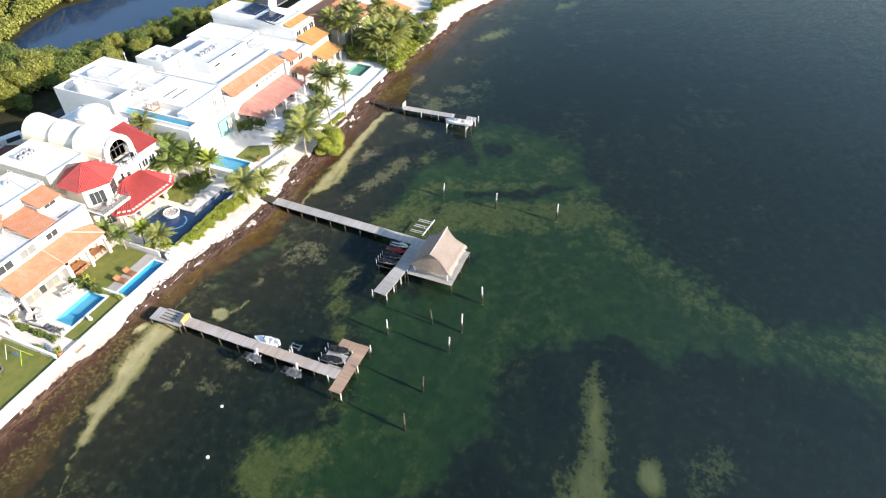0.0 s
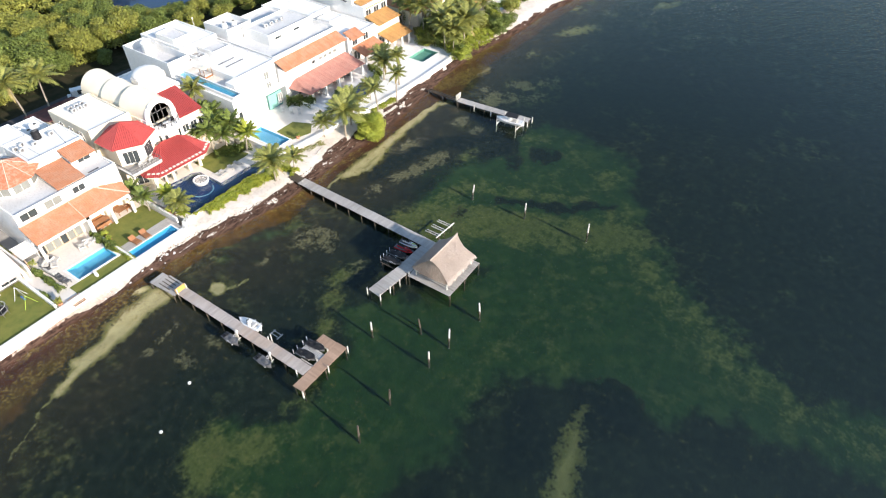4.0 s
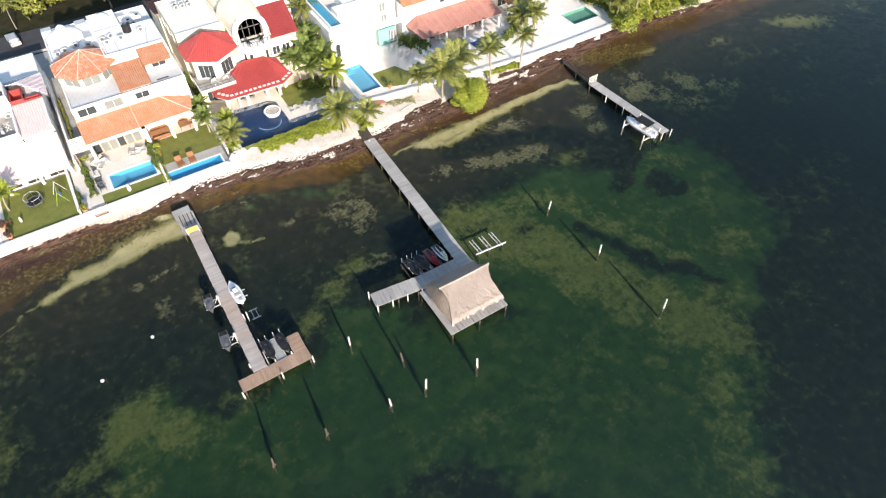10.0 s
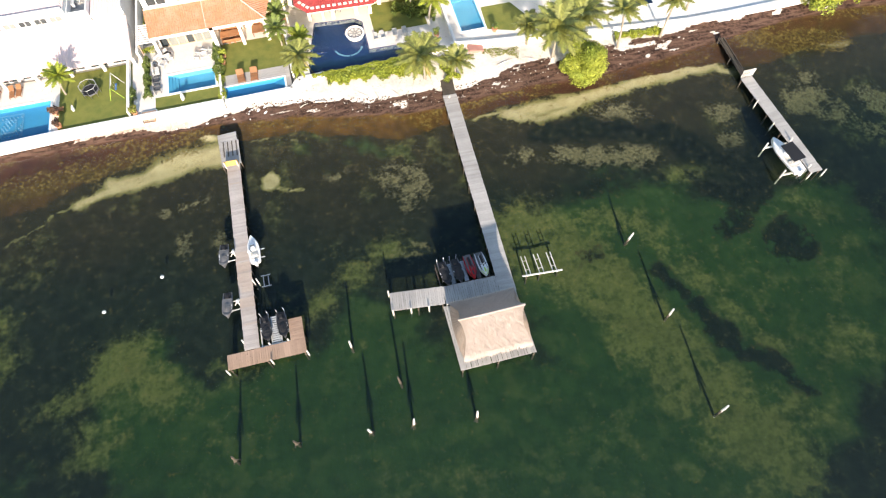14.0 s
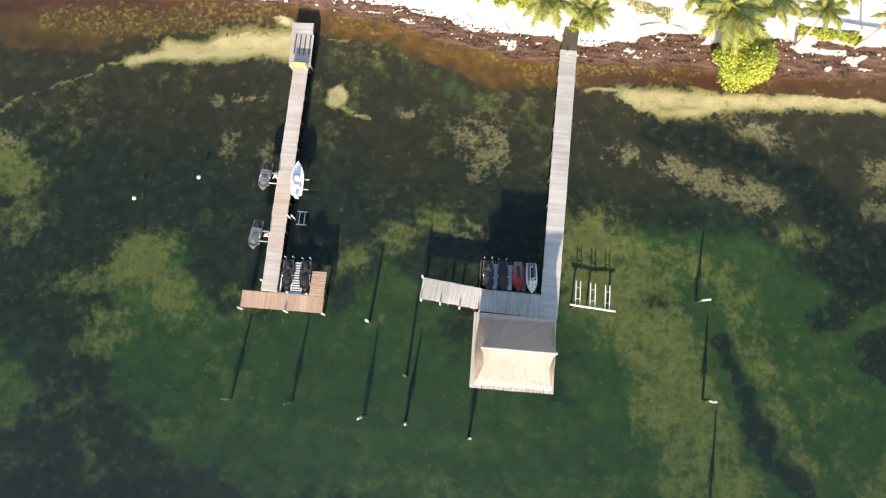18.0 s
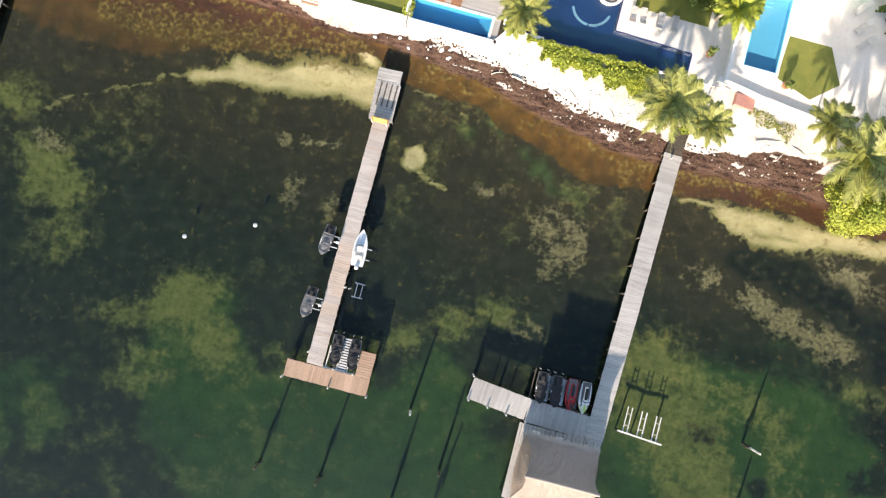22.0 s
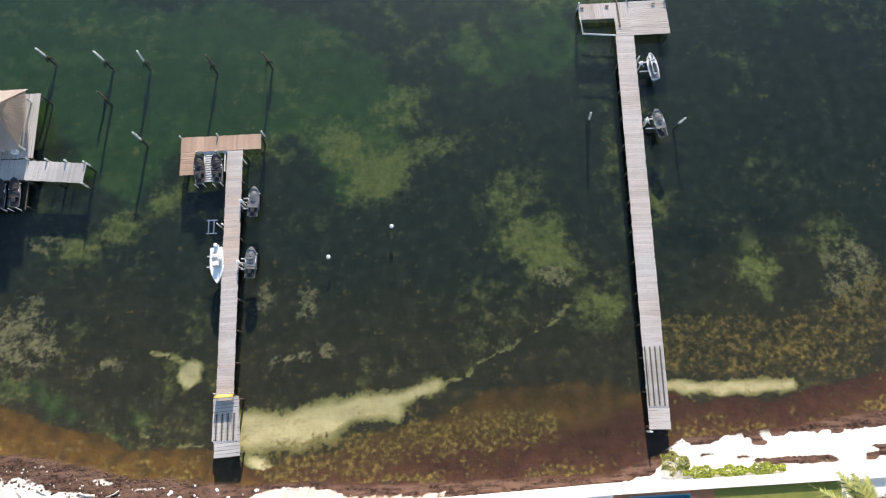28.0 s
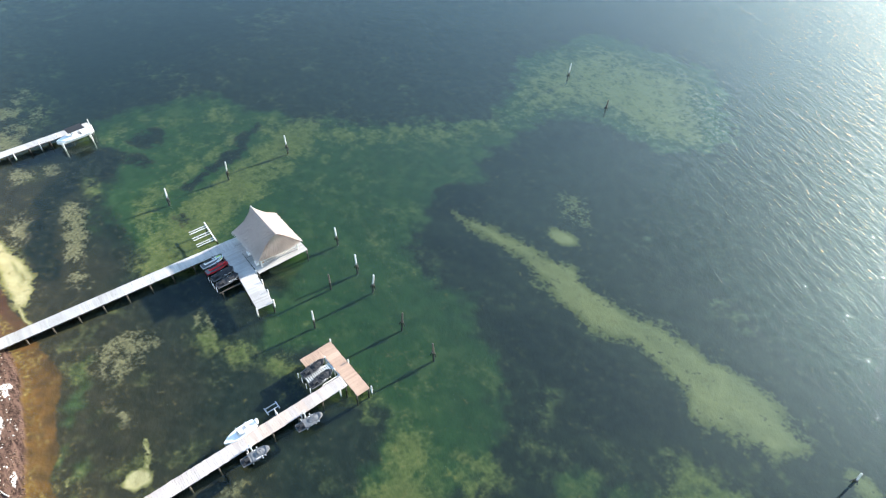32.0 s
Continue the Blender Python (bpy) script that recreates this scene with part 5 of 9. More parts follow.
part("beam", box(B(), -2.3, 1.9, -1.15, -0.95, 0.6, 0.80), "pile_white", ramp)

frame_lift = thing("empty_lift", (-26.8, -20.9, 0), "empty grey jet-ski lift frame", "boat lift")
part("frame", boxes((0, 1.1, -0.75, -0.65, 0.35, 0.43), (0, 1.1, 0.65, 0.75, 0.35, 0.43), (0.25, 0.33, -0.75, 0.75, 0.43, 0.5), (0.8, 0.88, -0.75, 0.75, 0.43, 0.5)), "metal", frame_lift)
part("post", tube(B(), [(-0.35, 0, -0.5), (-0.35, 0, 1.4)], 0.07, 7), "pile_white", frame_lift)
jet_ski(-73.4, -36.4, 0.65, 184, "hull_white", "dark_grey", "white and grey jet ski on a pier lift")
lift(-72.1, -36.6, 0.65, 0, -1)
covered_ski(-73.1, -29.6, 0.65, 190, "dark_grey", "grey jet ski on a pier lift")
lift(-71.8, -29.8, 0.65, 0, -1)


def skiff(x, y, z, turn, L, W, label, canopy=False):
    r = thing("motor_boat", (x, y, z), label, "boat", turn=turn)
    part("hull", hull(L, W, 0.62 * W / 1.4, bow=2.6), "hull_white", r)
    part("cockpit", box(B(), -W * 0.33, W * 0.33, -L * 0.38, L * 0.12, 0.62 * W / 1.4 - 0.02, 0.62 * W / 1.4 + 0.05, bevel=0.02), "cushion", r)
    part("console", box(B(), -0.25, 0.25, -L * 0.06, L * 0.05, 0.5, 0.62 * W / 1.4 + 0.45, bevel=0.06), "hull_white", r)
    part("windscreen", box(B(), -0.24, 0.24, L * 0.05, L * 0.05 + 0.03, 0.62 * W / 1.4 + 0.3, 0.62 * W / 1.4 + 0.6), "glass", r)
    part("bench", box(B(), -W * 0.3, W * 0.3, -L * 0.3, -L * 0.2, 0.5, 0.62 * W / 1.4 + 0.2, bevel=0.04), "cushion", r)
    out = part("outboard", box(B(), -0.18, 0.18, -L * 0.5 - 0.35, -L * 0.5, 0.2, 0.62 * W / 1.4 + 0.35, bevel=0.07), "hull_white", r)
    part("leg", box(B(), -0.06, 0.06, -L * 0.5 - 0.25, -L * 0.5 - 0.1, -0.4, 0.3), "dark_grey", out)
    part("rub_rail", tube(B(), [(-W * 0.47, -L * 0.48, 0.6 * W / 1.4), (-W * 0.49, 0, 0.62 * W / 1.4)], 0.035, 5), "alu", r)
    if canopy:
        part("canopy", box(B(), -W * 0.45, W * 0.45, -L * 0.33, L * 0.15, 2.0, 2.08, bevel=0.03), "black", r, "black cloth canopy")
        for sx in (-0.4, 0.4):
            for yy in (-0.3, 0.12):
                part("canopy_pole", tube(B(), [(sx * W, yy * L, 0.7), (sx * W, yy * L, 2.0)], 0.025, 5), "alu", r)
    return r


skiff(-27.15, -16.7, 0.35, 4, 3.7, 1.35, "small white open motor boat hung beside the pier")
lift(-27.6, -17.2, 0.55, 0, 1)
skiff(39.6, -20.0, 0.45, 8, 5.6, 2.0, "white motor boat with a black canopy hoisted beside the pier", canopy=True)
bl = thing("boat_lift", (39.8, -20.1, 0), "timber boat lift beams under the white boat", "boat lift")
for y in (-2.2, 2.2):
    part("beam", box(B(), -1.7, 1.9, y - 0.1, y + 0.1, 0.35, 0.52), "pile_white", bl)
    for x in (-1.65, 1.8):
        part("post", tube(B(), [(x, y, -2.2), (x, y, 1.5)], 0.1, 7), "pile_white", bl)


# ---- sea walls, lots and pools ----
G = 1.42   # level of the gardens


def wall_run(name, pts, z0, z1, t, material, label, cap=0.0):
    """A garden wall of straight lengths along pts."""
    root = thing(name, (*pts[0], 0), label, "wall", kind="structure")
    for (xa, ya), (xb, yb) in zip(pts, pts[1:]):
        d = Vector((xb - xa, yb - ya, 0))
        m = Matrix.Translation((xa - pts[0][0], ya - pts[0][1], 0)) @ Matrix.Rotation(math.atan2(d.y, d.x), 4, "Z")
        bm = box(B(), 0, d.length, -t / 2, t / 2, z0, z1, m)
        part("wall_length", bm, material, root)
        if cap:
            part("coping", box(B(), -0.02, d.length + 0.02, -t / 2 - 0.06, t / 2 + 0.06, z1 + 0.003, z1 + cap, m), material, root)
    return root


for k, (a, b) in enumerate(((-104, -72), (-72, -63.6), (-63.6, -50), (-50, -38), (-38, -28.6))):
    wall_run("seawall_%d" % (k + 1), [(a, wall_y(a)), (b - 0.05, wall_y(b - 0.05))], -0.4, G + 0.22, 0.75, "white", "white rendered sea wall with a broad flat top", 0.08)
wall_run("seawall_6", [(-28.5, 6.55), (-19.4, 6.6), (-18.4, 8.1), (-14.8, 8.25)], -0.4, G + 0.1, 0.6, "white", "white rendered sea wall below the plunge pool", 0.06)
wall_run("seawall_7", [(-14.7, 8.25), (0.6, 8.35)], -0.4, G - 0.04, 0.32, "white", "white overflow wall of the navy pool")
wall_run("seawall_8", [(3.4, 9.2), (8, 8.4), (17, 7.4), (20.5, 7.0)], -0.4, G + 0.35, 0.4, "white", "white garden wall above the beach", 0.06)
wall_run("seawall_9", [(20.6, 7.1), (25, 6.5), (38, 5.3), (44, 5.2), (57, 5.4), (60, 6)], -0.4, G + 0.25, 0.4, "white", "white garden wall above the beach", 0.06)


def rect_minus(x0, x1, y0, y1, holes):
    xs = sorted({x0, x1, *(h[0] for h in holes), *(h[1] for h in holes)})
    ys = sorted({y0, y1, *(h[2] for h in holes), *(h[3] for h in holes)})
    for xa, xb in zip(xs, xs[1:]):
        for ya, yb in zip(ys, ys[1:]):
            cx, cy = (xa + xb) / 2, (ya + yb) / 2
            if x0 < cx < x1 and y0 < cy < y1 and not any(h[0] < cx < h[1] and h[2] < cy < h[3] for h in holes):
                yield xa, xb, ya, yb


def terrace(name, x0, x1, y0, y1, material, label, holes=(), z=G):
    ob = part(name, boxes(*[(a, b, c, d, -0.4, z) for a, b, c, d in rect_minus(x0, x1, y0, y1, holes)]), material)
    return tagged(ob, label, "terrace" if "lawn" not in name else "lawn", kind="structure")


def pool_water(tint):
    m = water_material("pool water", tint, (0.02, 0.10, 0.16), 0.35, 0.25)
    return m


POOL_WATER = pool_water((0.55, 0.85, 0.95))


def pool(x0, x1, y0, y1, tile, label, coping="white", depth=0.6, steps=None, edge=0.25, z=G, skip_sea=False):
    """A rectangular pool: tiled basin, steps, coping and water."""
    r = thing("swimming_pool", (x0, y0, z), label, "pool")
    w, h = x1 - x0, y1 - y0
    part("basin_floor", box(B(), 0, w, 0, h, -depth - 0.15, -depth), tile, r)
    for bx in ((0, 0.1, 0, h), (w - 0.1, w, 0, h), (0.1, w - 0.1, 0, 0.1), (0.1, w - 0.1, h - 0.1, h)):
        part("basin_wall", box(B(), *bx, -depth, 0.02), tile, r)
    e = edge
    for bx in ((-e, 0, -e * (not skip_sea), h + e), (w, w + e, -e * (not skip_sea), h + e), (0, w, h, h + e)) + (((0, w, -e, 0),) if not skip_sea else ()):
        part("coping", box(B(), *bx, 0.005, 0.06), coping, r)
    if steps:
        for i in range(3):
            a = 0.1 + i * 0.38
            if steps == "left":
                part("step", box(B(), a, a + 0.38, 0.1, h - 0.1, -depth, -0.14 - 0.13 * i), tile, r)
            elif steps == "right":
                part("step", box(B(), w - a - 0.38, w - a, h * 0.2, h - 0.1, -depth, -0.14 - 0.13 * i), tile, r)
            else:
                part("step", box(B(), 0.1, w * 0.5, h - a - 0.38, h - a, -depth, -0.14 - 0.13 * i), tile, r)
    ws = sheet("water_surface", np.linspace(0.1, w - 0.1, 3), np.linspace(0.1, h - 0.1, 3), lambda X, Y: 0 * X - 0.07, POOL_WATER, {"depth": lambda X, Y: 1.0 + 0 * X})
    ws.parent = r
    ws.visible_shadow = False
    ws["label"] = "clear pool water"
    return r


P1, P2, P3, P4 = (-35.8, -29.5, 9.95, 13.3), (-28.3, -20.3, 6.95, 9.1), (-61.8, -51.3, 6.75, 12.75), (-70.5, -65.1, 6.7, 13.9)
pool(*P1, "pool_light", "rectangular light blue pool with steps in a pale terrace", steps="left", edge=0.35)
pool(*P2, "pool_mid", "narrow blue plunge pool behind the sea wall", steps="right")
p3 = pool(*P3, "pool_mid", "large blue pool with a dotted mosaic border", edge=0.3)
for bx in ((1.0, 6.9, 0.9, 1.15), (1.0, 6.9, 4.9, 5.15), (1.0, 1.25, 1.15, 4.9), (6.65, 6.9, 1.15, 4.9), (2.0, 5.9, 1.9, 2.0), (2.0, 5.9, 4.0, 4.1), (2.0, 2.1, 2.0, 4.0), (5.8, 5.9, 2.0, 4.0)):
    n = max(1, int(max(bx[1] - bx[0], bx[3] - bx[2]) / 0.32))
    bm = B()
    for i in range(n):
        for j in (0, 1):
            if bx[1] - bx[0] > bx[3] - bx[2]:
                a, y = bx[0] + (i + 0.5 * j) * (bx[1] - bx[0]) / n, bx[2] + j * 0.13
                box(bm, a, a + 0.13, y, y + 0.1, -0.447, -0.435)
            else:
                a, x = bx[2] + (i + 0.5 * j) * (bx[3] - bx[2]) / n, bx[0] + j * 0.13
                box(bm, x, x + 0.1, a, a + 0.13, -0.447, -0.435)
    part("mosaic_border", bm, "pool_line", p3, "pale dotted mosaic")
pool(*P4, "pool_teal", "square teal pool set in an orange timber deck", coping="wood_chair", edge=0.4, steps="top")
dot = None
for i in range(9):
    for j in range(12):
        q = new("mosaic_tile", dot) if dot else part("mosaic_tile", box(B(), -0.08, 0.08, -0.08, 0.08, 0, 0.006), "pool_dot")
        dot = dot or q.data
        q.parent = bpy.data.objects["swimming_pool.003"]
        q.location = (0.5 + i * 0.55 + 0.27 * (j % 2), 0.5 + j * 0.56, -0.447)
bm = B()
for j in range(9):
    for i in range(22):
        if 0 < j < 8 and (i * 7 + j * 3) % 5 < 2 or (i + j) % 2 == 0:
            continue
        box(bm, 1.4 + i * 0.24, 1.52 + i * 0.24, 1.35 + j * 0.4, 1.47 + j * 0.4, -0.447, -0.588)
tagged(part("mosaic_field", bm, "pool_line", p3, "pale dotted mosaic field"), kind="stuff")
P5, P6, P7 = (5.6, 9.1, 11.4, 19.5), (29.6, 34.6, 10.0, 14.8), (50.4, 56.6, 9.4, 13.6)
pool(*P5, "pool_light", "long light blue garden pool", steps="top")
pool(*P6, "pool_navy", "small navy pool beside palms")
pool(*P7, "pool_green", "shallow green pool in a white terrace", edge=0.4)

# the navy pool, in an L with a clipped corner
N1, N2 = (-16.9, -8.0, 8.55, 18.4), (-8.0, 0.2, 8.55, 11.2)
np_ = thing("swimming_pool", (-8.0, 11.2, G), "large navy mosaic pool curling round a stone fountain", "pool")
OUT = [(-16.6, 8.6), (0.2, 8.6), (0.2, 11.0), (-8.0, 11.2), (-8.0, 17.0), (-9.0, 17.9), (-14.7, 18.4), (-16.7, 9.9)]
rel = [(x + 8.0, y - 11.2) for x, y in OUT]
part("basin_floor", prism(B(), rel, -0.8, -0.6), "pool_navy", np_)
for (xa, ya), (xb, yb) in zip(rel, rel[1:] + rel[:1]):
    d = Vector((xb - xa, yb - ya, 0))
    part("basin_wall", box(B(), 0, d.length, -0.1, 0.0, -0.6, 0.03, Matrix.Translation((xa, ya, 0)) @ Matrix.Rotation(math.atan2(d.y, d.x), 4, "Z")), "pool_navy", np_)
bm = B()
bm.faces.new([bm.verts.new((x, y, -0.05)) for x, y in rel])
lay = bm.verts.layers.float.new("depth")
for v in bm.verts:
    v[lay] = 1.0
M["pool_navy_water"] = POOL_WATER
ws = part("water_surface", bm, "pool_navy_water", np_, "clear pool water")
ws.visible_shadow = False
for r0, a0, a1 in ((2.0, 195, 268), (2.0, 272, 345)):
    bm = B()
    arc = [radians(a) for a in np.linspace(a0, a1, 12)]
    rim = [[bm.verts.new((-2.7 + r * math.cos(a), 2.2 + r * math.sin(a), -0.59)) for a in arc] for r in (r0 - 0.13, r0 + 0.13)]
    for k in range(11):
        bm.faces.new((rim[0][k], rim[1][k], rim[1][k + 1], rim[0][k + 1]))
    part("mosaic_arc", bm, "pool_line", np_, "pale crescent of mosaic")
for i in range(4):
    part("step", box(B(), -8.1 + i * 0.55, -7.55 + i * 0.55, 1.6, 6.2, -0.6, -0.12 - 0.13 * i), "pool_navy", np_)
terrace("terrace_4", -18.0, 4.0, 8.42, 24.0, "paving", "pale sandstone terrace round the navy pool", (N1, N2))
for k, corner in enumerate((((-16.9, 8.55), (-16.6, 8.55), (-16.7, 9.9), (-14.7, 18.4), (-16.9, 18.4)), ((-8.0, 17.0), (-8.0, 18.4), (-14.7, 18.4), (-9.0, 17.9)), ((0.2, 11.0), (0.2, 11.2), (-8.0, 11.2)), ((-16.6, 8.55), (0.2, 8.55), (0.2, 8.6), (-16.6, 8.6)))):
    tagged(part("terrace_edge_%d" % (k + 1), prism(B(), list(corner), -0.4, G), "paving"), "pale paving at the edge of the navy pool", "terrace", kind="structure")
ft = thing("fountain", (-9.35, 15.0, G), "round white stone fountain with a dark star mosaic", "fountain")
part("rim", tube(B(), [(1.25 * math.cos(a), 1.25 * math.sin(a), 0.1) for a in np.linspace(0, math.tau, 33)], 0.17, 8, False), "white", ft)
part("bowl", tube(B(), [(0, 0, -0.5), (0, 0, 0.06)], 1.2, 24), "paving", ft)
for i in range(8):
    part("star_ray", box(B(), 0.12, 0.95, -0.1, 0.1, 0.065, 0.08, Matrix.Rotation(i * math.tau / 8, 4, "Z")), "concrete", ft)
part("ring", tube(B(), [(1.0 * math.cos(a), 1.0 * math.sin(a), 0.08) for a in np.linspace(0, math.tau, 33)], 0.05, 5, False), "dark_grey", ft)

terrace("terrace_1", -63.6, -50.2, 6.35, 17.0, "paving", "pale terrace round the large pool", (P3,))
terrace("lawn_1", -50.2, -40.6, 6.75, 17.0, "lawn", "mown green lawn with play things")
terrace("terrace_2", -40.6, -28.6, 9.6, 20.0, "paving", "white stone terrace round the light blue pool", (P1,), G)
terrace("lawn_2", -37.6, -28.6, 6.85, 9.6, "lawn", "narrow strip of lawn behind the sea wall")
terrace("path_1", -40.6, -37.6, 6.8, 9.6, "paving", "pale garden path to the beach steps")
terrace("deck_2", -28.6, -19.4, 6.85, 11.3, "deck_grey", "weathered grey timber deck beside the plunge pool", (P2,), G - 0.03)
for i in range(11):
    tagged(part("deck_board", box(B(), -28.2, -20.0, 9.2 + i * 0.19, 9.36 + i * 0.19, G - 0.028, G + 0.02), "plank_grey", bpy.data.objects["deck_2"]))
terrace("lawn_3", -28.6, -19.4, 11.3, 17.5, "lawn", "mown green lawn beside a clipped hedge")
terrace("terrace_3", -28.6, -18.0, 17.5, 46.0, "paving", "pale covered porch floor")
terrace("terrace_5", -72.6, -63.6, 5.9, 19.0, "wood_chair", "orange hardwood deck round the teal pool", (P4,))
terrace("lawn_4", -84.0, -72.6, 5.9, 16.0, "lawn", "mown green lawn behind the sea wall")
terrace("terrace_6", -104.0, -84.0, 5.9, 40.0, "paving", "pale paved garden")
terrace("terrace_11", 16.6, 20.4, 7.3, 8.1, "paving", "pale paved garden")
terrace("terrace_7", 4.0, 10.6, 8.6, 24.0, "paving", "white terrace round the garden pool", (P5,))
tagged(part("lawn_5", prism(B(), [(9.3, 11.0), (13.1, 9.7), (15.8, 12.0), (14.1, 15.6), (9.6, 15.6)], 0.2, G + 0.02), "lawn"), "small five-sided green lawn in white paving", "lawn", kind="structure")
terrace("terrace_8", 10.6, 20.4, 17.0, 24.0, "paving", "white stone terrace")
terrace("terrace_9", 10.6, 20.4, 8.1, 17.0, "paving", "pale paved garden")
terrace("terrace_10", 20.4, 60.0, 5.7, 24.0, "white", "white stone terraces with pools", (P6, P7))
terrace("yard", -104.0, 60.0, 24.0, 54.0, "concrete", "grey concrete yards between the houses", z=G - 0.12)
terrace("yard_2", -72.6, -28.6, 17.0, 24.0, "concrete", "grey concrete side yards", z=G - 0.14)
terrace("yard_3", -84.0, -72.6, 16.0, 24.0, "paving", "pale garden path", z=G - 0.02)
road = tagged(part("road", box(B(), -300, 300, 55.0, 63.5, 0.5, 1.36), "asphalt"), "shaded grey asphalt lane behind the houses", "road", kind="structure")
part("kerb", box(B(), -300, 300, 54.7, 55.0, 0.5, 1.5), "concrete", road)
for x, w in ((-40.9, 0.25), (-28.7, 0.2), (-19.0, 0.22), (-63.7, 0.25), (4.0, 0.25), (20.4, 0.25), (-84, 0.25)):
    wall_run("garden_wall", [(x, 7.2 if x < -19.5 else 9.0), (x, 19.0)], 0.2, G + 0.75, w, "white", "white rendered garden wall between the lots", 0.05)


# ---- houses ----
def block(root, x0, x1, y0, y1, z0, z1, mat="white", parapet=0.45, floor="white", name="wall"):
    o = root.location
    x0, x1, y0, y1, z0, z1 = x0 - o.x, x1 - o.x, y0 - o.y, y1 - o.y, z0 - o.z, z1 - o.z
    part(name, box(B(), x0, x1, y0, y1, z0, z1 - parapet), mat, root)
    if parapet:
        t = 0.22
        part("parapet", boxes((x0, x1, y0, y0 + t, z1 - parapet, z1), (x0, x1, y1 - t, y1, z1 - parapet, z1),
                              (x0, x0 + t, y0 + t, y1 - t, z1 - parapet, z1), (x1 - t, x1, y0 + t, y1 - t, z1 - parapet, z1)), mat, root)
        part("flat_roof", box(B(), x0 + t, x1 - t, y0 + t, y1 - t, z1 - parapet + 0.004, z1 - parapet + 0.03), floor, root)


def window(root, face, u, z, w, h, at, bars=1, mat="glass"):
    """A framed window; face S (towards the sea), W or E; u is x or y of its middle; at is the wall's plane."""
    o = root.location
    if face == "S":
        m = Matrix.Translation((u - o.x, at - o.y, z - o.z))
    else:
        m = Matrix.Translation((at - o.x, u - o.y, z - o.z)) @ Matrix.Rotation(radians(-90 if face == "W" else 90), 4, "Z")
    fr = part("window", boxes(*[(a, b, -0.07, 0.05, c, d) for a, b, c, d in ((-w / 2 - 0.08, w / 2 + 0.08, h / 2, h / 2 + 0.08), (-w / 2 - 0.08, w / 2 + 0.08, -h / 2 - 0.1, -h / 2),
                                                                            (-w / 2 - 0.08, -w / 2, -h / 2, h / 2), (w / 2, w / 2 + 0.08, -h / 2, h / 2))],
                             *[(-w / 2 + (i + 1) * w / (bars + 1) - 0.03, -w / 2 + (i + 1) * w / (bars + 1) + 0.03, -0.06, 0.03, -h / 2, h / 2) for i in range(bars)]), "white", root)
    fr.matrix_basis = m
    for i in range(bars + 1):
        a = -w / 2 + i * w / (bars + 1) + (0.03 if i else 0)
        b = -w / 2 + (i + 1) * w / (bars + 1) - (0.03 if i < bars else 0)
        part("pane", box(B(), a, b, -0.012, 0.02, -h / 2, h / 2), mat, fr, "dark glass pane" if mat == "glass" else "pale curtained pane")
    return fr


def slope(root, a, b, c, d, mat, pitch=0.3, name="roof_slope", h=0.07):
    o = root.location
    roof(root, *[Vector(p) - o for p in (a, b, c, d)], mat, pitch, h, name, o.x > 15)


def ridge(root, a, b, mat="ridge", r=0.1):
    o = root.location
    part("ridge", tube(B(), [Vector(a) - o, Vector(b) - o], r, 6), mat, root)


def column(root, x, y, z0, z1, r=0.2, mat="white"):
    o = root.location
    part("column", boxes((x - o.x - r, x - o.x + r, y - o.y - r, y - o.y + r, z0 - o.z, z1 - o.z)), mat, root)


def dome(root, x, y, z, r, mat="white", sq=0.75):
    o = root.location
    bm = B()
    bmesh.ops.create_uvsphere(bm, u_segments=20, v_segments=10, radius=r)
    for v in bm.verts:
        v.co = Vector((x, y, z)) - o + Vector((v.co.x, v.co.y, max(v.co.z, -0.1) * sq))
    part("dome", bm, mat, root, smooth=True)


def roof_tank(x, y, z, label="white rooftop water tank"):
    r = thing("water_tank", (x, y, z), label, "tank", "rooftop tanks")
    part("body", tube(B(), [(0, 0, 0), (0, 0, 0.9), (0, 0, 1.15), (0, 0, 1.25)], [0.6, 0.6, 0.35, 0.25], 14), "hull_white", r)
    part("lid", tube(B(), [(0, 0, 1.253), (0, 0, 1.32)], 0.26, 10), "black", r)


def ac_unit(x, y, z, turn=0):
    r = thing("air_conditioner", (x, y, z), "grey rooftop air-conditioning unit", "air conditioner", "rooftop units", turn=turn)
    part("case", box(B(), -0.45, 0.45, -0.2, 0.2, 0.06, 0.72, bevel=0.02), "alu", r)
    part("grille", tube(B(), [(0, -0.203, 0.4), (0, -0.23, 0.4)], 0.26, 14), "dark_grey", r)
    part("feet", boxes((-0.4, -0.3, -0.2, 0.2, 0, 0.06), (0.3, 0.4, -0.2, 0.2, 0, 0.06)), "dark_grey", r)


# house with the pink roofs
h1 = thing("house", (-51, 20, 0), "white villa with faded pink tiled roofs and domes", "house")
slope(h1, (-62.0, 16.1, 3.1), (-39.9, 16.1, 3.1), (-39.9, 22.6, 5.0), (-62.0, 22.6, 5.0), "roof_pink", 0.34, h=0.05)
block(h1, -61.6, -40.3, 17.6, 22.6, 1.2, 3.35, "white", 0)
block(h1, -62.0, -47.2, 22.6, 30.0, 1.2, 7.3, "white", 0)
block(h1, -63.2, -47.8, 30.0, 44.0, 1.2, 6.9, "white", 0)
block(h1, -63.2, -62.0, 25.2, 30.0, 1.2, 7.3, "white", 0)
block(h1, -47.2, -44.4, 22.6, 30.0, 1.2, 6.7, "white", 1.0, "concrete")
for i in range(7):
    window(h1, "S", -60.0 + i * 3.0, 2.3, 2.2, 1.6, 17.6, 1)
for x in (-61.8, -57.4, -53, -48.6, -44.2, -40.1):
    column(h1, x, 16.6, 1.4, 3.1)
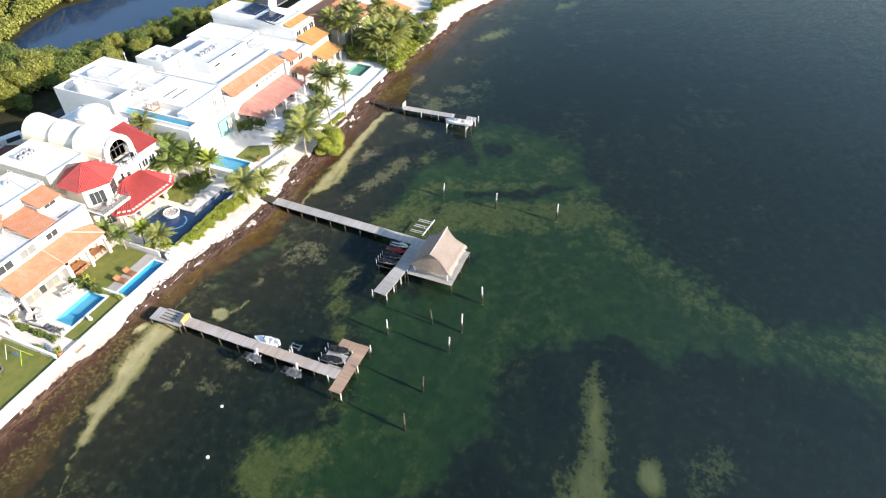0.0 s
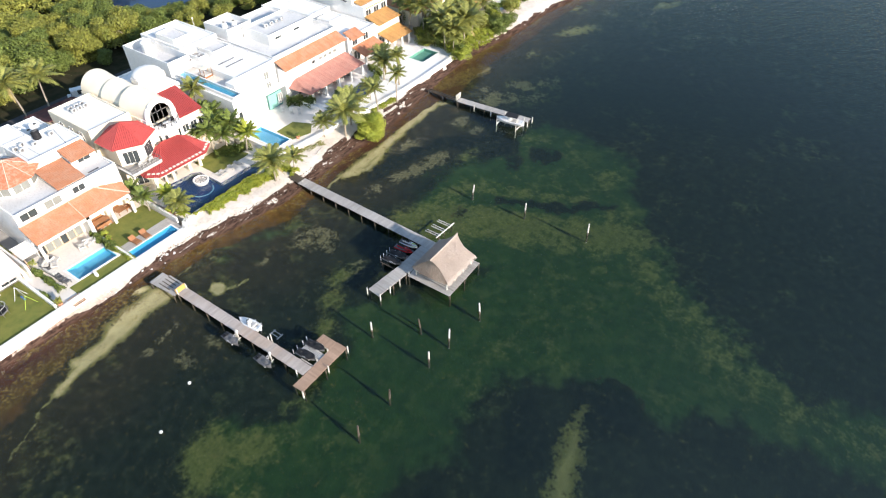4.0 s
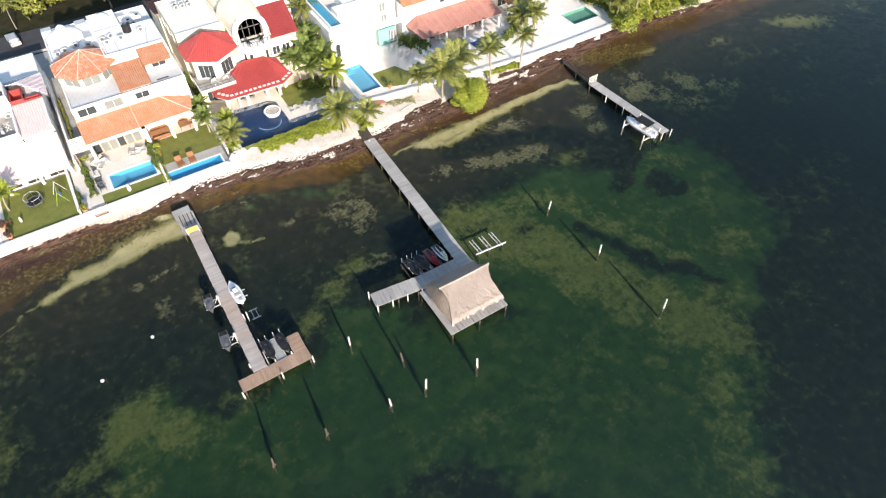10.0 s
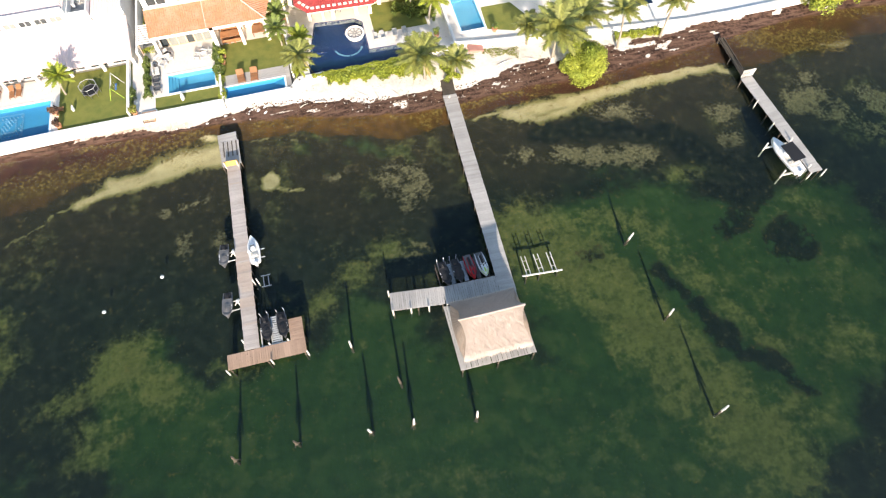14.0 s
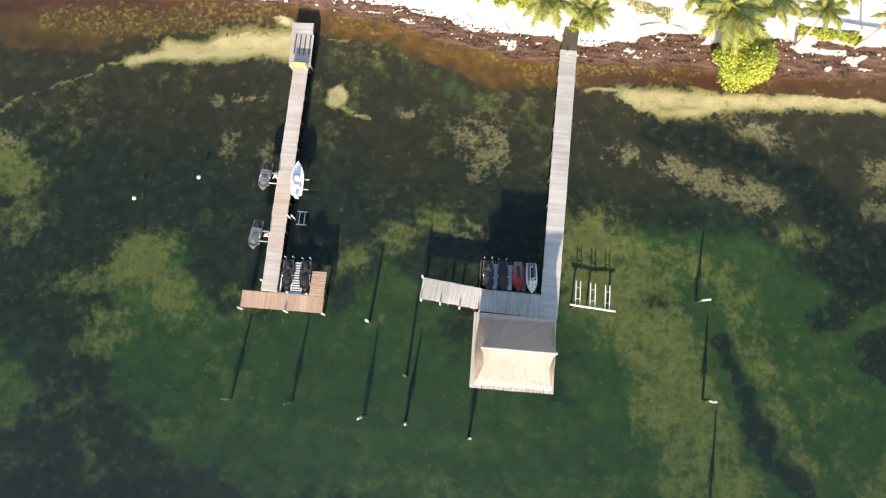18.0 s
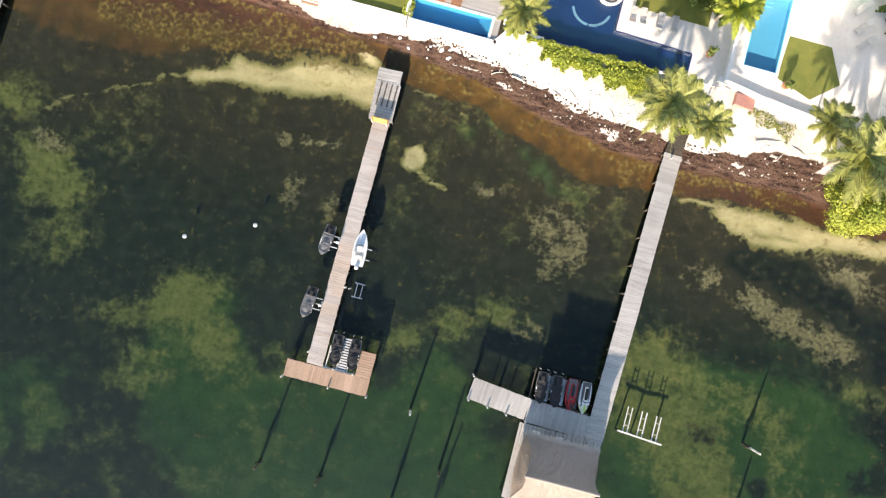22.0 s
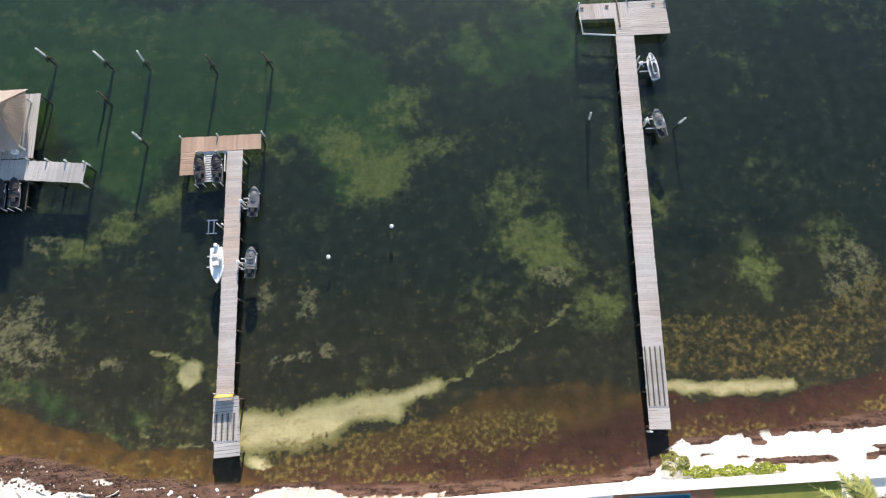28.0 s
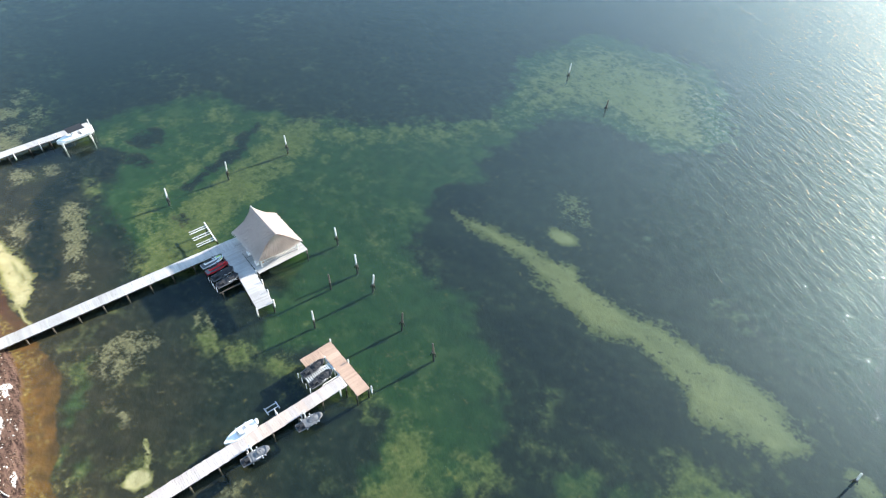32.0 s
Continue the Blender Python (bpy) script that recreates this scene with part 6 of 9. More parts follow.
part("parapet", boxes((-62 + 51, -47.3 + 51, 2.62, 2.86, 7.3, 7.75)), "white", h1)
for i in range(7):
    window(h1, "S", -60.6 + i * 2.0, 6.2, 1.5, 0.8, 22.6, 1, "glass" if i % 3 else "curtain")
slope(h1, (-58.8, 23.3, 7.4), (-47.2, 23.3, 7.4), (-51.6, 29.2, 8.9), (-58.8, 29.8, 8.9), "roof_pink", 0.34, h=0.05)
slope(h1, (-47.2, 23.3, 7.4), (-47.0, 29.0, 7.4), (-51.6, 29.3, 8.9), (-51.6, 29.2, 8.9), "roof_pink", 0.36, h=0.16)
ridge(h1, (-47.2, 23.3, 7.46), (-51.6, 29.2, 8.96), "roof_pink", 0.09)
ridge(h1, (-51.6, 29.2, 8.96), (-58.8, 29.8, 8.96), "white", 0.1)
block(h1, -58.7, -51.8, 29.9, 30.6, 6.9, 8.9, "white", 0)
slope(h1, (-44.3, 22.3, 5.9), (-40.0, 22.3, 5.9), (-40.0, 29.9, 6.8), (-44.3, 29.9, 6.8), "roof_pink", 0.34, h=0.06)
block(h1, -44.2, -40.2, 22.6, 29.8, 1.2, 5.8, "white", 0)
for bx in ((-44.4 + 51, -44.25 + 51, 2.2, 10.0, 6.2, 7.0), (-40.05 + 51, -39.85 + 51, 2.2, 10.0, 5.6, 6.85)):
    part("verge", box(B(), *bx), "white", h1)
# red painted court and the tank pen
block(h1, -44.2, -40.0, 30.0, 37.4, 1.2, 6.1, "white", 0)
block(h1, -44.2, -42.3, 30.02, 33.4, 6.1, 7.4, "red_paint", 1.0, "red_paint")
block(h1, -42.28, -40.0, 30.02, 31.0, 6.1, 7.0, "red_paint", 0.6, "red_paint")
block(h1, -47.75, -44.25, 30.02, 34.2, 1.2, 8.7, "white", 1.5, "red_dark")
slope(h1, (-39.2, 31.2, 6.2), (-39.2, 38.0, 6.2), (-42.6, 33.8, 8.0), (-42.4, 33.5, 8.0), "purple_tile", 0.42, h=0.15)
slope(h1, (-39.2, 38.0, 6.2), (-48.4, 38.0, 6.2), (-46.0, 34.4, 8.0), (-42.6, 33.8, 8.0), "purple_tile", 0.42, h=0.15)
ridge(h1, (-39.2, 38.0, 6.3), (-42.6, 33.8, 8.1), "white", 0.1)
block(h1, -47.7, -39.4, 37.6, 46.0, 1.2, 5.8, "white", 0.4)
# white drum roofs and the sunk service court behind
block(h1, -52.4, -47.85, 30.7, 38.6, 6.9, 8.0, "white", 0.15)
dome(h1, -50.1, 34.4, 8.0, 2.1)
block(h1, -55.6, -52.5, 30.7, 33.4, 6.9, 8.3, "red_paint", 0.35, "red_paint")
block(h1, -63.2, -55.7, 30.7, 40.0, 6.9, 8.0, "white", 0.9, "red_dark")
block(h1, -55.6, -52.5, 33.5, 42.0, 6.9, 7.9, "white", 0.8, "red_dark")
part("drum", tube(B(), [(-60.2 + 51, 27.4 - 20, 7.3), (-60.2 + 51, 27.4 - 20, 8.6)], 1.75, 24), "white", h1, smooth=True)
dome(h1, -60.2, 27.4, 8.6, 1.75, sq=0.6)
slope(h1, (-63.3, 25.2, 7.4), (-62.0, 25.2, 7.4), (-62.0, 29.6, 8.4), (-63.3, 29.6, 8.4), "roof_pink", 0.36, h=0.15)
for x, y, z in ((-45.7, 31.6, 7.24), (-45.6, 33.1, 7.24), (-58.6, 32.2, 7.14), (-58.2, 34.0, 7.14), (-61.4, 32.4, 7.14), (-53.6, 36.4, 7.14)):
    roof_tank(x, y, z)
for x, y, t in ((-57.0, 36.4, 30), (-60.2, 35.4, 0), (-54.3, 38.2, 90), (-61.8, 37.2, 45), (-46.4, 25.2, 90), (-45.2, 28.9, 0)):
    ac_unit(x, y, 5.74 if x > -48 else 7.14, t)
rail = thing("clothes_rack", (-45.6, 26.0, 5.735), "white folding clothes rack on the sunk roof terrace", "clothes rack")
for y in (-0.5, 0.5):
    part("leg", tube(B(), [(-0.35, y, 0), (0.35, y, 0.85)], 0.025, 5), "white", rail)
    part("leg", tube(B(), [(0.35, y, 0), (-0.35, y, 0.85)], 0.025, 5), "white", rail)
for i in range(6):
    part("rod", tube(B(), [(-0.35 + i * 0.14, -0.55, 0.86), (-0.35 + i * 0.14, 0.55, 0.86)], 0.018, 5), "white", rail)
part("side_wall", boxes((-39.4 + 51, -39.1 + 51, -3.0, 24.0, 1.2, 3.2)), "white", h1)

def slide(known, dy):
    """Moves whatever was built since known was noted, with its parts, towards the sea or away."""
    for ob in bpy.data.objects:
        if ob.parent is None and ob.name not in known:
            ob.location.y += dy


# villa with the orange roofs
known = {o.name for o in bpy.data.objects}
h2 = thing("house", (-28, 24, 0), "white two-storey villa with orange clay-tile roofs", "house")
slope(h2, (-36.7, 18.7, 5.5), (-21.1, 18.7, 5.5), (-24.6, 22.4, 7.1), (-36.7, 22.4, 7.1), "roof_orange", 0.3, h=0.05)
slope(h2, (-21.1, 18.7, 5.5), (-19.7, 24.2, 5.5), (-19.9, 24.2, 5.55), (-24.6, 22.4, 7.1), "roof_orange", 0.34, h=0.1)
slope(h2, (-19.9, 24.2, 5.5), (-19.8, 24.2, 5.5), (-24.6, 22.5, 7.1), (-24.6, 22.5, 7.1), "roof_orange", 0.34, h=0.05)
ridge(h2, (-21.1, 18.7, 5.55), (-24.6, 22.4, 7.15))
ridge(h2, (-36.7, 22.35, 7.14), (-24.6, 22.35, 7.14))
ridge(h2, (-29.0, 18.7, 5.56), (-29.0, 22.3, 7.12), "ridge", 0.06)
block(h2, -36.5, -28.9, 21.4, 22.4, 1.2, 5.3, "white", 0)
block(h2, -28.85, -28.3, 19.0, 22.4, 1.2, 5.3, "white", 0)
part("porch_wall", box(B(), 0.4, 8.0, -1.7, -1.6, 1.2, 5.6), "cream", h2)
part("frieze", boxes((-36.5 + 28, -21.3 + 28, -5.0, -4.75, 4.75, 5.42)), "white", h2)
for x in (-36.4, -24.9, -21.4):
    column(h2, x, 19.15, 1.4, 4.8, 0.2)
for i in range(6):
    u = -35.75 + i * 1.18
    dr = part("patio_door", boxes(*[(u + 28 + a, u + 28 + b, -2.72, -2.6, c, d) for a, b, c, d in ((-0.56, -0.46, 1.45, 4.1), (0.46, 0.56, 1.45, 4.1), (-0.46, 0.46, 4.0, 4.1), (-0.46, 0.46, 1.45, 1.55))]), "sand_frame", h2, "beige-framed glass patio door")
    part("pane", box(B(), u + 28 - 0.46, u + 28 + 0.46, -2.66, -2.62, 1.55, 4.0), "curtain" if i % 3 else "glass", dr)
block(h2, -36.5, -19.9, 22.4, 30.0, 1.2, 9.2, "white", 0.35, "roof_deck")
block(h2, -36.5, -19.9, 30.0, 46.0, 1.2, 9.9, "white", 0.4)
for x, w, hh in ((-34.6, 2.4, 1.2), (-30.8, 2.5, 1.3), (-26.6, 1.9, 1.0)):
    window(h2, "S", x, 8.2, w, hh, 22.4, 1, "curtain" if x == -30.8 else "glass")
# corner tower with an eight-sided roof
TX, TY = -32.3, 30.9
tw = [(TX + 3.9 * math.cos(a), TY + 3.9 * math.sin(a)) for a in np.linspace(0, math.tau, 9)[:-1] + radians(24)]
part("tower", prism(B(), [(x + 28, y - 24) for x, y in tw], 8.8, 11.0), "white", h2)
pyramid_roof(h2, TX + 28, TY - 24, 10.95, 4.75, (-4.0, 6.2, 13.4), 8, "roof_worn", radians(24))
for a in (-133.5, -88.5, -43.5):
    c, s = math.cos(radians(a)), math.sin(radians(a))
    w = part("window", box(B(), -1.3, 1.3, -0.05, 0.06, -0.85, 0.85), "white", h2)
    w.matrix_basis = Matrix.Translation((TX + 28 + 3.64 * c, TY - 24 + 3.64 * s, 9.95)) @ Matrix.Rotation(radians(a + 90), 4, "Z")
    part("pane", boxes((-1.2, -0.03, -0.07, -0.052, -0.76, 0.76), (0.03, 1.2, -0.07, -0.052, -0.76, 0.76)), "curtain", w, "pale curtained pane")
slope(h2, (-29.3, 22.9, 9.3), (-24.7, 22.9, 9.3), (-24.7, 28.8, 10.4), (-29.3, 28.8, 10.4), "roof_orange", 0.3, h=0.05)
block(h2, -29.0, -24.9, 23.2, 28.8, 8.9, 9.2, "white", 0)
block(h2, -29.2, -24.8, 28.85, 29.3, 8.9, 10.5, "white", 0)
slope(h2, (-24.7, 25.8, 10.6), (-20.5, 25.8, 10.6), (-20.5, 29.2, 11.6), (-24.7, 29.2, 11.6), "roof_orange", 0.3, h=0.05)
block(h2, -24.5, -20.3, 26.6, 29.3, 8.9, 10.55, "white", 0)
window(h2, "S", -22.4, 9.9, 2.0, 0.9, 26.6, 1)
part("roof_slot", box(B(), 4.2, 6.0, -0.4, -0.1, 8.86, 8.95), "dark_grey", h2)
block(h2, -29.2, -20.2, 29.3, 36.6, 9.2, 11.9, "white", 0.35)
block(h2, -29.2, -25.0, 37.0, 43.0, 9.6, 11.9, "white", 0.25)
dome(h2, -27.0, 40.6, 11.7, 1.15, sq=1.0)
dome(h2, -33.4, 42.4, 9.6, 2.9, sq=0.5)
dome(h2, -33.4, 42.4, 10.9, 0.85, sq=1.2)
part("chimney", tube(B(), [(5.6, 17.6, 9.5), (5.6, 17.6, 11.0)], 0.35, 10), "white", h2)
for x, y, t in ((-35.4, 37.6, 20), (-34.2, 38.2, 0), (-32.4, 38.8, 10), (-30.2, 36.6, 70), (-30.6, 37.8, 0), (-28.4, 34.4, 0), (-27.2, 34.8, 40), (-28.0, 33.2, 15), (-25.8, 33.4, 5), (-22.6, 34.2, 15)):
    ac_unit(x, y, 11.55 if (-29.2 < x < -20 and 29.3 < y < 36.6) else 9.55, t)
for x, y in ((-23.4, 40.5), (-21.8, 41.5)):
    roof_tank(x, y, 9.5)
dish = thing("satellite_dish", (-23.4, 38.6, 9.5), "dark round satellite dish on the roof", "satellite dish")
bm = B()
bmesh.ops.create_uvsphere(bm, u_segments=16, v_segments=8, radius=0.8)
for v in bm.verts:
    v.co = Vector((v.co.x, v.co.y * 0.25 - v.co.z * 0.3, v.co.z + 1.3))
part("reflector", bm, "dark_grey", dish, smooth=True)
part("mast", tube(B(), [(0, 0.1, 0), (0, 0.1, 1.2)], 0.05, 6), "metal", dish)
for x, y, w, d, hh in ((-35.6, 45.0, 1.4, 1.2, 0.9), (-30.4, 44.6, 1.6, 1.4, 0.9), (-30.2, 40.2, 1.0, 1.8, 0.7), (-21.0, 38.4, 0.9, 1.6, 1.0), (-24.2, 43.6, 1.2, 1.0, 0.8)):
    hb = thing("roof_hatch", (x, y, 9.53), "white rendered box on the flat roof", "roof hatch", "roof hatches")
    part("curb", box(B(), -w / 2, w / 2, -d / 2, d / 2, 0, hh), "white", hb)
    part("lid", box(B(), -w / 2 - 0.06, w / 2 + 0.06, -d / 2 - 0.06, d / 2 + 0.06, hh, hh + 0.08, bevel=0.02), "alu", hb)
dt = thing("water_tank", (-24.4, 35.2, 11.58), "black rooftop water tank", "tank", "rooftop tanks")
part("body", tube(B(), [(0, 0, 0), (0, 0, 1.0), (0, 0, 1.25), (0, 0, 1.35)], [0.65, 0.65, 0.4, 0.25], 14), "black", dt)
part("lid", tube(B(), [(0, 0, 1.353), (0, 0, 1.42)], 0.26, 10), "dark_grey", dt)
for a, b in (((-28.6, 30.2), (-28.6, 35.6)), ((-26.9, 30.2), (-26.9, 33.6)), ((-22.6, 30.0), (-21.5, 35.6))):
    pp = thing("roof_pipe", (*a, 11.58), "grey pipe running over the flat roof", "pipe", "roof pipes")
    part("pipe", tube(B(), [(0, 0, 0.08), (b[0] - a[0], b[1] - a[1], 0.08)], 0.05, 6), "alu", pp)
    part("bracket", box(B(), -0.08, 0.08, -0.05, 0.05, 0, 0.1), "metal", pp)
slide(known, -2.25)
# pergola in the side yard
pg = thing("pergola", (-37.6, 19.5, G - 0.1), "small timber pergola over the side passage", "pergola")
for x in (-1.2, 1.2):
    part("beam", box(B(), x - 0.06, x + 0.06, -1.9, 1.9, 2.3, 2.45), "plank_warm", pg)
for y in (-1.8, 1.8):
    for x in (-1.2, 1.2):
        part("post", box(B(), x - 0.06, x + 0.06, y - 0.06, y + 0.06, 0, 2.3), "plank_warm", pg)
for i in range(9):
    part("slat", box(B(), -1.4, 1.4, -1.85 + i * 0.45, -1.68 + i * 0.45, 2.453, 2.56), "white", pg)

# villa with the red roofs
known = {o.name for o in bpy.data.objects}
h3 = thing("house", (-9, 28, 0), "cream villa with red hip roofs and a barrel vault", "house")
PV = [(-16.9, 20.6), (-15.3, 18.6), (-6.1, 18.2), (-3.8, 19.9), (-4.1, 25.6), (-16.6, 25.6)]
tops = [Vector(p) - h3.location for p in ((-10.3, 24.4, 6.95), (-6.7, 24.2, 6.75))]
pv = [Vector((x, y, 4.95)) - h3.location for x, y in PV]
for k, c, d in ((0, 0, 0), (1, 1, 0), (2, 1, 1), (3, 1, 1), (5, 0, 0)):
    roof(h3, pv[k], pv[(k + 1) % 6], tops[c], tops[d], "roof_red")
for k, c in ((0, 0), (1, 0), (2, 1), (3, 1)):
    part("ridge", tube(B(), [pv[k] + Vector((0, 0, 0.06)), tops[c] + Vector((0, 0, 0.06))], 0.1, 6), "roof_red", h3)
part("ridge", tube(B(), [tops[0] + Vector((0, 0, 0.06)), tops[1] + Vector((0, 0, 0.06))], 0.1, 6), "roof_red", h3)
for k in (0, 1, 2, 3):
    a, b = pv[k], pv[(k + 1) % 6]
    n = int((b - a).length / 0.78)
    d = (b - a).normalized()
    for i in range(n):
        q = a.lerp(b, (i + 0.5) / n).lerp(tops[k > 1], 0.085)
        part("eave_tile", box(B(), -0.24, 0.24, -0.2, 0.2, 0.06, 0.17, Matrix.Translation(q) @ Matrix.Rotation(math.atan2(d.y, d.x), 4, "Z")), "paving", h3, "pale square eave tile")
part("eave_band", prism(B(), [(x + 9, y - 28) for x, y in ((-16.6, 20.7), (-15.1, 18.9), (-6.2, 18.5), (-4.1, 20.0), (-4.4, 25.2), (-16.2, 25.2))], 4.5, 4.85), "cream", h3)
for x, y in ((-15.2, 21.2), (-11.8, 21.0), (-8.4, 21.0), (-6.4, 20.6), (-4.8, 22.2)):
    column(h3, x, y, 1.4, 4.5, 0.24, "cream")
block(h3, -17.6, 0.8, 25.7, 46.0, 1.2, 7.6, "cream", 0)
HX, HY = -5.6, -1.4
hexa = [(HX + 3.8 * math.cos(a), HY + 3.8 * math.sin(a)) for a in np.linspace(0, math.tau, 7)[:-1] + radians(30)]
part("tower", prism(B(), hexa, 1.2, 10.0), "cream", h3)
pyramid_roof(h3, HX, HY, 9.9, 4.8, (HX, HY, 12.5), 6, "roof_red", radians(30))
bal = part("balcony", box(B(), -9.6, -3.9, -7.2, -2.6, 5.85, 6.2), "concrete", h3)
part("balustrade", boxes((-9.6, -3.9, -7.2, -7.12, 7.0, 7.08), (-9.6, -9.52, -7.12, -2.6, 7.0, 7.08), (-3.98, -3.9, -7.12, -2.6, 7.0, 7.08), *[(-9.58 + i * 0.95, -9.52 + i * 0.95, -7.19, -7.13, 6.2, 7.0) for i in range(7)]), "dark_grey", bal)
part("balcony_edge", boxes((-9.62, -3.88, -7.24, -7.0, 6.203, 6.35), (-9.62, -9.4, -7.0, -2.6, 6.203, 6.35)), "white", bal)
for x in (-9.4, -4.3):
    part("column", box(B(), x - 0.1, x + 0.2, -7.1, -6.8, 1.2, 5.85), "cream", h3)
for a in (240, 300):
    c, s = math.cos(radians(a)), math.sin(radians(a))
    for z, hh in ((7.6, 2.4), (3.0, 2.0)):
        w = part("window", box(B(), -1.25, 1.25, -0.05, 0.06, -hh / 2, hh / 2), "white", h3)
        w.matrix_basis = Matrix.Translation((HX + 3.3 * c, HY + 3.3 * s, z)) @ Matrix.Rotation(radians(a + 90), 4, "Z")
        part("pane", boxes(*[(-1.15 + i * 0.78, -0.42 + i * 0.78, -0.07, -0.052, -hh / 2 + 0.1, hh / 2 - 0.1) for i in range(3)]), "glass", w, "dark glass pane")
# curved bay below the arched balcony
part("bay", prism(B(), [(1.8 + 2.65 * math.cos(a), -0.9 + 2.6 * math.sin(a)) for a in np.linspace(math.pi, math.tau, 14)], 1.2, 8.5), "cream", h3)
for a in (215, 240, 300, 325):
    c, s = math.cos(radians(a)), math.sin(radians(a))
    w = part("window", box(B(), -0.34, 0.34, -0.05, 0.08, -0.95, 0.95), "white", h3)
    w.matrix_basis = Matrix.Translation((1.8 + 2.62 * c, -0.9 + 2.57 * s, 6.6)) @ Matrix.Rotation(radians(a + 90), 4, "Z")
    part("pane", box(B(), -0.27, 0.27, -0.07, -0.052, -0.88, 0.88), "glass", w, "dark glass pane")
block(h3, -18.2, -10.4, 31.0, 43.2, 1.2, 11.0, "cream", 0.4, "white")
for y in (34.0, 37.0, 40.0):
    window(h3, "W", y, 9.0, 1.0, 1.6, -18.2, 1)
for i in range(6):
    ac_unit(-15.6 + (i % 3) * 1.1, 39.5 + (i // 3) * 1.1, 10.65, 15)
for y0, y1, r, z in ((26.7, 33.6, 3.25, 10.4), (33.6, 39.4, 3.0, 10.4), (39.4, 45.6, 3.1, 10.4)):
    bm = B()
    rows = []
    for k in range(9):
        t = k / 8
        rk = r * (0.86 + 0.16 * t)
        ring = []
        for rad in (rk, rk - 0.35):
            arc = [(-rad, -1.2)] + [(-rad * math.cos(a), rad * math.sin(a)) for a in np.linspace(0, math.pi, 29)] + [(rad, -1.2)]
            ring.append([bm.verts.new((1.8 + u, y0 + (y1 - y0) * t - 28, z + v)) for u, v in arc])
        rows.append(ring)
    for r0, r1 in zip(rows, rows[1:]):
        for k in range(30):
            bm.faces.new((r0[0][k], r0[0][k + 1], r1[0][k + 1], r1[0][k]))
            bm.faces.new((r0[1][k + 1], r0[1][k], r1[1][k], r1[1][k + 1]))
    for ring in (rows[0], rows[-1]):
        for k in range(30):
            bm.faces.new((ring[0][k], ring[1][k], ring[1][k + 1], ring[0][k + 1]))
    bmesh.ops.recalc_face_normals(bm, faces=bm.faces[:])
    part("barrel_vault", bm, "cream", h3)
    if y0 > 30:
        part("vault_rib", tube(B(), [(1.8 - (r * 0.86 + 0.06) * math.cos(a), y0 - 28, z + (r * 0.86 + 0.06) * math.sin(a)) for a in np.linspace(0.1, math.pi - 0.1, 17)], 0.13, 6), "roof_deck", h3)
bm = B()
bm.faces.new([bm.verts.new((1.8 + 2.75 * math.cos(a), 17.3, 10.4 + 2.75 * math.sin(a))) for a in np.linspace(0, math.pi, 17)])
bmesh.ops.solidify(bm, geom=bm.faces[:], thickness=0.2)
part("vault_wall", bm, "cream", h3)
block(h3, -10.4, -4.0, 28.0, 46.0, 7.6, 10.4, "cream", 0)
part("vault_sill", box(B(), -1.4, 5.0, -1.2, 0.0, 7.6, 8.8), "cream", h3)
for k in (-1, 1):
    part("vault_jamb", box(B(), 1.8 + k * 2.55 - 0.5, 1.8 + k * 2.55 + 0.5, -1.25, 0.0, 8.8, 10.4), "white", h3)
part("arch_surround", tube(B(), [(1.8 - 2.5 * math.cos(a), -1.1, 10.4 + 2.5 * math.sin(a)) for a in np.linspace(0, math.pi, 19)], 0.5, 8), "white", h3, "thick white rendered arch", smooth=True)
bm = B()
bm.faces.new([bm.verts.new((1.8 + u, 0.0, v)) for u, v in [(-2.1, 8.8), (2.1, 8.8)] + [(2.3 * math.cos(a), 10.4 + 2.3 * math.sin(a)) for a in np.linspace(0, math.pi, 17)]])
bmesh.ops.solidify(bm, geom=bm.faces[:], thickness=0.06)
arch = part("arched_window", bm, "glass", h3, "dark arched window")
for x in (-1.0, 0, 1.0):
    part("mullion", box(B(), 1.8 + x - 0.05, 1.8 + x + 0.05, -0.2, -0.09, 8.8, 12.5 - 0.35 * abs(x)), "dark_grey", arch)
part("transom", box(B(), 1.8 - 2.05, 1.8 + 2.05, -0.2, -0.1, 10.5, 10.62), "dark_grey", arch)
bm = prism(B(), [(1.8 + 3.0 * math.cos(a), -0.8 + 3.0 * math.sin(a)) for a in np.linspace(math.pi, math.tau, 12)], 8.5, 8.8)
part("balcony", bm, "white", h3)
part("railing", tube(B(), [(1.8 + 2.92 * math.cos(a), -0.8 + 2.92 * math.sin(a), 9.7) for a in np.linspace(math.pi, math.tau, 16)], 0.05, 6), "dark_grey", h3)
for a in np.linspace(math.pi, math.tau, 9):
    part("baluster", box(B(), 1.8 + 2.92 * math.cos(a) - 0.04, 1.8 + 2.92 * math.cos(a) + 0.04, -0.84 + 2.92 * math.sin(a), -0.76 + 2.92 * math.sin(a), 8.8, 9.68), "dark_grey", h3)
slope(h3, (-5.2, 26.0, 8.5), (0.5, 25.9, 8.5), (1.6, 34.4, 10.0), (-4.2, 34.4, 10.0), "roof_red", 0.3)
block(h3, -4.9, 0.3, 26.3, 34.3, 7.6, 8.4, "cream", 0)
block(h3, -4.0, 2.6, 34.4, 46.0, 1.2, 10.2, "white", 0.3)
oct8 = [(8.2 + 3.1 * math.cos(a), 10.6 + 3.1 * math.sin(a)) for a in np.linspace(0, math.tau, 9)[:-1] + math.tau / 16]
part("drum", prism(B(), oct8, 9.9, 12.0), "white", h3)
dome(h3, -0.8, 38.6, 12.0, 2.8, sq=0.5)
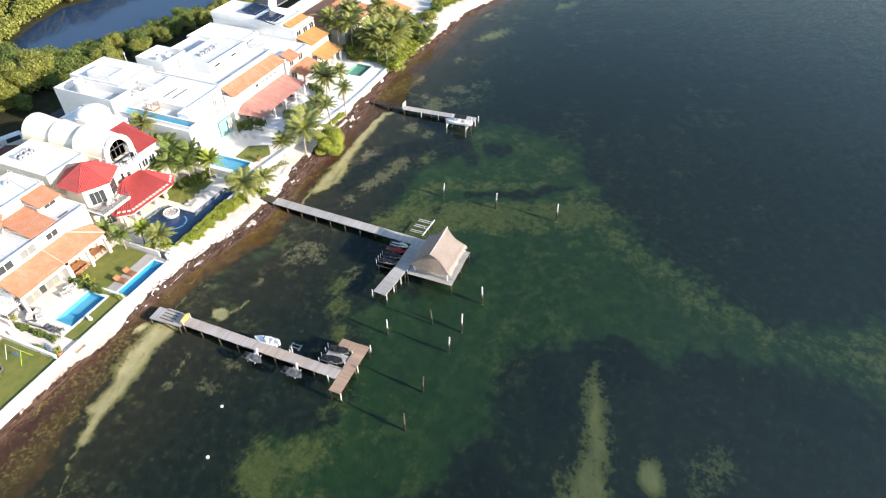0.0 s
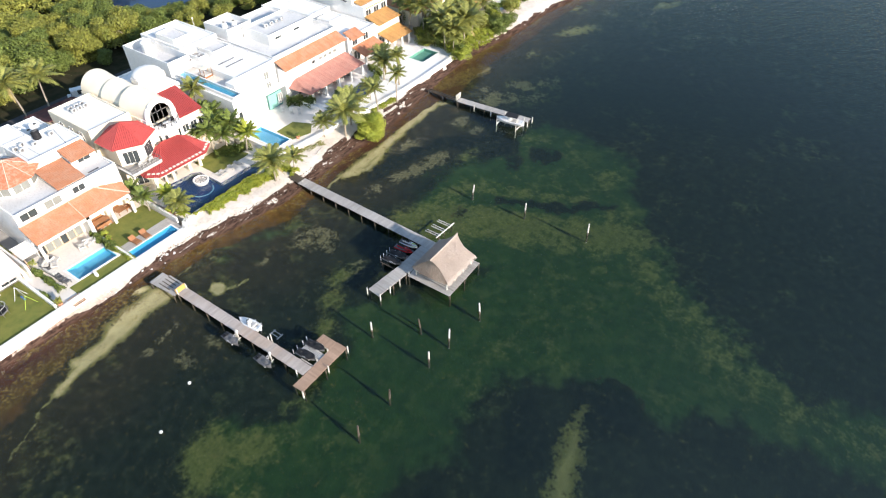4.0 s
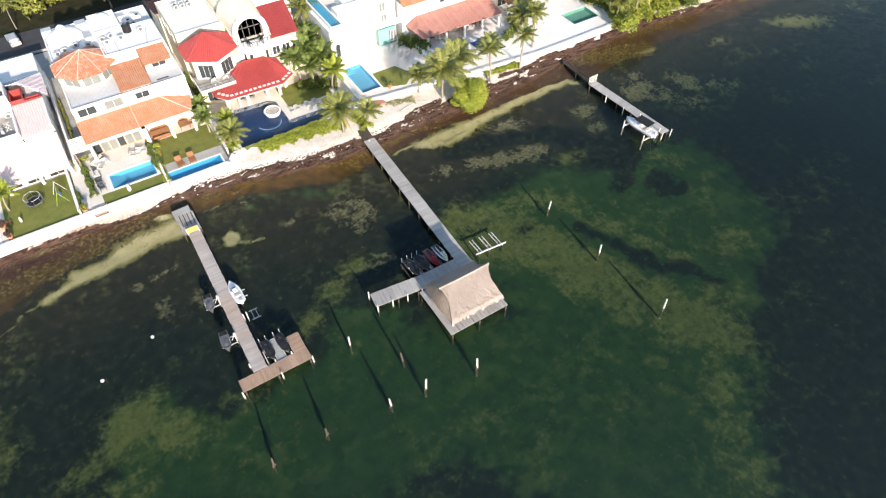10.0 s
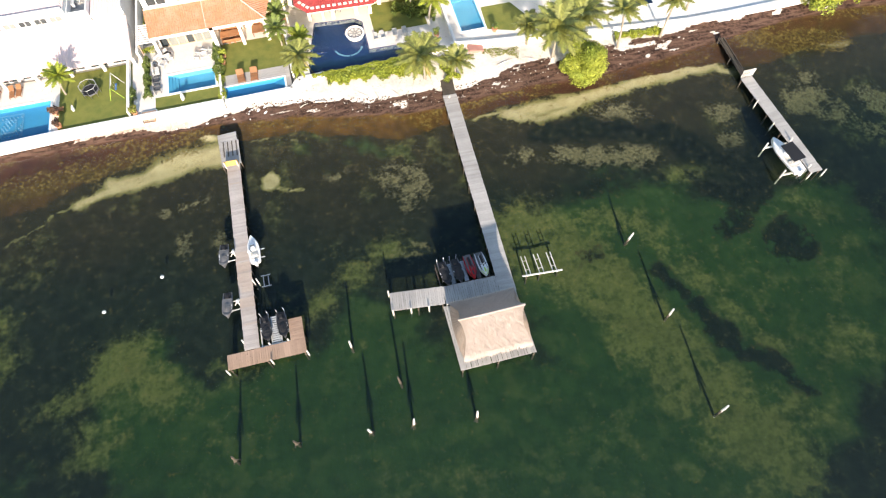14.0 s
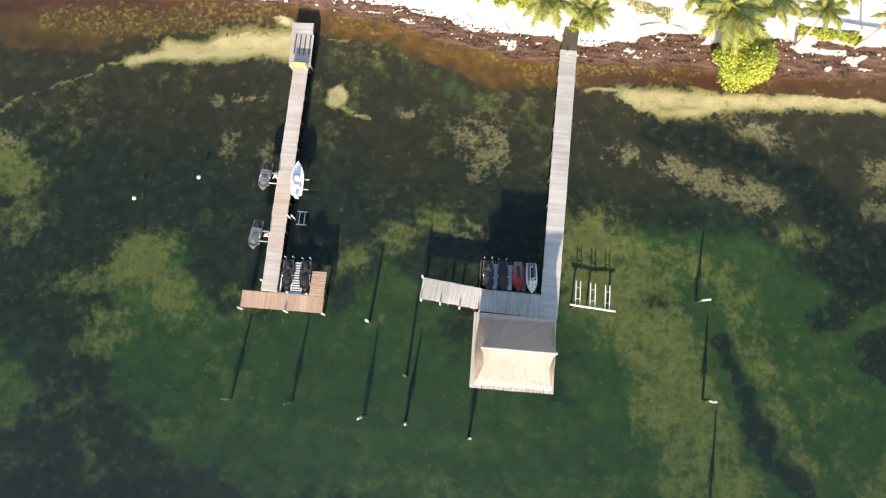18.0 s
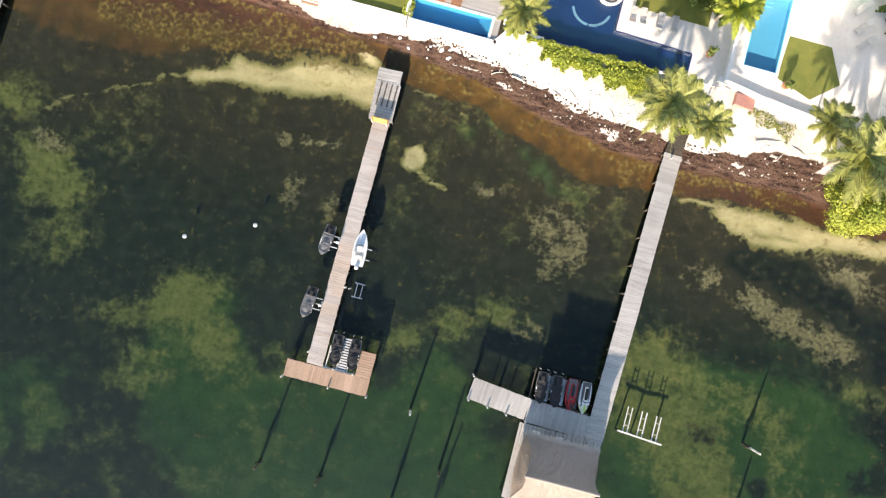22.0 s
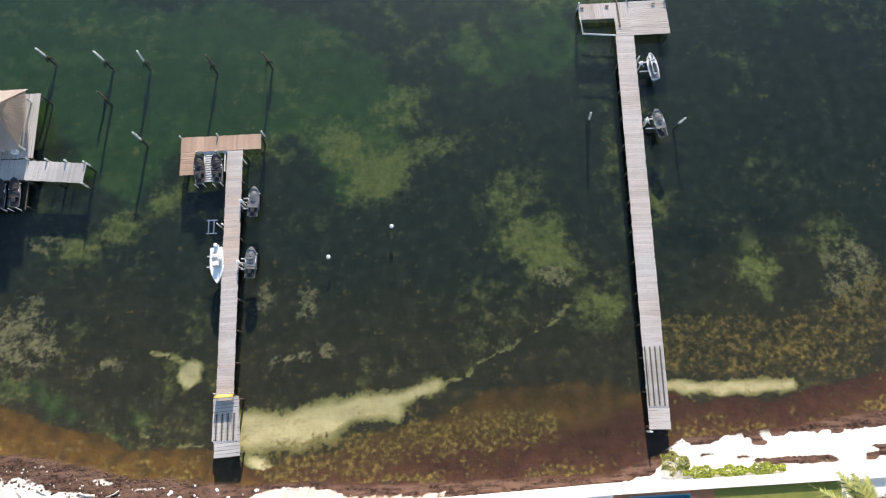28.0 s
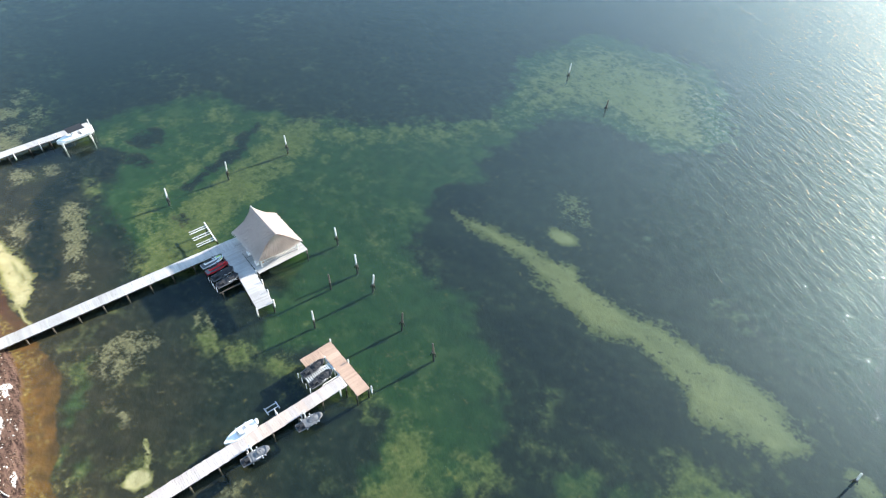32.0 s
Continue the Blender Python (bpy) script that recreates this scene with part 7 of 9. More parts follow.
for a in (-112.5, -67.5, -22.5):
    c, s = math.cos(radians(a)), math.sin(radians(a))
    w = part("window", box(B(), -0.3, 0.3, -0.05, 0.08, -0.75, 0.75), "white", h3)
    w.matrix_basis = Matrix.Translation((8.2 + 3.1 * 0.924 * c, 10.6 + 3.1 * 0.924 * s, 11.0)) @ Matrix.Rotation(radians(a + 90), 4, "Z")
    part("pane", box(B(), -0.22, 0.22, -0.07, -0.052, -0.68, 0.68), "glass", w, "dark glass pane")
for x in (-4.0, -2.2, -0.4):
    window(h3, "S", x, 6.4, 1.2, 1.4, 25.7, 1)
# rear slope turned from the sun; its shade is put into the dark red
slope(h3, (-9.0, 54.2, 6.2), (-18.8, 54.2, 6.2), (-18.8, 43.3, 9.0), (-9.0, 43.3, 9.0), "red_dark", 0.3)
block(h3, -18.4, -9.2, 46.1, 53.8, 1.2, 6.1, "cream", 0)
block(h3, -18.4, -10.4, 43.25, 46.05, 1.2, 8.0, "cream", 0)
ob = thing("outdoor_chair", (-8.2, 25.2, 8.81), "black metal chair on the arched balcony", "chair", "balcony chairs", turn=30)
part("seat", box(B(), -0.28, 0.28, -0.28, 0.28, 0.4, 0.45), "black", ob)
part("backrest", box(B(), -0.28, 0.28, 0.22, 0.28, 0.45, 1.0), "black", ob)
for x in (-0.24, 0.24):
    for y in (-0.24, 0.24):
        part("leg", box(B(), x - 0.03, x + 0.03, y - 0.03, y + 0.03, 0, 0.4), "black", ob)
copy_thing(ob, Matrix.Translation((-6.2, 25.3, 8.81)) @ Matrix.Rotation(radians(-40), 4, "Z"))

slide(known, -2.0)

# the white modern house
h4 = thing("house", (11, 36, 0), "large white modern flat-roofed house with a rooftop lap pool", "house")
block(h4, 9.4, 19.2, 24.0, 50.0, 1.2, 10.5, "white", 0.35)
block(h4, 4.4, 9.4, 19.9, 37.4, 1.2, 8.9, "white", 0)
part("lap_pool_edge", boxes((-6.1, -5.8, -16.0, 1.3, 8.9, 9.5), (-4.1, -3.8, -16.0, 1.3, 8.9, 9.5), (-5.8, -4.1, -16.0, -15.7, 8.9, 9.5), (-5.8, -4.1, 1.0, 1.3, 8.9, 9.5)), "white", h4)
part("lap_pool_bed", box(B(), -5.8, -4.1, -15.7, 1.0, 8.903, 8.95), "pool_light", h4)
ws = sheet("lap_pool_water", np.linspace(-5.8, -4.1, 3), np.linspace(-15.7, 1.0, 3), lambda X, Y: 0 * X + 9.42, POOL_WATER, {"depth": lambda X, Y: 1.0 + 0 * X})
ws.parent, ws.visible_shadow = h4, False
part("roof_terrace", box(B(), -3.8, -1.6, -11.4, 1.4, 8.903, 9.1), "paving", h4, "tan paved strip beside the lap pool")
part("terrace_wall", boxes((-3.8, -1.6, -14.0, -11.4, 8.9, 10.4)), "white", h4)
db = thing("daybed", (8.3, 32.0, 9.1), "cream canvas daybed beside the rooftop lap pool", "daybed")
part("base", box(B(), -0.9, 0.9, -1.1, 1.1, 0.05, 0.35), "wood_chair", db)
part("mattress", box(B(), -0.85, 0.85, -1.05, 1.05, 0.353, 0.55, bevel=0.05), "cushion", db)
part("canopy", box(B(), -1.0, 1.0, -1.2, 0.2, 1.9, 1.95), "cream", db)
for x in (-0.9, 0.9):
    for y in (-1.1, 0.1):
        part("post", box(B(), x - 0.04, x + 0.04, y - 0.04, y + 0.04, 0, 1.9), "wood_chair", db)
block(h4, 4.4, 9.4, 37.45, 52.0, 1.2, 11.8, "white", 1.6, "roof_deck")
dr = B()
arcs = [[(-3.2 + r * math.cos(a), 11.0 + r * math.sin(a)) for a in np.linspace(radians(60), radians(250), 18)] for r in (1.7, 2.0)]
part("stair_drum", prism(dr, arcs[1] + arcs[0][::-1], 10.2, 12.7), "white", h4, "curved white stair wall on the roof")
block(h4, 9.5, 18.6, 40.0, 53.0, 10.1, 12.2, "white", 0.4)
for k, (xa, xb, ya, yb, za, zb) in enumerate(((13.0, 17.5, 34.5, 39.0, 10.1, 11.6), (10.2, 12.4, 35.6, 39.4, 10.1, 11.2), (10.4, 14.6, 43.0, 49.0, 11.8, 13.0))):
    block(h4, xa, xb, ya, yb, za, zb, "white", 0.5, "roof_deck" if k != 1 else "concrete")
block(h4, 8.0, 14.0, 22.2, 24.0, 1.2, 5.2, "white", 0.2)
block(h4, 14.0, 19.6, 22.6, 24.0, 4.9, 5.3, "white", 0.2)
part("glass_room", boxes((3.8, 7.4, -13.4, -12.05, 1.4, 4.6)), "teal_glass", h4, "teal glazed garden room")
for x, z, hh in ((16.6, 8.0, 1.5), (16.8, 5.9, 1.3), (17.6, 3.2, 2.0), (10.0, 3.0, 2.0)):
    window(h4, "S", x, z, 1.1, hh, 24.0 if z > 5 else 22.2, 1, "curtain")
window(h4, "S", 5.6, 5.0, 0.8, 2.4, 19.9, 0)
for y in (28.0, 33.0):
    window(h4, "E", y, 8.0, 1.2, 1.8, 19.2, 1)
window(h4, "W", 26.0, 5.4, 1.0, 1.6, 4.4, 1)
for y in (40.0, 45.5):
    window(h4, "W", y, 8.2, 1.0, 2.2, 4.4, 0)
for bx in ((0.8, 5.2, -6.4, -6.15, 10.16, 10.24), (0.6, 4.6, -4.4, -4.15, 10.16, 10.24)):
    part("skylight", box(B(), *bx), "dark_grey", h4)
for i in range(4):
    ac_unit(9.4 + i * 1.3, 37.6, 10.17, 10 * i)
ant = thing("mast", (18.0, 46.0, 11.8), "thin white rooftop mast with a ball tip", "mast")
part("pole", tube(B(), [(0, 0, 0), (0, 0, 2.4)], 0.05, 6), "hull_white", ant)
part("tip", tube(B(), [(0, 0, 2.4), (0, 0, 2.6)], 0.14, 8), "hull_white", ant)

# the house with the rose porch
h5 = thing("house", (29, 32, 0), "white house with an orange roof strip and a rose-tiled porch", "house")
slope(h5, (20.8, 16.6, 4.1), (38.2, 16.6, 4.1), (38.2, 22.2, 5.4), (22.6, 22.2, 5.4), "roof_rose", 0.34, h=0.05)
slope(h5, (20.2, 22.2, 4.2), (20.8, 16.6, 4.1), (22.6, 22.2, 5.4), (22.4, 22.2, 5.4), "roof_rose", 0.34, h=0.05)
block(h5, 19.6, 38.4, 22.2, 46.0, 1.2, 8.3, "white", 0)
slope(h5, (19.6, 21.4, 8.3), (38.4, 21.4, 8.3), (38.4, 24.4, 9.7), (19.6, 24.4, 9.7), "roof_orange", 0.3, h=0.06)
block(h5, 19.6, 38.6, 24.5, 46.0, 8.3, 10.6, "white", 0.7, "roof_deck")
block(h5, 24.0, 37.0, 30.0, 38.0, 9.9, 12.2, "white", 0.5, "roof_deck")
block(h5, 20.4, 27.0, 38.5, 46.0, 9.9, 12.6, "white", 1.1, "roof_deck")
for x in (26.5, 32.0):
    window(h5, "S", x, 11.0, 1.8, 0.5, 30.0, 0)
for i, x in enumerate((28.2, 30.4, 31.9, 33.4, 34.9)):
    window(h5, "S", x, 6.9, 1.0, 0.7, 22.2, 0, "glass" if i == 0 else "curtain")
for i in range(5):
    window(h5, "S", 24.0 + i * 3.0, 2.8, 2.4, 2.4, 22.2, 1)
for x in (22.0, 26.0, 30.0, 34.0, 37.8):
    column(h5, x, 17.1, 1.4, 4.1, 0.2)
for x, y in ((22.6, 42), (24.4, 41)):
    roof_tank(x, y, 11.5)
for i in range(4):
    ac_unit(27.5 + i * 1.6, 34.5, 11.75, 12 * i)

# the stepped house with amber roofs
h6 = thing("house", (49, 30, 0), "white stepped house with amber tiled awnings and solar panels", "house")
block(h6, 39.8, 49.6, 22.6, 50.0, 1.2, 7.8, "white", 0.4)
slope(h6, (41.0, 18.6, 4.0), (48.8, 18.6, 4.0), (48.8, 22.6, 5.2), (41.0, 22.6, 5.2), "roof_orange", 0.3)
slope(h6, (40.2, 21.2, 7.4), (44.4, 21.2, 7.4), (44.4, 24.2, 8.5), (40.2, 24.2, 8.5), "roof_orange", 0.3)
block(h6, 49.6, 58.6, 22.4, 50.0, 1.2, 7.4, "white", 0.3)
slope(h6, (50.0, 18.0, 4.2), (58.2, 18.0, 4.2), (58.2, 22.6, 5.4), (50.0, 22.6, 5.4), "roof_yellow", 0.3)
slope(h6, (50.0, 21.6, 7.3), (58.2, 21.6, 7.3), (58.2, 26.0, 8.5), (50.0, 26.0, 8.5), "roof_yellow", 0.3)
block(h6, 50.0, 58.6, 26.0, 50.0, 7.4, 10.6, "white", 0)
slope(h6, (50.4, 25.8, 10.2), (58.4, 25.8, 10.2), (58.4, 29.4, 11.2), (50.4, 29.4, 11.2), "roof_yellow", 0.3)
block(h6, 49.8, 58.8, 29.4, 50.0, 10.6, 11.6, "white", 0.4)
block(h6, 40.0, 49.0, 36.0, 50.0, 7.6, 9.2, "white", 0.4)
block(h6, 42.4, 47.0, 30.0, 34.0, 7.6, 9.0, "white", 0.3)
for x in (42.2, 46.0):
    window(h6, "S", x, 6.2, 1.6, 1.6, 22.6, 1)
for x in (42.5, 45.5, 48.0):
    window(h6, "S", x, 2.8, 2.0, 2.2, 22.6, 1)
for x in (51.5, 54.4, 57.2):
    window(h6, "S", x, 3.0, 2.0, 2.4, 22.4, 1)
    window(h6, "S", x, 9.0, 1.8, 1.6, 26.0, 1)
    column(h6, x, 18.5, 1.4, 4.2, 0.2)
for x in (41.4, 45.0, 48.4):
    column(h6, x, 19.0, 1.4, 4.0, 0.2)
for k, (x, y) in enumerate(((52.4, 33.6), (55.6, 40.5))):
    sp = thing("solar_panels", (x, y, 11.25), "dark blue rooftop solar panels in a tilted row", "solar panels", "solar panels")
    for i in range(5):
        for j in range(3):
            part("panel", box(B(), -3.0 + i * 1.2, -1.88 + i * 1.2, -2.6 + j * 1.75, -0.95 + j * 1.75, 0.25, 0.3, Matrix.Rotation(radians(10), 4, "X")), "solar", sp)
    part("rack", boxes((-2.4, 2.4, -1.2, -1.1, 0, 0.1), (-2.4, 2.4, 1.1, 1.2, 0, 0.5)), "alu", sp)
dh = thing("dish_dome", (57.2, 36.5, 11.2), "big white round satellite dish on the roof", "satellite dish")
bm = B()
bmesh.ops.create_uvsphere(bm, u_segments=20, v_segments=10, radius=1.7)
for v in bm.verts:
    v.co = Vector((v.co.x, v.co.y * 0.35, v.co.z + 1.8))
part("reflector", bm, "hull_white", dh, smooth=True)
part("mast", tube(B(), [(0, 0.3, 0), (0, 0.3, 1.2)], 0.12, 8), "metal", dh)

# the far house among palms
h7 = thing("house", (82, 24, 0), "far house with broad orange and amber tiled roofs", "house")
block(h7, 66.0, 92.0, 22.0, 44.0, 1.0, 5.4, "cream", 0)
slope(h7, (65.4, 21.6, 5.2), (84.0, 21.6, 5.2), (80.0, 30.0, 8.2), (69.0, 30.0, 8.2), "roof_orange", 0.34)
slope(h7, (84.0, 38.6, 5.2), (65.4, 38.6, 5.2), (69.0, 30.0, 8.2), (80.0, 30.0, 8.2), "roof_orange", 0.34)
slope(h7, (84.0, 21.6, 5.2), (84.0, 38.6, 5.2), (80.0, 30.0, 8.2), (80.0, 30.0, 8.2), "roof_orange", 0.34)
slope(h7, (65.4, 38.6, 5.2), (65.4, 21.6, 5.2), (69.0, 30.0, 8.2), (69.0, 30.0, 8.2), "roof_orange", 0.34)
slope(h7, (79.4, 13.4, 4.0), (90.0, 13.4, 4.0), (90.0, 22.0, 6.2), (79.4, 22.0, 6.2), "roof_yellow", 0.34)
for x in (79.8, 84.5, 89.6):
    column(h7, x, 13.9, 1.0, 4.0, 0.2, "white")
for x in (68.5, 73.0, 77.0):
    window(h7, "S", x, 3.4, 1.8, 1.8, 22.0, 1)

# the house behind the teal pool
h8 = thing("house", (-76, 28, 0), "white house with mottled brown tiled roofs and a dark slatted canopy", "house")
slope(h8, (-84.2, 17.2, 4.8), (-71.6, 15.6, 4.8), (-71.6, 22.6, 6.3), (-84.2, 22.6, 6.3), "roof_brown", 0.3, h=0.09)
slope(h8, (-71.5, 19.0, 5.6), (-65.4, 19.0, 5.6), (-65.4, 23.0, 6.6), (-71.5, 23.0, 6.6), "roof_brown", 0.3, h=0.09)
block(h8, -84.0, -71.8, 18.4, 22.6, 1.2, 4.7, "white", 0)
block(h8, -71.6, -65.0, 19.6, 23.0, 1.2, 5.5, "white", 0)
block(h8, -84.0, -65.0, 23.0, 44.0, 1.2, 8.2, "white", 0.5)
part("canopy_frame", boxes((-7.6 + 0.0, 8.6, -4.2, -4.05, 8.5, 8.7), (-7.6, 8.6, 1.9, 2.05, 8.5, 8.7), (-7.6, -7.45, -4.05, 1.9, 8.5, 8.7), (8.45, 8.6, -4.05, 1.9, 8.5, 8.7), (0.4, 0.6, -4.05, 1.9, 8.5, 8.7)), "alu", h8)
for i in range(14):
    part("canopy_panel", box(B(), -7.3 + i * 1.12, -6.3 + i * 1.12, -3.95, 1.8, 8.52, 8.6), "dark_grey", h8, "dark canopy panel")
for x in (-7.5, 0.5, 8.5):
    for y in (-4.1, 1.95):
        part("canopy_post", box(B(), x - 0.07, x + 0.07, y - 0.07, y + 0.07, 7.7, 8.5), "alu", h8)
part("glass_screen", boxes((8.7, 8.75, -4.6, 1.0, 7.8, 9.2), (4.0, 8.7, -4.65, -4.6, 7.8, 8.9)), "teal_glass", h8)
for y in (24.6, 27.5, 31):
    window(h8, "E", y, 4.2, 0.9, 0.9, -65.0, 1)
for x in (-82.0, -78.0, -74.0):
    window(h8, "S", x, 3.0, 2.2, 2.0, 18.4, 1)
h9 = thing("house", (-96, 30, 0), "white neighbouring house with a brown tiled roof", "house")
block(h9, -104, -87.0, 19.0, 46.0, 1.2, 7.6, "white", 0.5)
slope(h9, (-103.5, 15.6, 4.6), (-88.6, 15.6, 4.6), (-88.6, 19.0, 5.6), (-103.5, 19.0, 5.6), "roof_brown", 0.3, h=0.09)


# ---- plants ----
def frond(bm, root_p, yaw, pitch, L, droop, width, n=16):
    """One feather leaf: a bending rib with a row of leaflets on either side."""
    p = Vector(root_p)
    d0 = Vector((math.cos(yaw) * math.cos(pitch), math.sin(yaw) * math.cos(pitch), math.sin(pitch)))
    side = Vector((-math.sin(yaw), math.cos(yaw), 0))
    pts = []
    for i in range(n + 1):
        t = i / n
        pts.append(p + d0 * (L * t) + Vector((0, 0, -droop * L * t * t)))
    for i in range(n):
        a, b = pts[i], pts[i + 1]
        t = (i + 0.6) / n
        r = 0.03 * (1 - t) + 0.008
        bm.faces.new([bm.verts.new(v) for v in (a - side * r, b - side * r, b + side * r, a + side * r)])
        if i < 1:
            continue
        w = width * math.sin(min(1, t * 1.15 + 0.12) * math.pi) ** 0.6
        fwd = (b - a).normalized()
        for s in (-1, 1):
            for k in (0.25, 0.75):
                o = a.lerp(b, k)
                tip = o + (side * s * 0.85 + fwd * 0.6 + Vector((0, 0, random.uniform(-0.45, -0.05)))).normalized() * w * random.uniform(0.75, 1.1)
                c = fwd * (0.075 + 0.035 * L / 3)
                bm.faces.new([bm.verts.new(v) for v in (o - c, o + c, tip + c * 0.25)])


def palm_mesh(h, R, n, seed, dry=2):
    random.seed(seed)
    lean = Vector((random.uniform(-0.9, 0.9), random.uniform(-0.9, 0.3), 0)) * h / 6
    pts = [Vector((0, 0, -0.3))] + [lean * (t * t) + Vector((0, 0, h * t)) for t in (0.12, 0.3, 0.5, 0.7, 0.85, 1.0)]
    trunk = tube(B(), pts, [0.24, 0.17, 0.15, 0.135, 0.13, 0.13, 0.16], 8)
    top = pts[-1]
    crown, old = B(), B()
    for i in range(n):
        pitch = radians((58, 40, 26, 14, 2)[i * 5 // n] + random.uniform(-8, 8))
        frond(crown, top, i * 2.399 + random.uniform(-0.2, 0.2), pitch, R * random.uniform(0.9, 1.15), 0.26 + 0.24 * random.random(), R * 0.22)
    for i in range(dry):
        frond(old, top - Vector((0, 0, 0.15)), random.uniform(0, 6.28), radians(-40), R * 0.8, 0.3, R * 0.12)
    return trunk, crown, old


def palm(h, R, n, seed, at, label, leaf="leaf_palm", dry=2):
    r = thing("palm_tree", at, label, "palm", "palms")
    trunk, crown, old = palm_mesh(h, R, n, seed, dry)
    part("trunk", trunk, "bark", r, smooth=True)
    part("crown", crown, leaf, r)
    if dry:
        part("dry_fronds", old, "leaf_dry", r, "hanging dry yellow fronds")
    return r


def put_copies(src, places, seed=1):
    rr = random.Random(seed)
    for x, y, z, s in places:
        copy_thing(src, Matrix.Translation((x, y, z)) @ Matrix.Rotation(rr.uniform(0, 6.28), 4, "Z") @ Matrix.Scale(s, 4))


coco = palm(4.9, 4.7, 30, 3, (-1.5, 4.4, 0.8), "coconut palm with arching green-gold fronds on the beach")
put_copies(coco, ((2.7, 4.0, 0.8, 0.66), (16.9, 4.0, 0.8, 1.2), (20.4, 5.6, 1.0, 1.1), (14.0, 7.0, 1.2, 0.7), (-17.4, 9.7, 1.0, 0.72), (38.6, 11.6, 1.3, 0.95), (42.0, 14.4, 1.3, 0.9), (30.0, 8.4, 1.3, 0.7), (23.5, 9.5, 1.3, 0.7), (59.6, 7.0, 0.9, 1.25), (63.4, 6.4, 0.9, 1.4), (67.6, 8.6, 0.9, 1.3), (61.6, 11.6, 0.9, 1.45)), 4)
slim = palm(6.6, 3.2, 20, 8, (26.4, 3.4, 0.7), "tall slender coconut palm with a bare pale trunk", dry=1)
put_copies(slim, ((33.2, 3.9, 0.7, 1.0), (38.6, 7.4, 1.2, 1.05)), 5)
lush = palm(4.6, 3.7, 22, 12, (-1.8, 20.6, 1.3), "dense dark green garden palm", "leaf_palm_dark", 0)
put_copies(lush, ((0.8, 21.6, 1.3, 1.1), (-0.4, 18.0, 1.3, 0.9), (2.2, 19.0, 1.3, 1.05), (2.2, 24.4, 1.3, 1.1), (2.4, 27.6, 1.3, 1.0), (-2.4, 23.4, 1.3, 0.8), (-19.6, 18.6, 1.3, 0.7), (-19.8, 15.2, 1.3, 0.72), (-80.2, 14.5, 1.3, 0.7)), 6)
gold = palm(4.2, 3.3, 28, 15, (1.7, 15.2, 1.3), "bushy yellow-green garden palm", "leaf_lime", 0)
put_copies(gold, ((3.0, 17.0, 1.3, 0.8), (-49.4, 13.4, 1.3, 0.8), (-64.9, 15.8, 1.3, 0.5), (-17.6, 13.4, 1.3, 0.72), (-17.6, 8.0, 1.0, 0.5), (-85, 10, 1.2, 0.7)), 7)
tall = palm(8.6, 4.6, 28, 21, (62, 17.5, 1.0), "tall coconut palm in a beachside grove")
put_copies(tall, ((62.4, 24.5, 1, 1.0), (58.4, 8.6, 0.9, 0.8), (57.4, 5.6, 0.9, 0.62), (66, 18, 1, 1.0), (72, 11, 0.9, 0.95), (66, 12, 1, 0.9), (61.5, 11, 1, 0.8), (70, 15, 1, 0.85), (64, 7, 0.9, 0.7), (75, 17, 1, 0.95), (60, 20.5, 1.2, 0.9),
                  (68, 22, 1, 1.0), (77, 10, 0.9, 0.7), (73, 22, 1, 0.9), (69, 7.6, 0.9, 0.65), (64.5, 27, 1, 0.85), (-16.6, 56.8, 1.2, 1.2), (-12.2, 56.6, 1.2, 1.15), (3.4, 31.0, 1.2, 0.88), (-80.4, 8.2, 0.2, 1.05), (-41.5, 66, 1.2, 0.6)), 8)
put_copies(lush, ((-77.4, 14.2, 1.3, 0.62),), 17)
tub = thing("hot_tub", (-81.4, 13.4, G), "small navy blue plunge tub in a stone surround", "hot tub")
part("surround", boxes((-2.0, 2.0, -1.6, -1.1, 0, 0.35), (-2.0, 2.0, 1.1, 1.6, 0, 0.35), (-2.0, -1.4, -1.1, 1.1, 0, 0.35), (1.4, 2.0, -1.1, 1.1, 0, 0.35)), "deck_grey", tub)
part("basin", box(B(), -1.4, 1.4, -1.1, 1.1, 0.0, 0.06), "pool_mid", tub, "navy blue tiled basin")
tw_ = sheet("tub_water", np.linspace(-1.4, 1.4, 3), np.linspace(-1.1, 1.1, 3), lambda X, Y: 0 * X + 0.27, POOL_WATER, {"depth": lambda X, Y: 1.0 + 0 * X, "wave": lambda X, Y: 0.1 + 0 * X})
tw_.parent, tw_.visible_shadow = tub, False
pl = thing("pergola", (-83.6, 16.4, G), "brown timber pergola beside the plunge tub", "pergola")
for x in (-1.6, 1.6):
    for y in (-1.5, 1.5):
        part("post", box(B(), x - 0.07, x + 0.07, y - 0.07, y + 0.07, 0, 2.4), "plank_warm", pl)
    part("beam", box(B(), x - 0.06, x + 0.06, -1.8, 1.8, 2.4, 2.55), "plank_warm", pl)
for i in range(8):
    part("slat", box(B(), -1.9, 1.9, -1.75 + i * 0.48, -1.63 + i * 0.48, 2.553, 2.68), "plank_warm", pl)
terrace("path_8", -79.0, -71.4, 13.9, 15.4, "paving", "pale paved strip between lawn and house", z=G + 0.03)
fan = palm(0.9, 1.1, 18, 30, (-72.3, 8.1, 1.4), "low fan palm on the lawn", "leaf_palm_dark", 0)
put_copies(fan, ((-63.9, 10.6, 1.4, 0.5), (-18.0, 10.8, 1.4, 0.8)), 9)


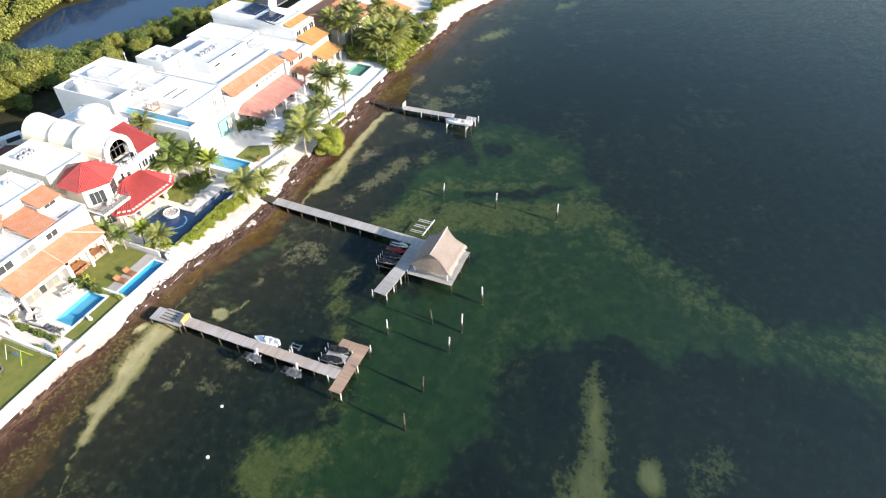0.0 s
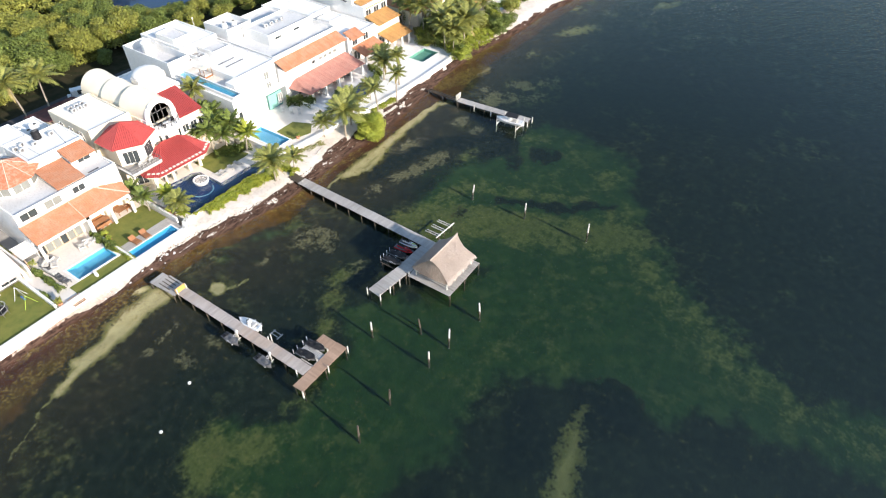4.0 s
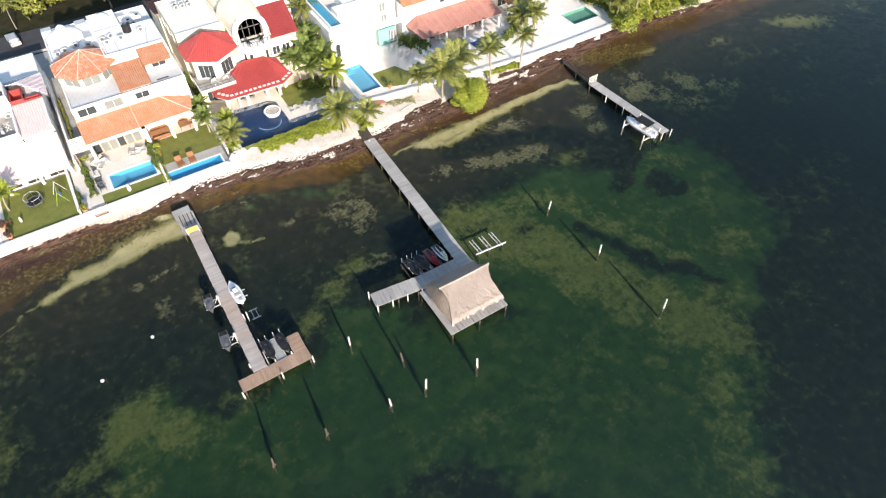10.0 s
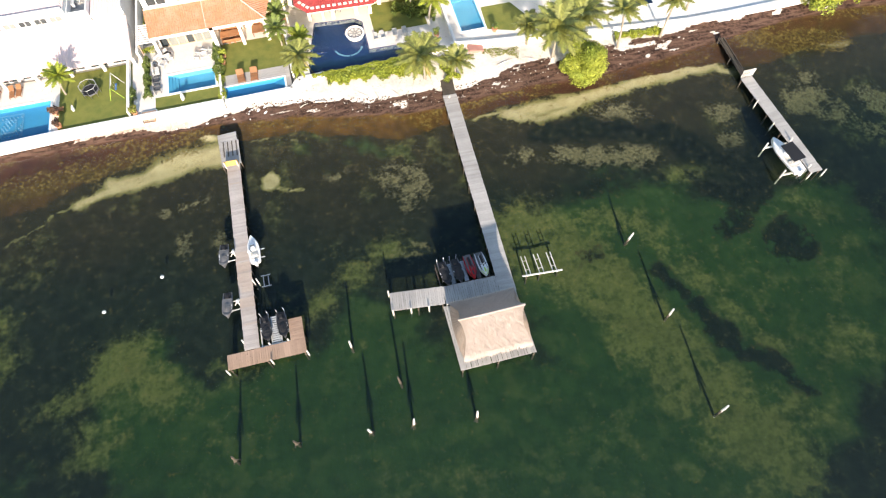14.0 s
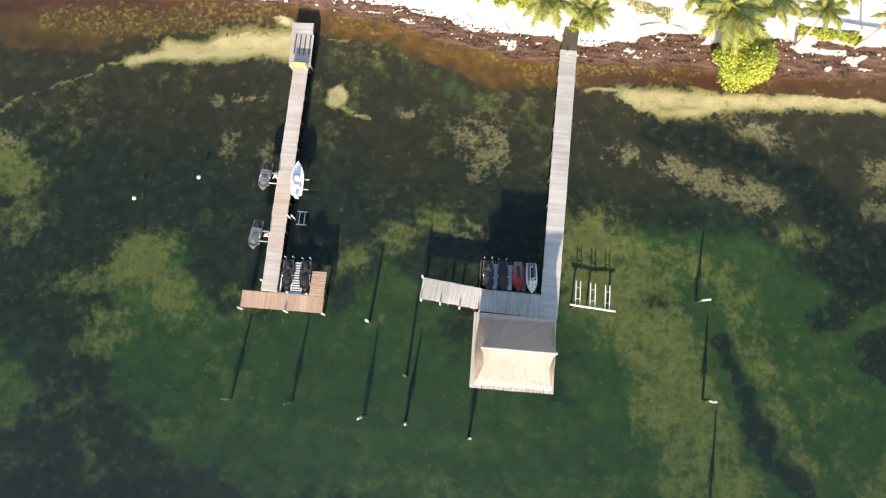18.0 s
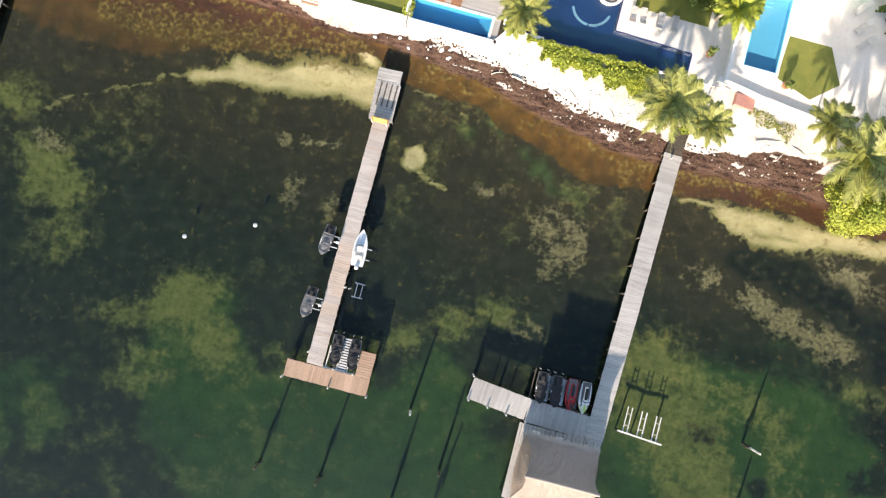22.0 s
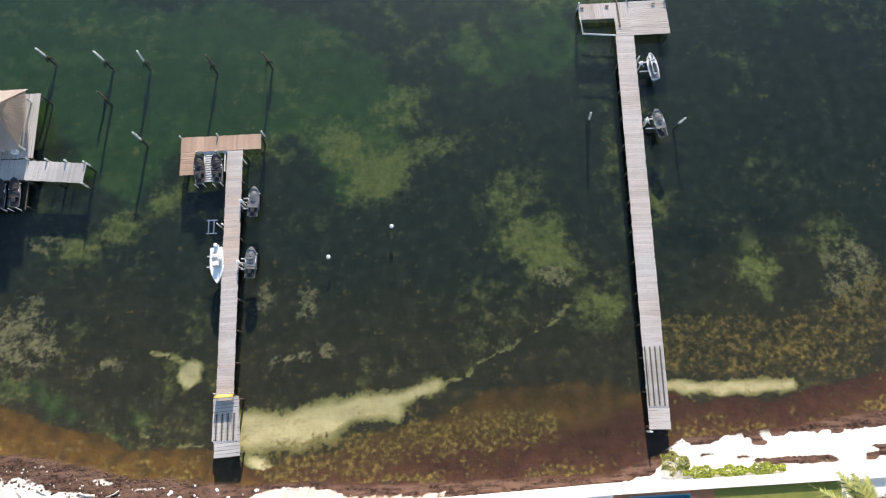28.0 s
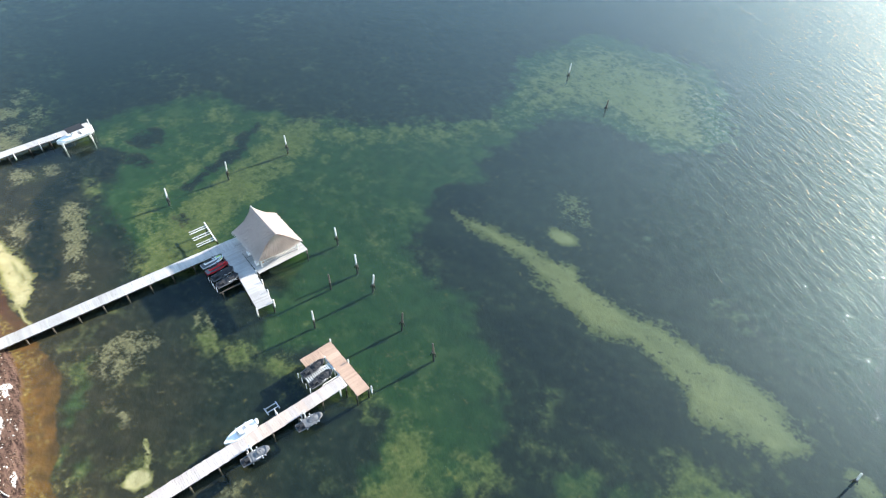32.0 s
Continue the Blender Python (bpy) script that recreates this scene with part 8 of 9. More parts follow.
def leafy(bm, cx, cy, cz, rx, ry, rz, n, size, rr, shell=0.55):
    """Scatters small leaf clumps through a lumpy crown."""
    lumps = [(Vector((rr.uniform(-0.6, 0.6) * rx, rr.uniform(-0.6, 0.6) * ry, rr.uniform(-0.35, 0.55) * rz)), rr.uniform(0.38, 0.62)) for _ in range(9)]
    for _ in range(n):
        c, k = rr.choice(lumps)
        u = Vector((rr.gauss(0, 1), rr.gauss(0, 1), rr.gauss(0, 1))).normalized() * rr.uniform(shell, 1.0)
        p = Vector((cx, cy, cz)) + c + Vector((u.x * rx, u.y * ry, u.z * rz)) * k
        a = Vector((rr.gauss(0, 1), rr.gauss(0, 1), rr.gauss(0, 0.6))).normalized()
        b = a.cross(u + Vector((0, 0, 0.3))).normalized()
        s = size * rr.uniform(0.6, 1.25)
        bm.faces.new([bm.verts.new(v) for v in (p - a * s, p + b * s * 0.6, p + a * s, p - b * s * 0.6)])


def broadleaf(at, h, r, mat, seed, label, n=1500, size=0.22, name="tree", group="", category="tree", low=False):
    rr = random.Random(seed)
    t = thing(name, at, label, category, group)
    pts = [(0, 0, -0.4), (0.1, 0.05, h * 0.3), (rr.uniform(-0.3, 0.3), rr.uniform(-0.3, 0.3), h * 0.62)]
    part("trunk", tube(B(), pts, [0.16 + h * 0.015, 0.13, 0.07], 7), "bark", t)
    for i in range(5):
        a = i * 1.26 + rr.random()
        part("limb", tube(B(), [pts[1], (math.cos(a) * r * 0.35, math.sin(a) * r * 0.35, h * 0.5), (math.cos(a) * r * 0.7, math.sin(a) * r * 0.7, h * 0.72)], [0.08, 0.05, 0.02], 5), "bark", t)
    bm = B()
    leafy(bm, 0, 0, h * 0.66, r, r, h * 0.42, n, size, rr)
    if low:
        leafy(bm, 0, 0, h * 0.30, r * 1.05, r * 1.05, h * 0.34, n * 3 // 5, size, rr)
    part("crown", bm, mat, t)
    return t


bush = broadleaf((19.6, 0.2, 0.1), 5.2, 3.0, "leaf_lime", 5, "round bright green sea-grape tree at the water's edge", 14000, 0.125, low=True)
mang = [broadleaf((-20 + 9 * i, 77.0, 0.8), 7.0, 4.0, m, 40 + i, lab, 4200, 0.22, "mangrove_tree", "mangrove belt", low=True)
        for i, (m, lab) in enumerate((("leaf_dark", "dense dark green mangrove tree"), ("leaf_olive", "olive green mangrove tree"), ("leaf_dark", "dense dark green mangrove tree"), ("leaf_olive", "olive green mangrove tree")))]
rr = random.Random(77)


def lagoon_near(x):
    return float(np.interp(x, [20, 26, 40, 65, 90, 200], [140, 92, 83, 74, 68, 54]))


def lagoon_far(x):
    return float(np.interp(x, [26, 45, 60, 75, 200], [104, 113, 117, 112, 96]))


spots = []
for gx in np.arange(-70, 150, 5.2):
    for gy in np.arange(66.5, 140, 5.4):
        x, y = gx + rr.uniform(-1.9, 1.9), gy + rr.uniform(-1.9, 1.9)
        near, far = lagoon_near(x), lagoon_far(x)
        if x > 24 and near - 2.0 < y < far + 2.0:
            continue
        if y < 70.5 + 2.0 * math.sin(x * 0.4) and x < 26 or rr.random() < 0.14:
            continue
        if y > 120 and x < 0 or y > 128 + max(0, x) * 0.1 or (x < -25 and y > 92):
            continue
        spots.append((x, y, 0.6, rr.uniform(0.5, 1.12) * (0.7 if x > 10 and near - 14 < y < near else 1.0)))
for gx in np.arange(22, 150, 3.4):
    for off in (-1.0, -3.6):
        spots.append((gx + rr.uniform(-1, 1), lagoon_near(gx) + off + rr.uniform(-0.6, 0.4), 0.2, rr.uniform(0.34, 0.5)))
    spots.append((gx + rr.uniform(-1, 1), lagoon_far(gx) + 1.5 + rr.uniform(-0.6, 1.0), 0.0, rr.uniform(0.6, 0.9)))
canopy = B()
for x, y, z, k in [p for p in spots if p[1] > lagoon_far(p[0]) or p[0] < -25 or p[0] > 92]:
    leafy(canopy, x, y, z + 7.0 * k * 0.5, 4.2 * k, 4.2 * k, 7.0 * k * 0.5, 620, 0.42, rr)
tagged(part("mangrove_canopy", canopy, "leaf_olive"), "olive green mangrove canopy across the lagoon", "woods", kind="stuff")
spots = [p for p in spots if not (p[1] > lagoon_far(p[0]) or p[0] < -25 or p[0] > 92)]
for k in range(4):
    put_copies(mang[k], spots[k::4], 90 + k)
# undergrowth of the palm grove
scrub = [broadleaf((58 + i, 3.6 + i, 0.8), 3.4, 2.4, m, 60 + i, lab, 1500, 0.2, "beach_bush", "beach bushes", "bush", True)
         for i, (m, lab) in enumerate((("leaf_lime", "bright green beach bush under the palms"), ("leaf_dark", "dark green beach bush under the palms"), ("leaf_olive", "olive green beach bush under the palms")))]
grove = []
for gx in np.arange(60, 84, 2.9):
    for gy in np.arange(4.8, 27, 2.9):
        x, y = gx + rr.uniform(-1, 1), gy + rr.uniform(-1, 1)
        if y < float(np.interp(x, SX, SY)) + 2.6 or (x > 78.6 and 12.4 < y) or (x > 64.6 and y > 20.6) or (x < 63 and y > 18):
            continue
        grove.append((x, y, 0.7, rr.uniform(0.55, 1.1)))
for gx in np.arange(85, 125, 4.2):
    grove.append((gx, float(np.interp(gx, SX, SY)) + 9 + rr.uniform(-2, 3), 0.8, rr.uniform(0.6, 1.1)))
for k in range(3):
    put_copies(scrub[k], grove[k::3], 70 + k)
for x, y, s, m, sd in ((64, 55, 1, "leaf_dark", 3), (-24, 65, 1, "leaf_dry", 6)):
    broadleaf((x, y, 0.9), 6.0, 3.4, m, sd, "half-bare yellowing tree beside the lane" if m == "leaf_dry" else "dark green tree beside a house", 1500, 0.28)
far_w = B()
for x, y, r in ((-140, 110, 60), (40, 175, 60), (150, 165, 60), (250, 120, 70)):
    leafy(far_w, x, y, 3, r, 34, 5, 5000, 0.9, rr)
tagged(part("far_mangroves", far_w, "leaf_dark"), "far dense mangrove woods beyond the lagoon", "woods", kind="stuff")


def hedge(name, pts, w, h, mat, label, seed, z=G, size=0.12, dens=150):
    """A run of shrubbery along pts, leaf by leaf over a twiggy core."""
    q = random.Random(seed)
    bm = B()
    for (xa, ya), (xb, yb) in zip(pts, pts[1:]):
        L = math.hypot(xb - xa, yb - ya)
        for _ in range(int(L * dens * w)):
            t = q.random()
            a, u = q.uniform(0, math.pi), q.uniform(0.6, 1.05)
            bulge = 0.8 + 0.35 * math.sin(t * L * 2.1 + seed) + 0.2 * math.sin(t * L * 5.3)
            off = math.cos(a) * w / 2 * u * bulge
            p = Vector((xa + (xb - xa) * t - (yb - ya) / L * off, ya + (yb - ya) * t + (xb - xa) / L * off, z + math.sin(a) * h * u * (0.75 + 0.3 * bulge) * 0.8))
            d = Vector((q.gauss(0, 1), q.gauss(0, 1), q.gauss(0, 0.5))).normalized()
            e = d.cross(Vector((q.gauss(0, 0.4), q.gauss(0, 0.4), 1))).normalized()
            s = size * q.uniform(0.6, 1.3)
            bm.faces.new([bm.verts.new(v) for v in (p - d * s, p + e * s * 0.6, p + d * s, p - e * s * 0.6)])
    ob = part(name, bm, mat)
    return tagged(ob, label, "hedge", kind="stuff")


hedge("beach_shrubs", [(-14.6, 7.3), (-9, 7.1), (-4, 6.5), (-0.6, 6.1)], 2.2, 0.9, "leaf_lime", "bright green creeping shrubs below the navy pool", 3, 1.0, 0.13, 300)
hedge("beach_shrubs", [(-7.5, 7.0), (-3.5, 7.0), (-0.4, 6.4)], 3.0, 1.0, "leaf_lime", "bright green creeping shrubs below the navy pool", 33, 1.1, 0.13, 260)
hedge("beach_shrubs", [(-16.5, 8.0), (-10.5, 8.1), (-3.0, 8.2)], 0.9, 0.55, "leaf_lime", "bright green creeper over the pool wall", 34, G, 0.11, 320)
hedge("beach_shrubs", [(1.6, 7.4), (2.1, 5.0), (2.2, 3.0)], 2.0, 1.1, "leaf_lime", "bright green shrub beside the pier head", 4, 0.8, 0.14, 260)
hedge("garden_hedge", [(-28.8, 11.0), (-28.8, 17.4)], 1.5, 1.25, "leaf_dark", "clipped green hedge between two gardens", 5, G, 0.12, 420)
hedge("garden_hedge", [(-28.7, 6.9), (-28.7, 11.0)], 1.0, 1.0, "leaf_lime", "loose yellow-green hedge beside the pool", 6)
hedge("garden_hedge", [(-38.5, 9.6), (-38.6, 17.4)], 1.0, 0.9, "leaf_palm_dark", "narrow green hedge along the garden path", 7, G, 0.12, 300)
hedge("garden_hedge", [(-40.8, 7.6), (-40.5, 12.0)], 0.9, 0.9, "leaf_palm_dark", "dark shrubs at the edge of the lawn", 8)
hedge("garden_hedge", [(-38.7, 23.5), (-38.6, 30), (-38.7, 37)], 0.5, 0.7, "leaf_olive", "narrow planting in the passage between the villas", 31)
hedge("garden_hedge", [(-39.8, 18.6), (-37.4, 18.8)], 0.9, 1.0, "leaf_lime", "yellow-green shrubs in the side passage", 9)
hedge("beach_shrubs", [(-79.5, 5.0), (-74, 5.1), (-70.2, 5.0)], 1.0, 0.7, "leaf_lime", "bright green shrubs along the sea wall", 10, 0.9, 0.12, 240)
hedge("beach_shrubs", [(-71, 4.2), (-68.5, 4.0)], 1.8, 0.7, "leaf_olive", "olive beach scrub", 11, 0.6, 0.1, 160)
hedge("garden_hedge", [(-63.2, 9.5), (-63.6, 15.5), (-62.6, 18.5)], 0.8, 0.9, "leaf_lime", "mixed green planting along the wall", 12)
hedge("garden_hedge", [(-68, 18.6), (-63.8, 17.4)], 0.9, 1.0, "leaf_lime", "yellow-green planting beside the deck", 13)
hedge("beach_shrubs", [(26.6, 5.3), (33.6, 4.7)], 1.3, 0.8, "leaf_lime", "bright green shrubs below the garden wall", 14, 0.9, 0.14, 240)
hedge("garden_hedge", [(18.6, 21.6), (20.4, 19.6), (21.6, 16.6)], 2.6, 2.2, "leaf_dark", "dense green shrubs beside the porch", 15, G, 0.2, 160)
hedge("garden_hedge", [(21.5, 11), (26.5, 12.5), (28.0, 16)], 2.2, 1.6, "leaf_palm_dark", "green garden shrubs under the palms", 16, G, 0.2, 120)
hedge("garden_hedge", [(35.5, 12), (40.5, 14.5), (41, 18)], 1.8, 1.5, "leaf_palm_dark", "green garden shrubs beside the pool", 17, G, 0.2, 120)
hedge("beach_shrubs", [(61, 6.4), (68, 5.0), (78, 6.5), (84, 9)], 4.5, 2.2, "leaf_lime", "bright beachside bushes under the palms", 18, 0.8, 0.25, 60)
hedge("beach_shrubs", [(90, 13), (100, 10), (112, 6)], 3.5, 1.0, "leaf_lime", "low green dune bushes", 19, 0.8, 0.25, 60)
hedge("garden_hedge", [(64, 26), (64, 46)], 5, 4, "leaf_dark", "dark trees beside the far house", 20, 1, 0.3, 50)
hedge("garden_hedge", [(-3.0, 18.4), (0.4, 17.0), (3.0, 16.0)], 2.6, 1.6, "leaf_palm_dark", "dark garden shrubs under the palms", 21, G, 0.2, 120)
hedge("garden_hedge", [(-18.4, 24), (-18.6, 32)], 0.8, 1.6, "leaf_palm_dark", "green planting in the side passage", 22, G, 0.2, 100)
hedge("beach_shrubs", [(7.5, 7.2), (12.5, 5.8)], 1.8, 0.35, "leaf_olive", "olive creeping beach plants", 23, 1.0, 0.1, 90)
terrace("lawn_6", -6.6, 1.2, 14.2, 20.3, "lawn", "shaded lawn beside the navy pool", z=G + 0.02)


# ---- beach litter: stones, driftwood, weed ----
def scatter(name, n, xr, off, size, mat, label, seed, squash=0.5):
    q = random.Random(seed)
    bm = B()
    for _ in range(n):
        x = q.uniform(*xr)
        y = float(np.interp(x, SX, SY)) + q.uniform(*off)
        if y > wall_y(x) - 0.45:
            continue
        z = float(ground_height(np.array([x]), np.array([y]))[0])
        s = size * q.uniform(0.4, 1.5)
        m = Matrix.Translation((x, y, z + s * 0.15)) @ Matrix.Rotation(q.uniform(0, 6.28), 4, "Z") @ Matrix.Diagonal((s * q.uniform(0.8, 1.8), s, s * squash, 1))
        vs = [bm.verts.new(m @ Vector(v)) for v in ((1, 0, 0), (0.3, 0.9, 0.2), (-0.8, 0.6, 0), (-0.9, -0.5, 0.1), (0.2, -1, 0), (0.05, 0, 1), (0, 0, -0.6))]
        for k in range(5):
            bm.faces.new((vs[k], vs[(k + 1) % 5], vs[5]))
            bm.faces.new((vs[(k + 1) % 5], vs[k], vs[6]))
    return tagged(part(name, bm, mat), label, "beach litter", kind="stuff")


scatter("beach_stones", 420, (-64, 30), (1.0, 5.0), 0.08, "drift", "white beach stones and coral rubble", 1)
scatter("beach_stones", 26, (-36, -22), (0.4, 2.2), 0.17, "white", "larger white beach rocks", 2, 0.4)
scatter("weed_clumps", 1300, (-26, 16), (0.1, 2.9), 0.085, "weed", "dark dried seaweed heaped on the beach", 3, 0.5)
scatter("weed_clumps", 600, (10, 42), (0.2, 3.4), 0.08, "weed", "dark dried seaweed heaped on the beach", 4, 0.5)
scatter("weed_clumps", 400, (-104, -28), (0.0, 0.6), 0.05, "weed", "thin line of dried seaweed along the water", 5, 0.5)
for x, y, L, a, r in ((-16.1, 4.1, 1.6, -10, 0.13), (-8.6, 3.4, 2.4, -75, 0.07), (-21.1, 4.9, 1.0, 10, 0.1), (-7.6, 2.7, 1.4, 40, 0.06), (-12.0, 3.6, 1.2, -30, 0.06), (10.2, 4.6, 2.6, 15, 0.08), (13.5, 4.4, 1.8, -20, 0.07), (-24.6, 5.4, 1.2, 60, 0.06), (60.5, 3.9, 3.0, 20, 0.1), (-6.0, 3.0, 1.9, -55, 0.07), (-4.2, 2.6, 1.3, 65, 0.05), (-10.4, 3.9, 1.8, -40, 0.06), (-18.4, 4.2, 1.3, 25, 0.07), (12.0, 3.6, 1.5, 60, 0.05), (23.4, 3.0, 2.2, -15, 0.07)):
    dz = float(ground_height(np.array([x]), np.array([y]))[0])
    lg = thing("driftwood", (x, y, dz + r * 0.6), "bleached driftwood branch on the beach", "driftwood", "driftwood", turn=a)
    part("branch", tube(B(), [(-L / 2, 0, 0), (-L * 0.1, 0.06, 0.05), (L / 2, -0.04, 0.02)], [r, r * 0.85, r * 0.4], 7), "drift", lg)
    part("twig", tube(B(), [(L * 0.1, 0, 0.03), (L * 0.3, 0.3, 0.12)], [r * 0.5, r * 0.2], 5), "drift", lg)


# ---- garden furniture ----
def lounger(at, turn, mat, label, wood=True):
    r = thing("sun_lounger", at, label, "sun lounger", "sun loungers", turn=turn)
    for i in range(7):
        part("slat", box(B(), -0.32, 0.32, -0.95 + i * 0.18, -0.81 + i * 0.18, 0.30, 0.34), mat, r)
    back = part("backrest", box(B(), -0.32, 0.32, 0, 0.7, -0.02, 0.03), mat, r)
    back.matrix_basis = Matrix.Translation((0, 0.34, 0.33)) @ Matrix.Rotation(radians(32), 4, "X")
    for x in (-0.3, 0.3):
        part("side_rail", box(B(), x - 0.03, x + 0.03, -0.95, 0.9, 0.24, 0.297), mat, r)
        for y in (-0.85, 0.75):
            part("leg", box(B(), x - 0.03, x + 0.03, y - 0.03, y + 0.03, 0, 0.24), mat, r)
    return r


tl = lounger((-61.0, 15.0, G), 0, "wood_chair", "oiled teak sun lounger on the pool terrace")
for x, y, t in ((-59.9, 15.1, 2), (-58.3, 15.2, -3), (-56.4, 15.2, 4), (-55.5, 15.3, -2), (-50.4, 10.6, 90)):
    copy_thing(tl, Matrix.Translation((x, y, G)) @ Matrix.Rotation(radians(t), 4, "Z"))
wl = lounger((-6.6, 13.2, G), 180, "cushion", "white sun lounger on the pool terrace")
for x, y, t in ((-5.6, 13.3, 184), (-3.8, 13.3, 176), (-2.3, 13.35, 182), (16.1, 20.4, -40), (16.7, 18.5, -38), (17.3, 16.8, -42)):
    copy_thing(wl, Matrix.Translation((x, y, G)) @ Matrix.Rotation(radians(t), 4, "Z"))


def armchair(at, turn, frame_mat, seat_mat, label, tall=False):
    r = thing("armchair", at, label, "chair", "garden chairs", turn=turn)
    part("seat", box(B(), -0.42, 0.42, -0.42, 0.42, 0.28, 0.45, bevel=0.04), seat_mat, r)
    part("backrest", box(B(), -0.42, 0.42, 0.3, 0.45, 0.45, 1.25 if tall else 0.8, bevel=0.04), seat_mat, r)
    for x in (-0.48, 0.48):
        part("armrest", box(B(), x - 0.06, x + 0.06, -0.45, 0.45, 0.5, 0.6), frame_mat, r)
        for y in (-0.38, 0.38):
            part("leg", box(B(), x - 0.05, x + 0.05, y - 0.05, y + 0.05, 0, 0.5), frame_mat, r)
    return r


tt = lounger((-26.0, 10.25, G), 4, "wood_chair", "wide slatted teak lounger on the silvered deck")
copy_thing(tt, Matrix.Translation((-24.2, 10.2, G)) @ Matrix.Rotation(radians(-3), 4, "Z") @ Matrix.Diagonal((1.5, 1.05, 1.2, 1)))
tt.scale = (1.5, 1.05, 1.2)
for i in range(13):
    y = 9.02 + i * 0.175
    bd = part("deck_board", box(B(), -28.55, -19.45, y, y + 0.16, 0, 0.02), "deck_grey")
    bd.location = (0, 0, G - 0.012)
    bd.parent = bpy.data.objects["deck_2"]
wc = armchair((-30.6, 15.6, G), 20, "alu", "cushion", "pale cushioned garden armchair")
for x, y, t in ((-30.4, 16.8, 160), (-31.6, 15.8, 70), (-29.7, 15.9, 250), (-36.3, 15.4, 60), (-35.6, 16.4, 20), (-15.8, 20.0, 30), (-14.2, 20.4, 200), (25.5, 18.6, 20), (27.0, 19.4, 200), (31.5, 18.8, 40), (-66.6, 17.2, 80), (-65.8, 16.6, 120)):
    copy_thing(wc, Matrix.Translation((x, y, 6.21 if -16 < x < -13 else G)) @ Matrix.Rotation(radians(t), 4, "Z"))
gc = armchair((-37.2, 10.8, G), 100, "dark_grey", "dark_grey", "grey woven garden armchair")
for x, y, t in ((-37.3, 12.4, 90), (24.2, 19.8, 0), (33.6, 19.6, 10), (35.2, 19.0, 60), (-12.6, 20.6, 0), (-11.0, 20.4, 90)):
    copy_thing(gc, Matrix.Translation((x, y, G)) @ Matrix.Rotation(radians(t), 4, "Z"))


def sofa(at, turn, L, label):
    r = thing("sofa", at, label, "sofa", "garden sofas", turn=turn)
    part("base", box(B(), -L / 2, L / 2, -0.45, 0.45, 0.05, 0.3), "dark_grey", r)
    for i in range(int(L / 0.8)):
        part("cushion", box(B(), -L / 2 + 0.05 + i * 0.8, -L / 2 + 0.8 + i * 0.8, -0.42, 0.2, 0.303, 0.48, bevel=0.05), "cushion", r)
    part("backrest", box(B(), -L / 2, L / 2, 0.22, 0.45, 0.3, 0.8, bevel=0.05), "cushion", r)
    return r


sofa((-37.3, 14.6, G), 95, 2.4, "curved grey outdoor sofa with pale cushions")
sofa((-36.4, 17.0, G), 40, 2.4, "grey outdoor sofa with pale cushions")


def table(at, L, W, label, mat="wood_chair", h=0.75):
    r = thing("table", at, label, "table", "garden tables")
    part("tabletop", box(B(), -L / 2, L / 2, -W / 2, W / 2, h - 0.06, h, bevel=0.01), mat, r)
    for x in (-L / 2 + 0.1, L / 2 - 0.1):
        for y in (-W / 2 + 0.1, W / 2 - 0.1):
            part("leg", box(B(), x - 0.04, x + 0.04, y - 0.04, y + 0.04, 0, h - 0.06), mat, r)
    return r


table((-26.6, 18.65, G), 3.0, 1.2, "long timber dining table in the porch")
table((-22.8, 18.65, G), 1.6, 1.6, "round-cornered timber table in the porch")
table((-68.8, 16.6, G), 1.9, 1.0, "dark grey dining table on the deck", "dark_grey")
table((-9.5, 20.8, G), 2.0, 1.2, "dark dining table under the red pavilion", "dark_grey")
table((29.4, 19.6, G), 2.2, 1.1, "dark table under the rose porch", "dark_grey")
dc = armchair((-27.4, 19.55, G), 0, "wood_chair", "wood_chair", "timber dining chair in the porch")
for x, y, t in ((-26.6, 19.55, 0), (-25.8, 19.55, 0), (-27.4, 17.75, 180), (-26.6, 17.75, 180), (-25.8, 17.75, 180), (-22.8, 19.6, 0), (-21.6, 18.65, 270)):
    copy_thing(dc, Matrix.Translation((x, y, G)) @ Matrix.Rotation(radians(t), 4, "Z"))
tr = thing("trampoline", (-45.9, 12.7, G), "eight-sided black trampoline with grey poles on the lawn", "trampoline")
part("mat", tube(B(), [(0, 0, 0.58), (0, 0, 0.6)], 1.0, 8), "black", tr)
part("rim", tube(B(), [(1.1 * math.cos(a), 1.1 * math.sin(a), 0.6) for a in np.linspace(0, math.tau, 9)], 0.11, 6, False), "dark_grey", tr)
for i in range(8):
    a = i * math.tau / 8
    part("pole", tube(B(), [(1.15 * math.cos(a), 1.15 * math.sin(a), 0), (1.15 * math.cos(a), 1.15 * math.sin(a), 1.5)], 0.03, 5), "metal", tr)
part("hoop", tube(B(), [(1.15 * math.cos(a), 1.15 * math.sin(a), 1.5) for a in np.linspace(0, math.tau, 9)], 0.04, 5, False), "alu", tr)
sw = thing("swing_set", (-42.6, 12.0, G), "slender yellow and white garden swing set with a blue seat", "swing set")
for y in (-1.3, 1.5):
    for s in (-1, 1):
        part("leg", tube(B(), [(s * 0.9, y, 0), (0, y, 2.1)], 0.035, 6), "hull_white" if y > 0 else "lime", sw)
part("top_bar", tube(B(), [(0, -1.4, 2.1), (0, 1.6, 2.1)], 0.035, 6), "alu", sw)
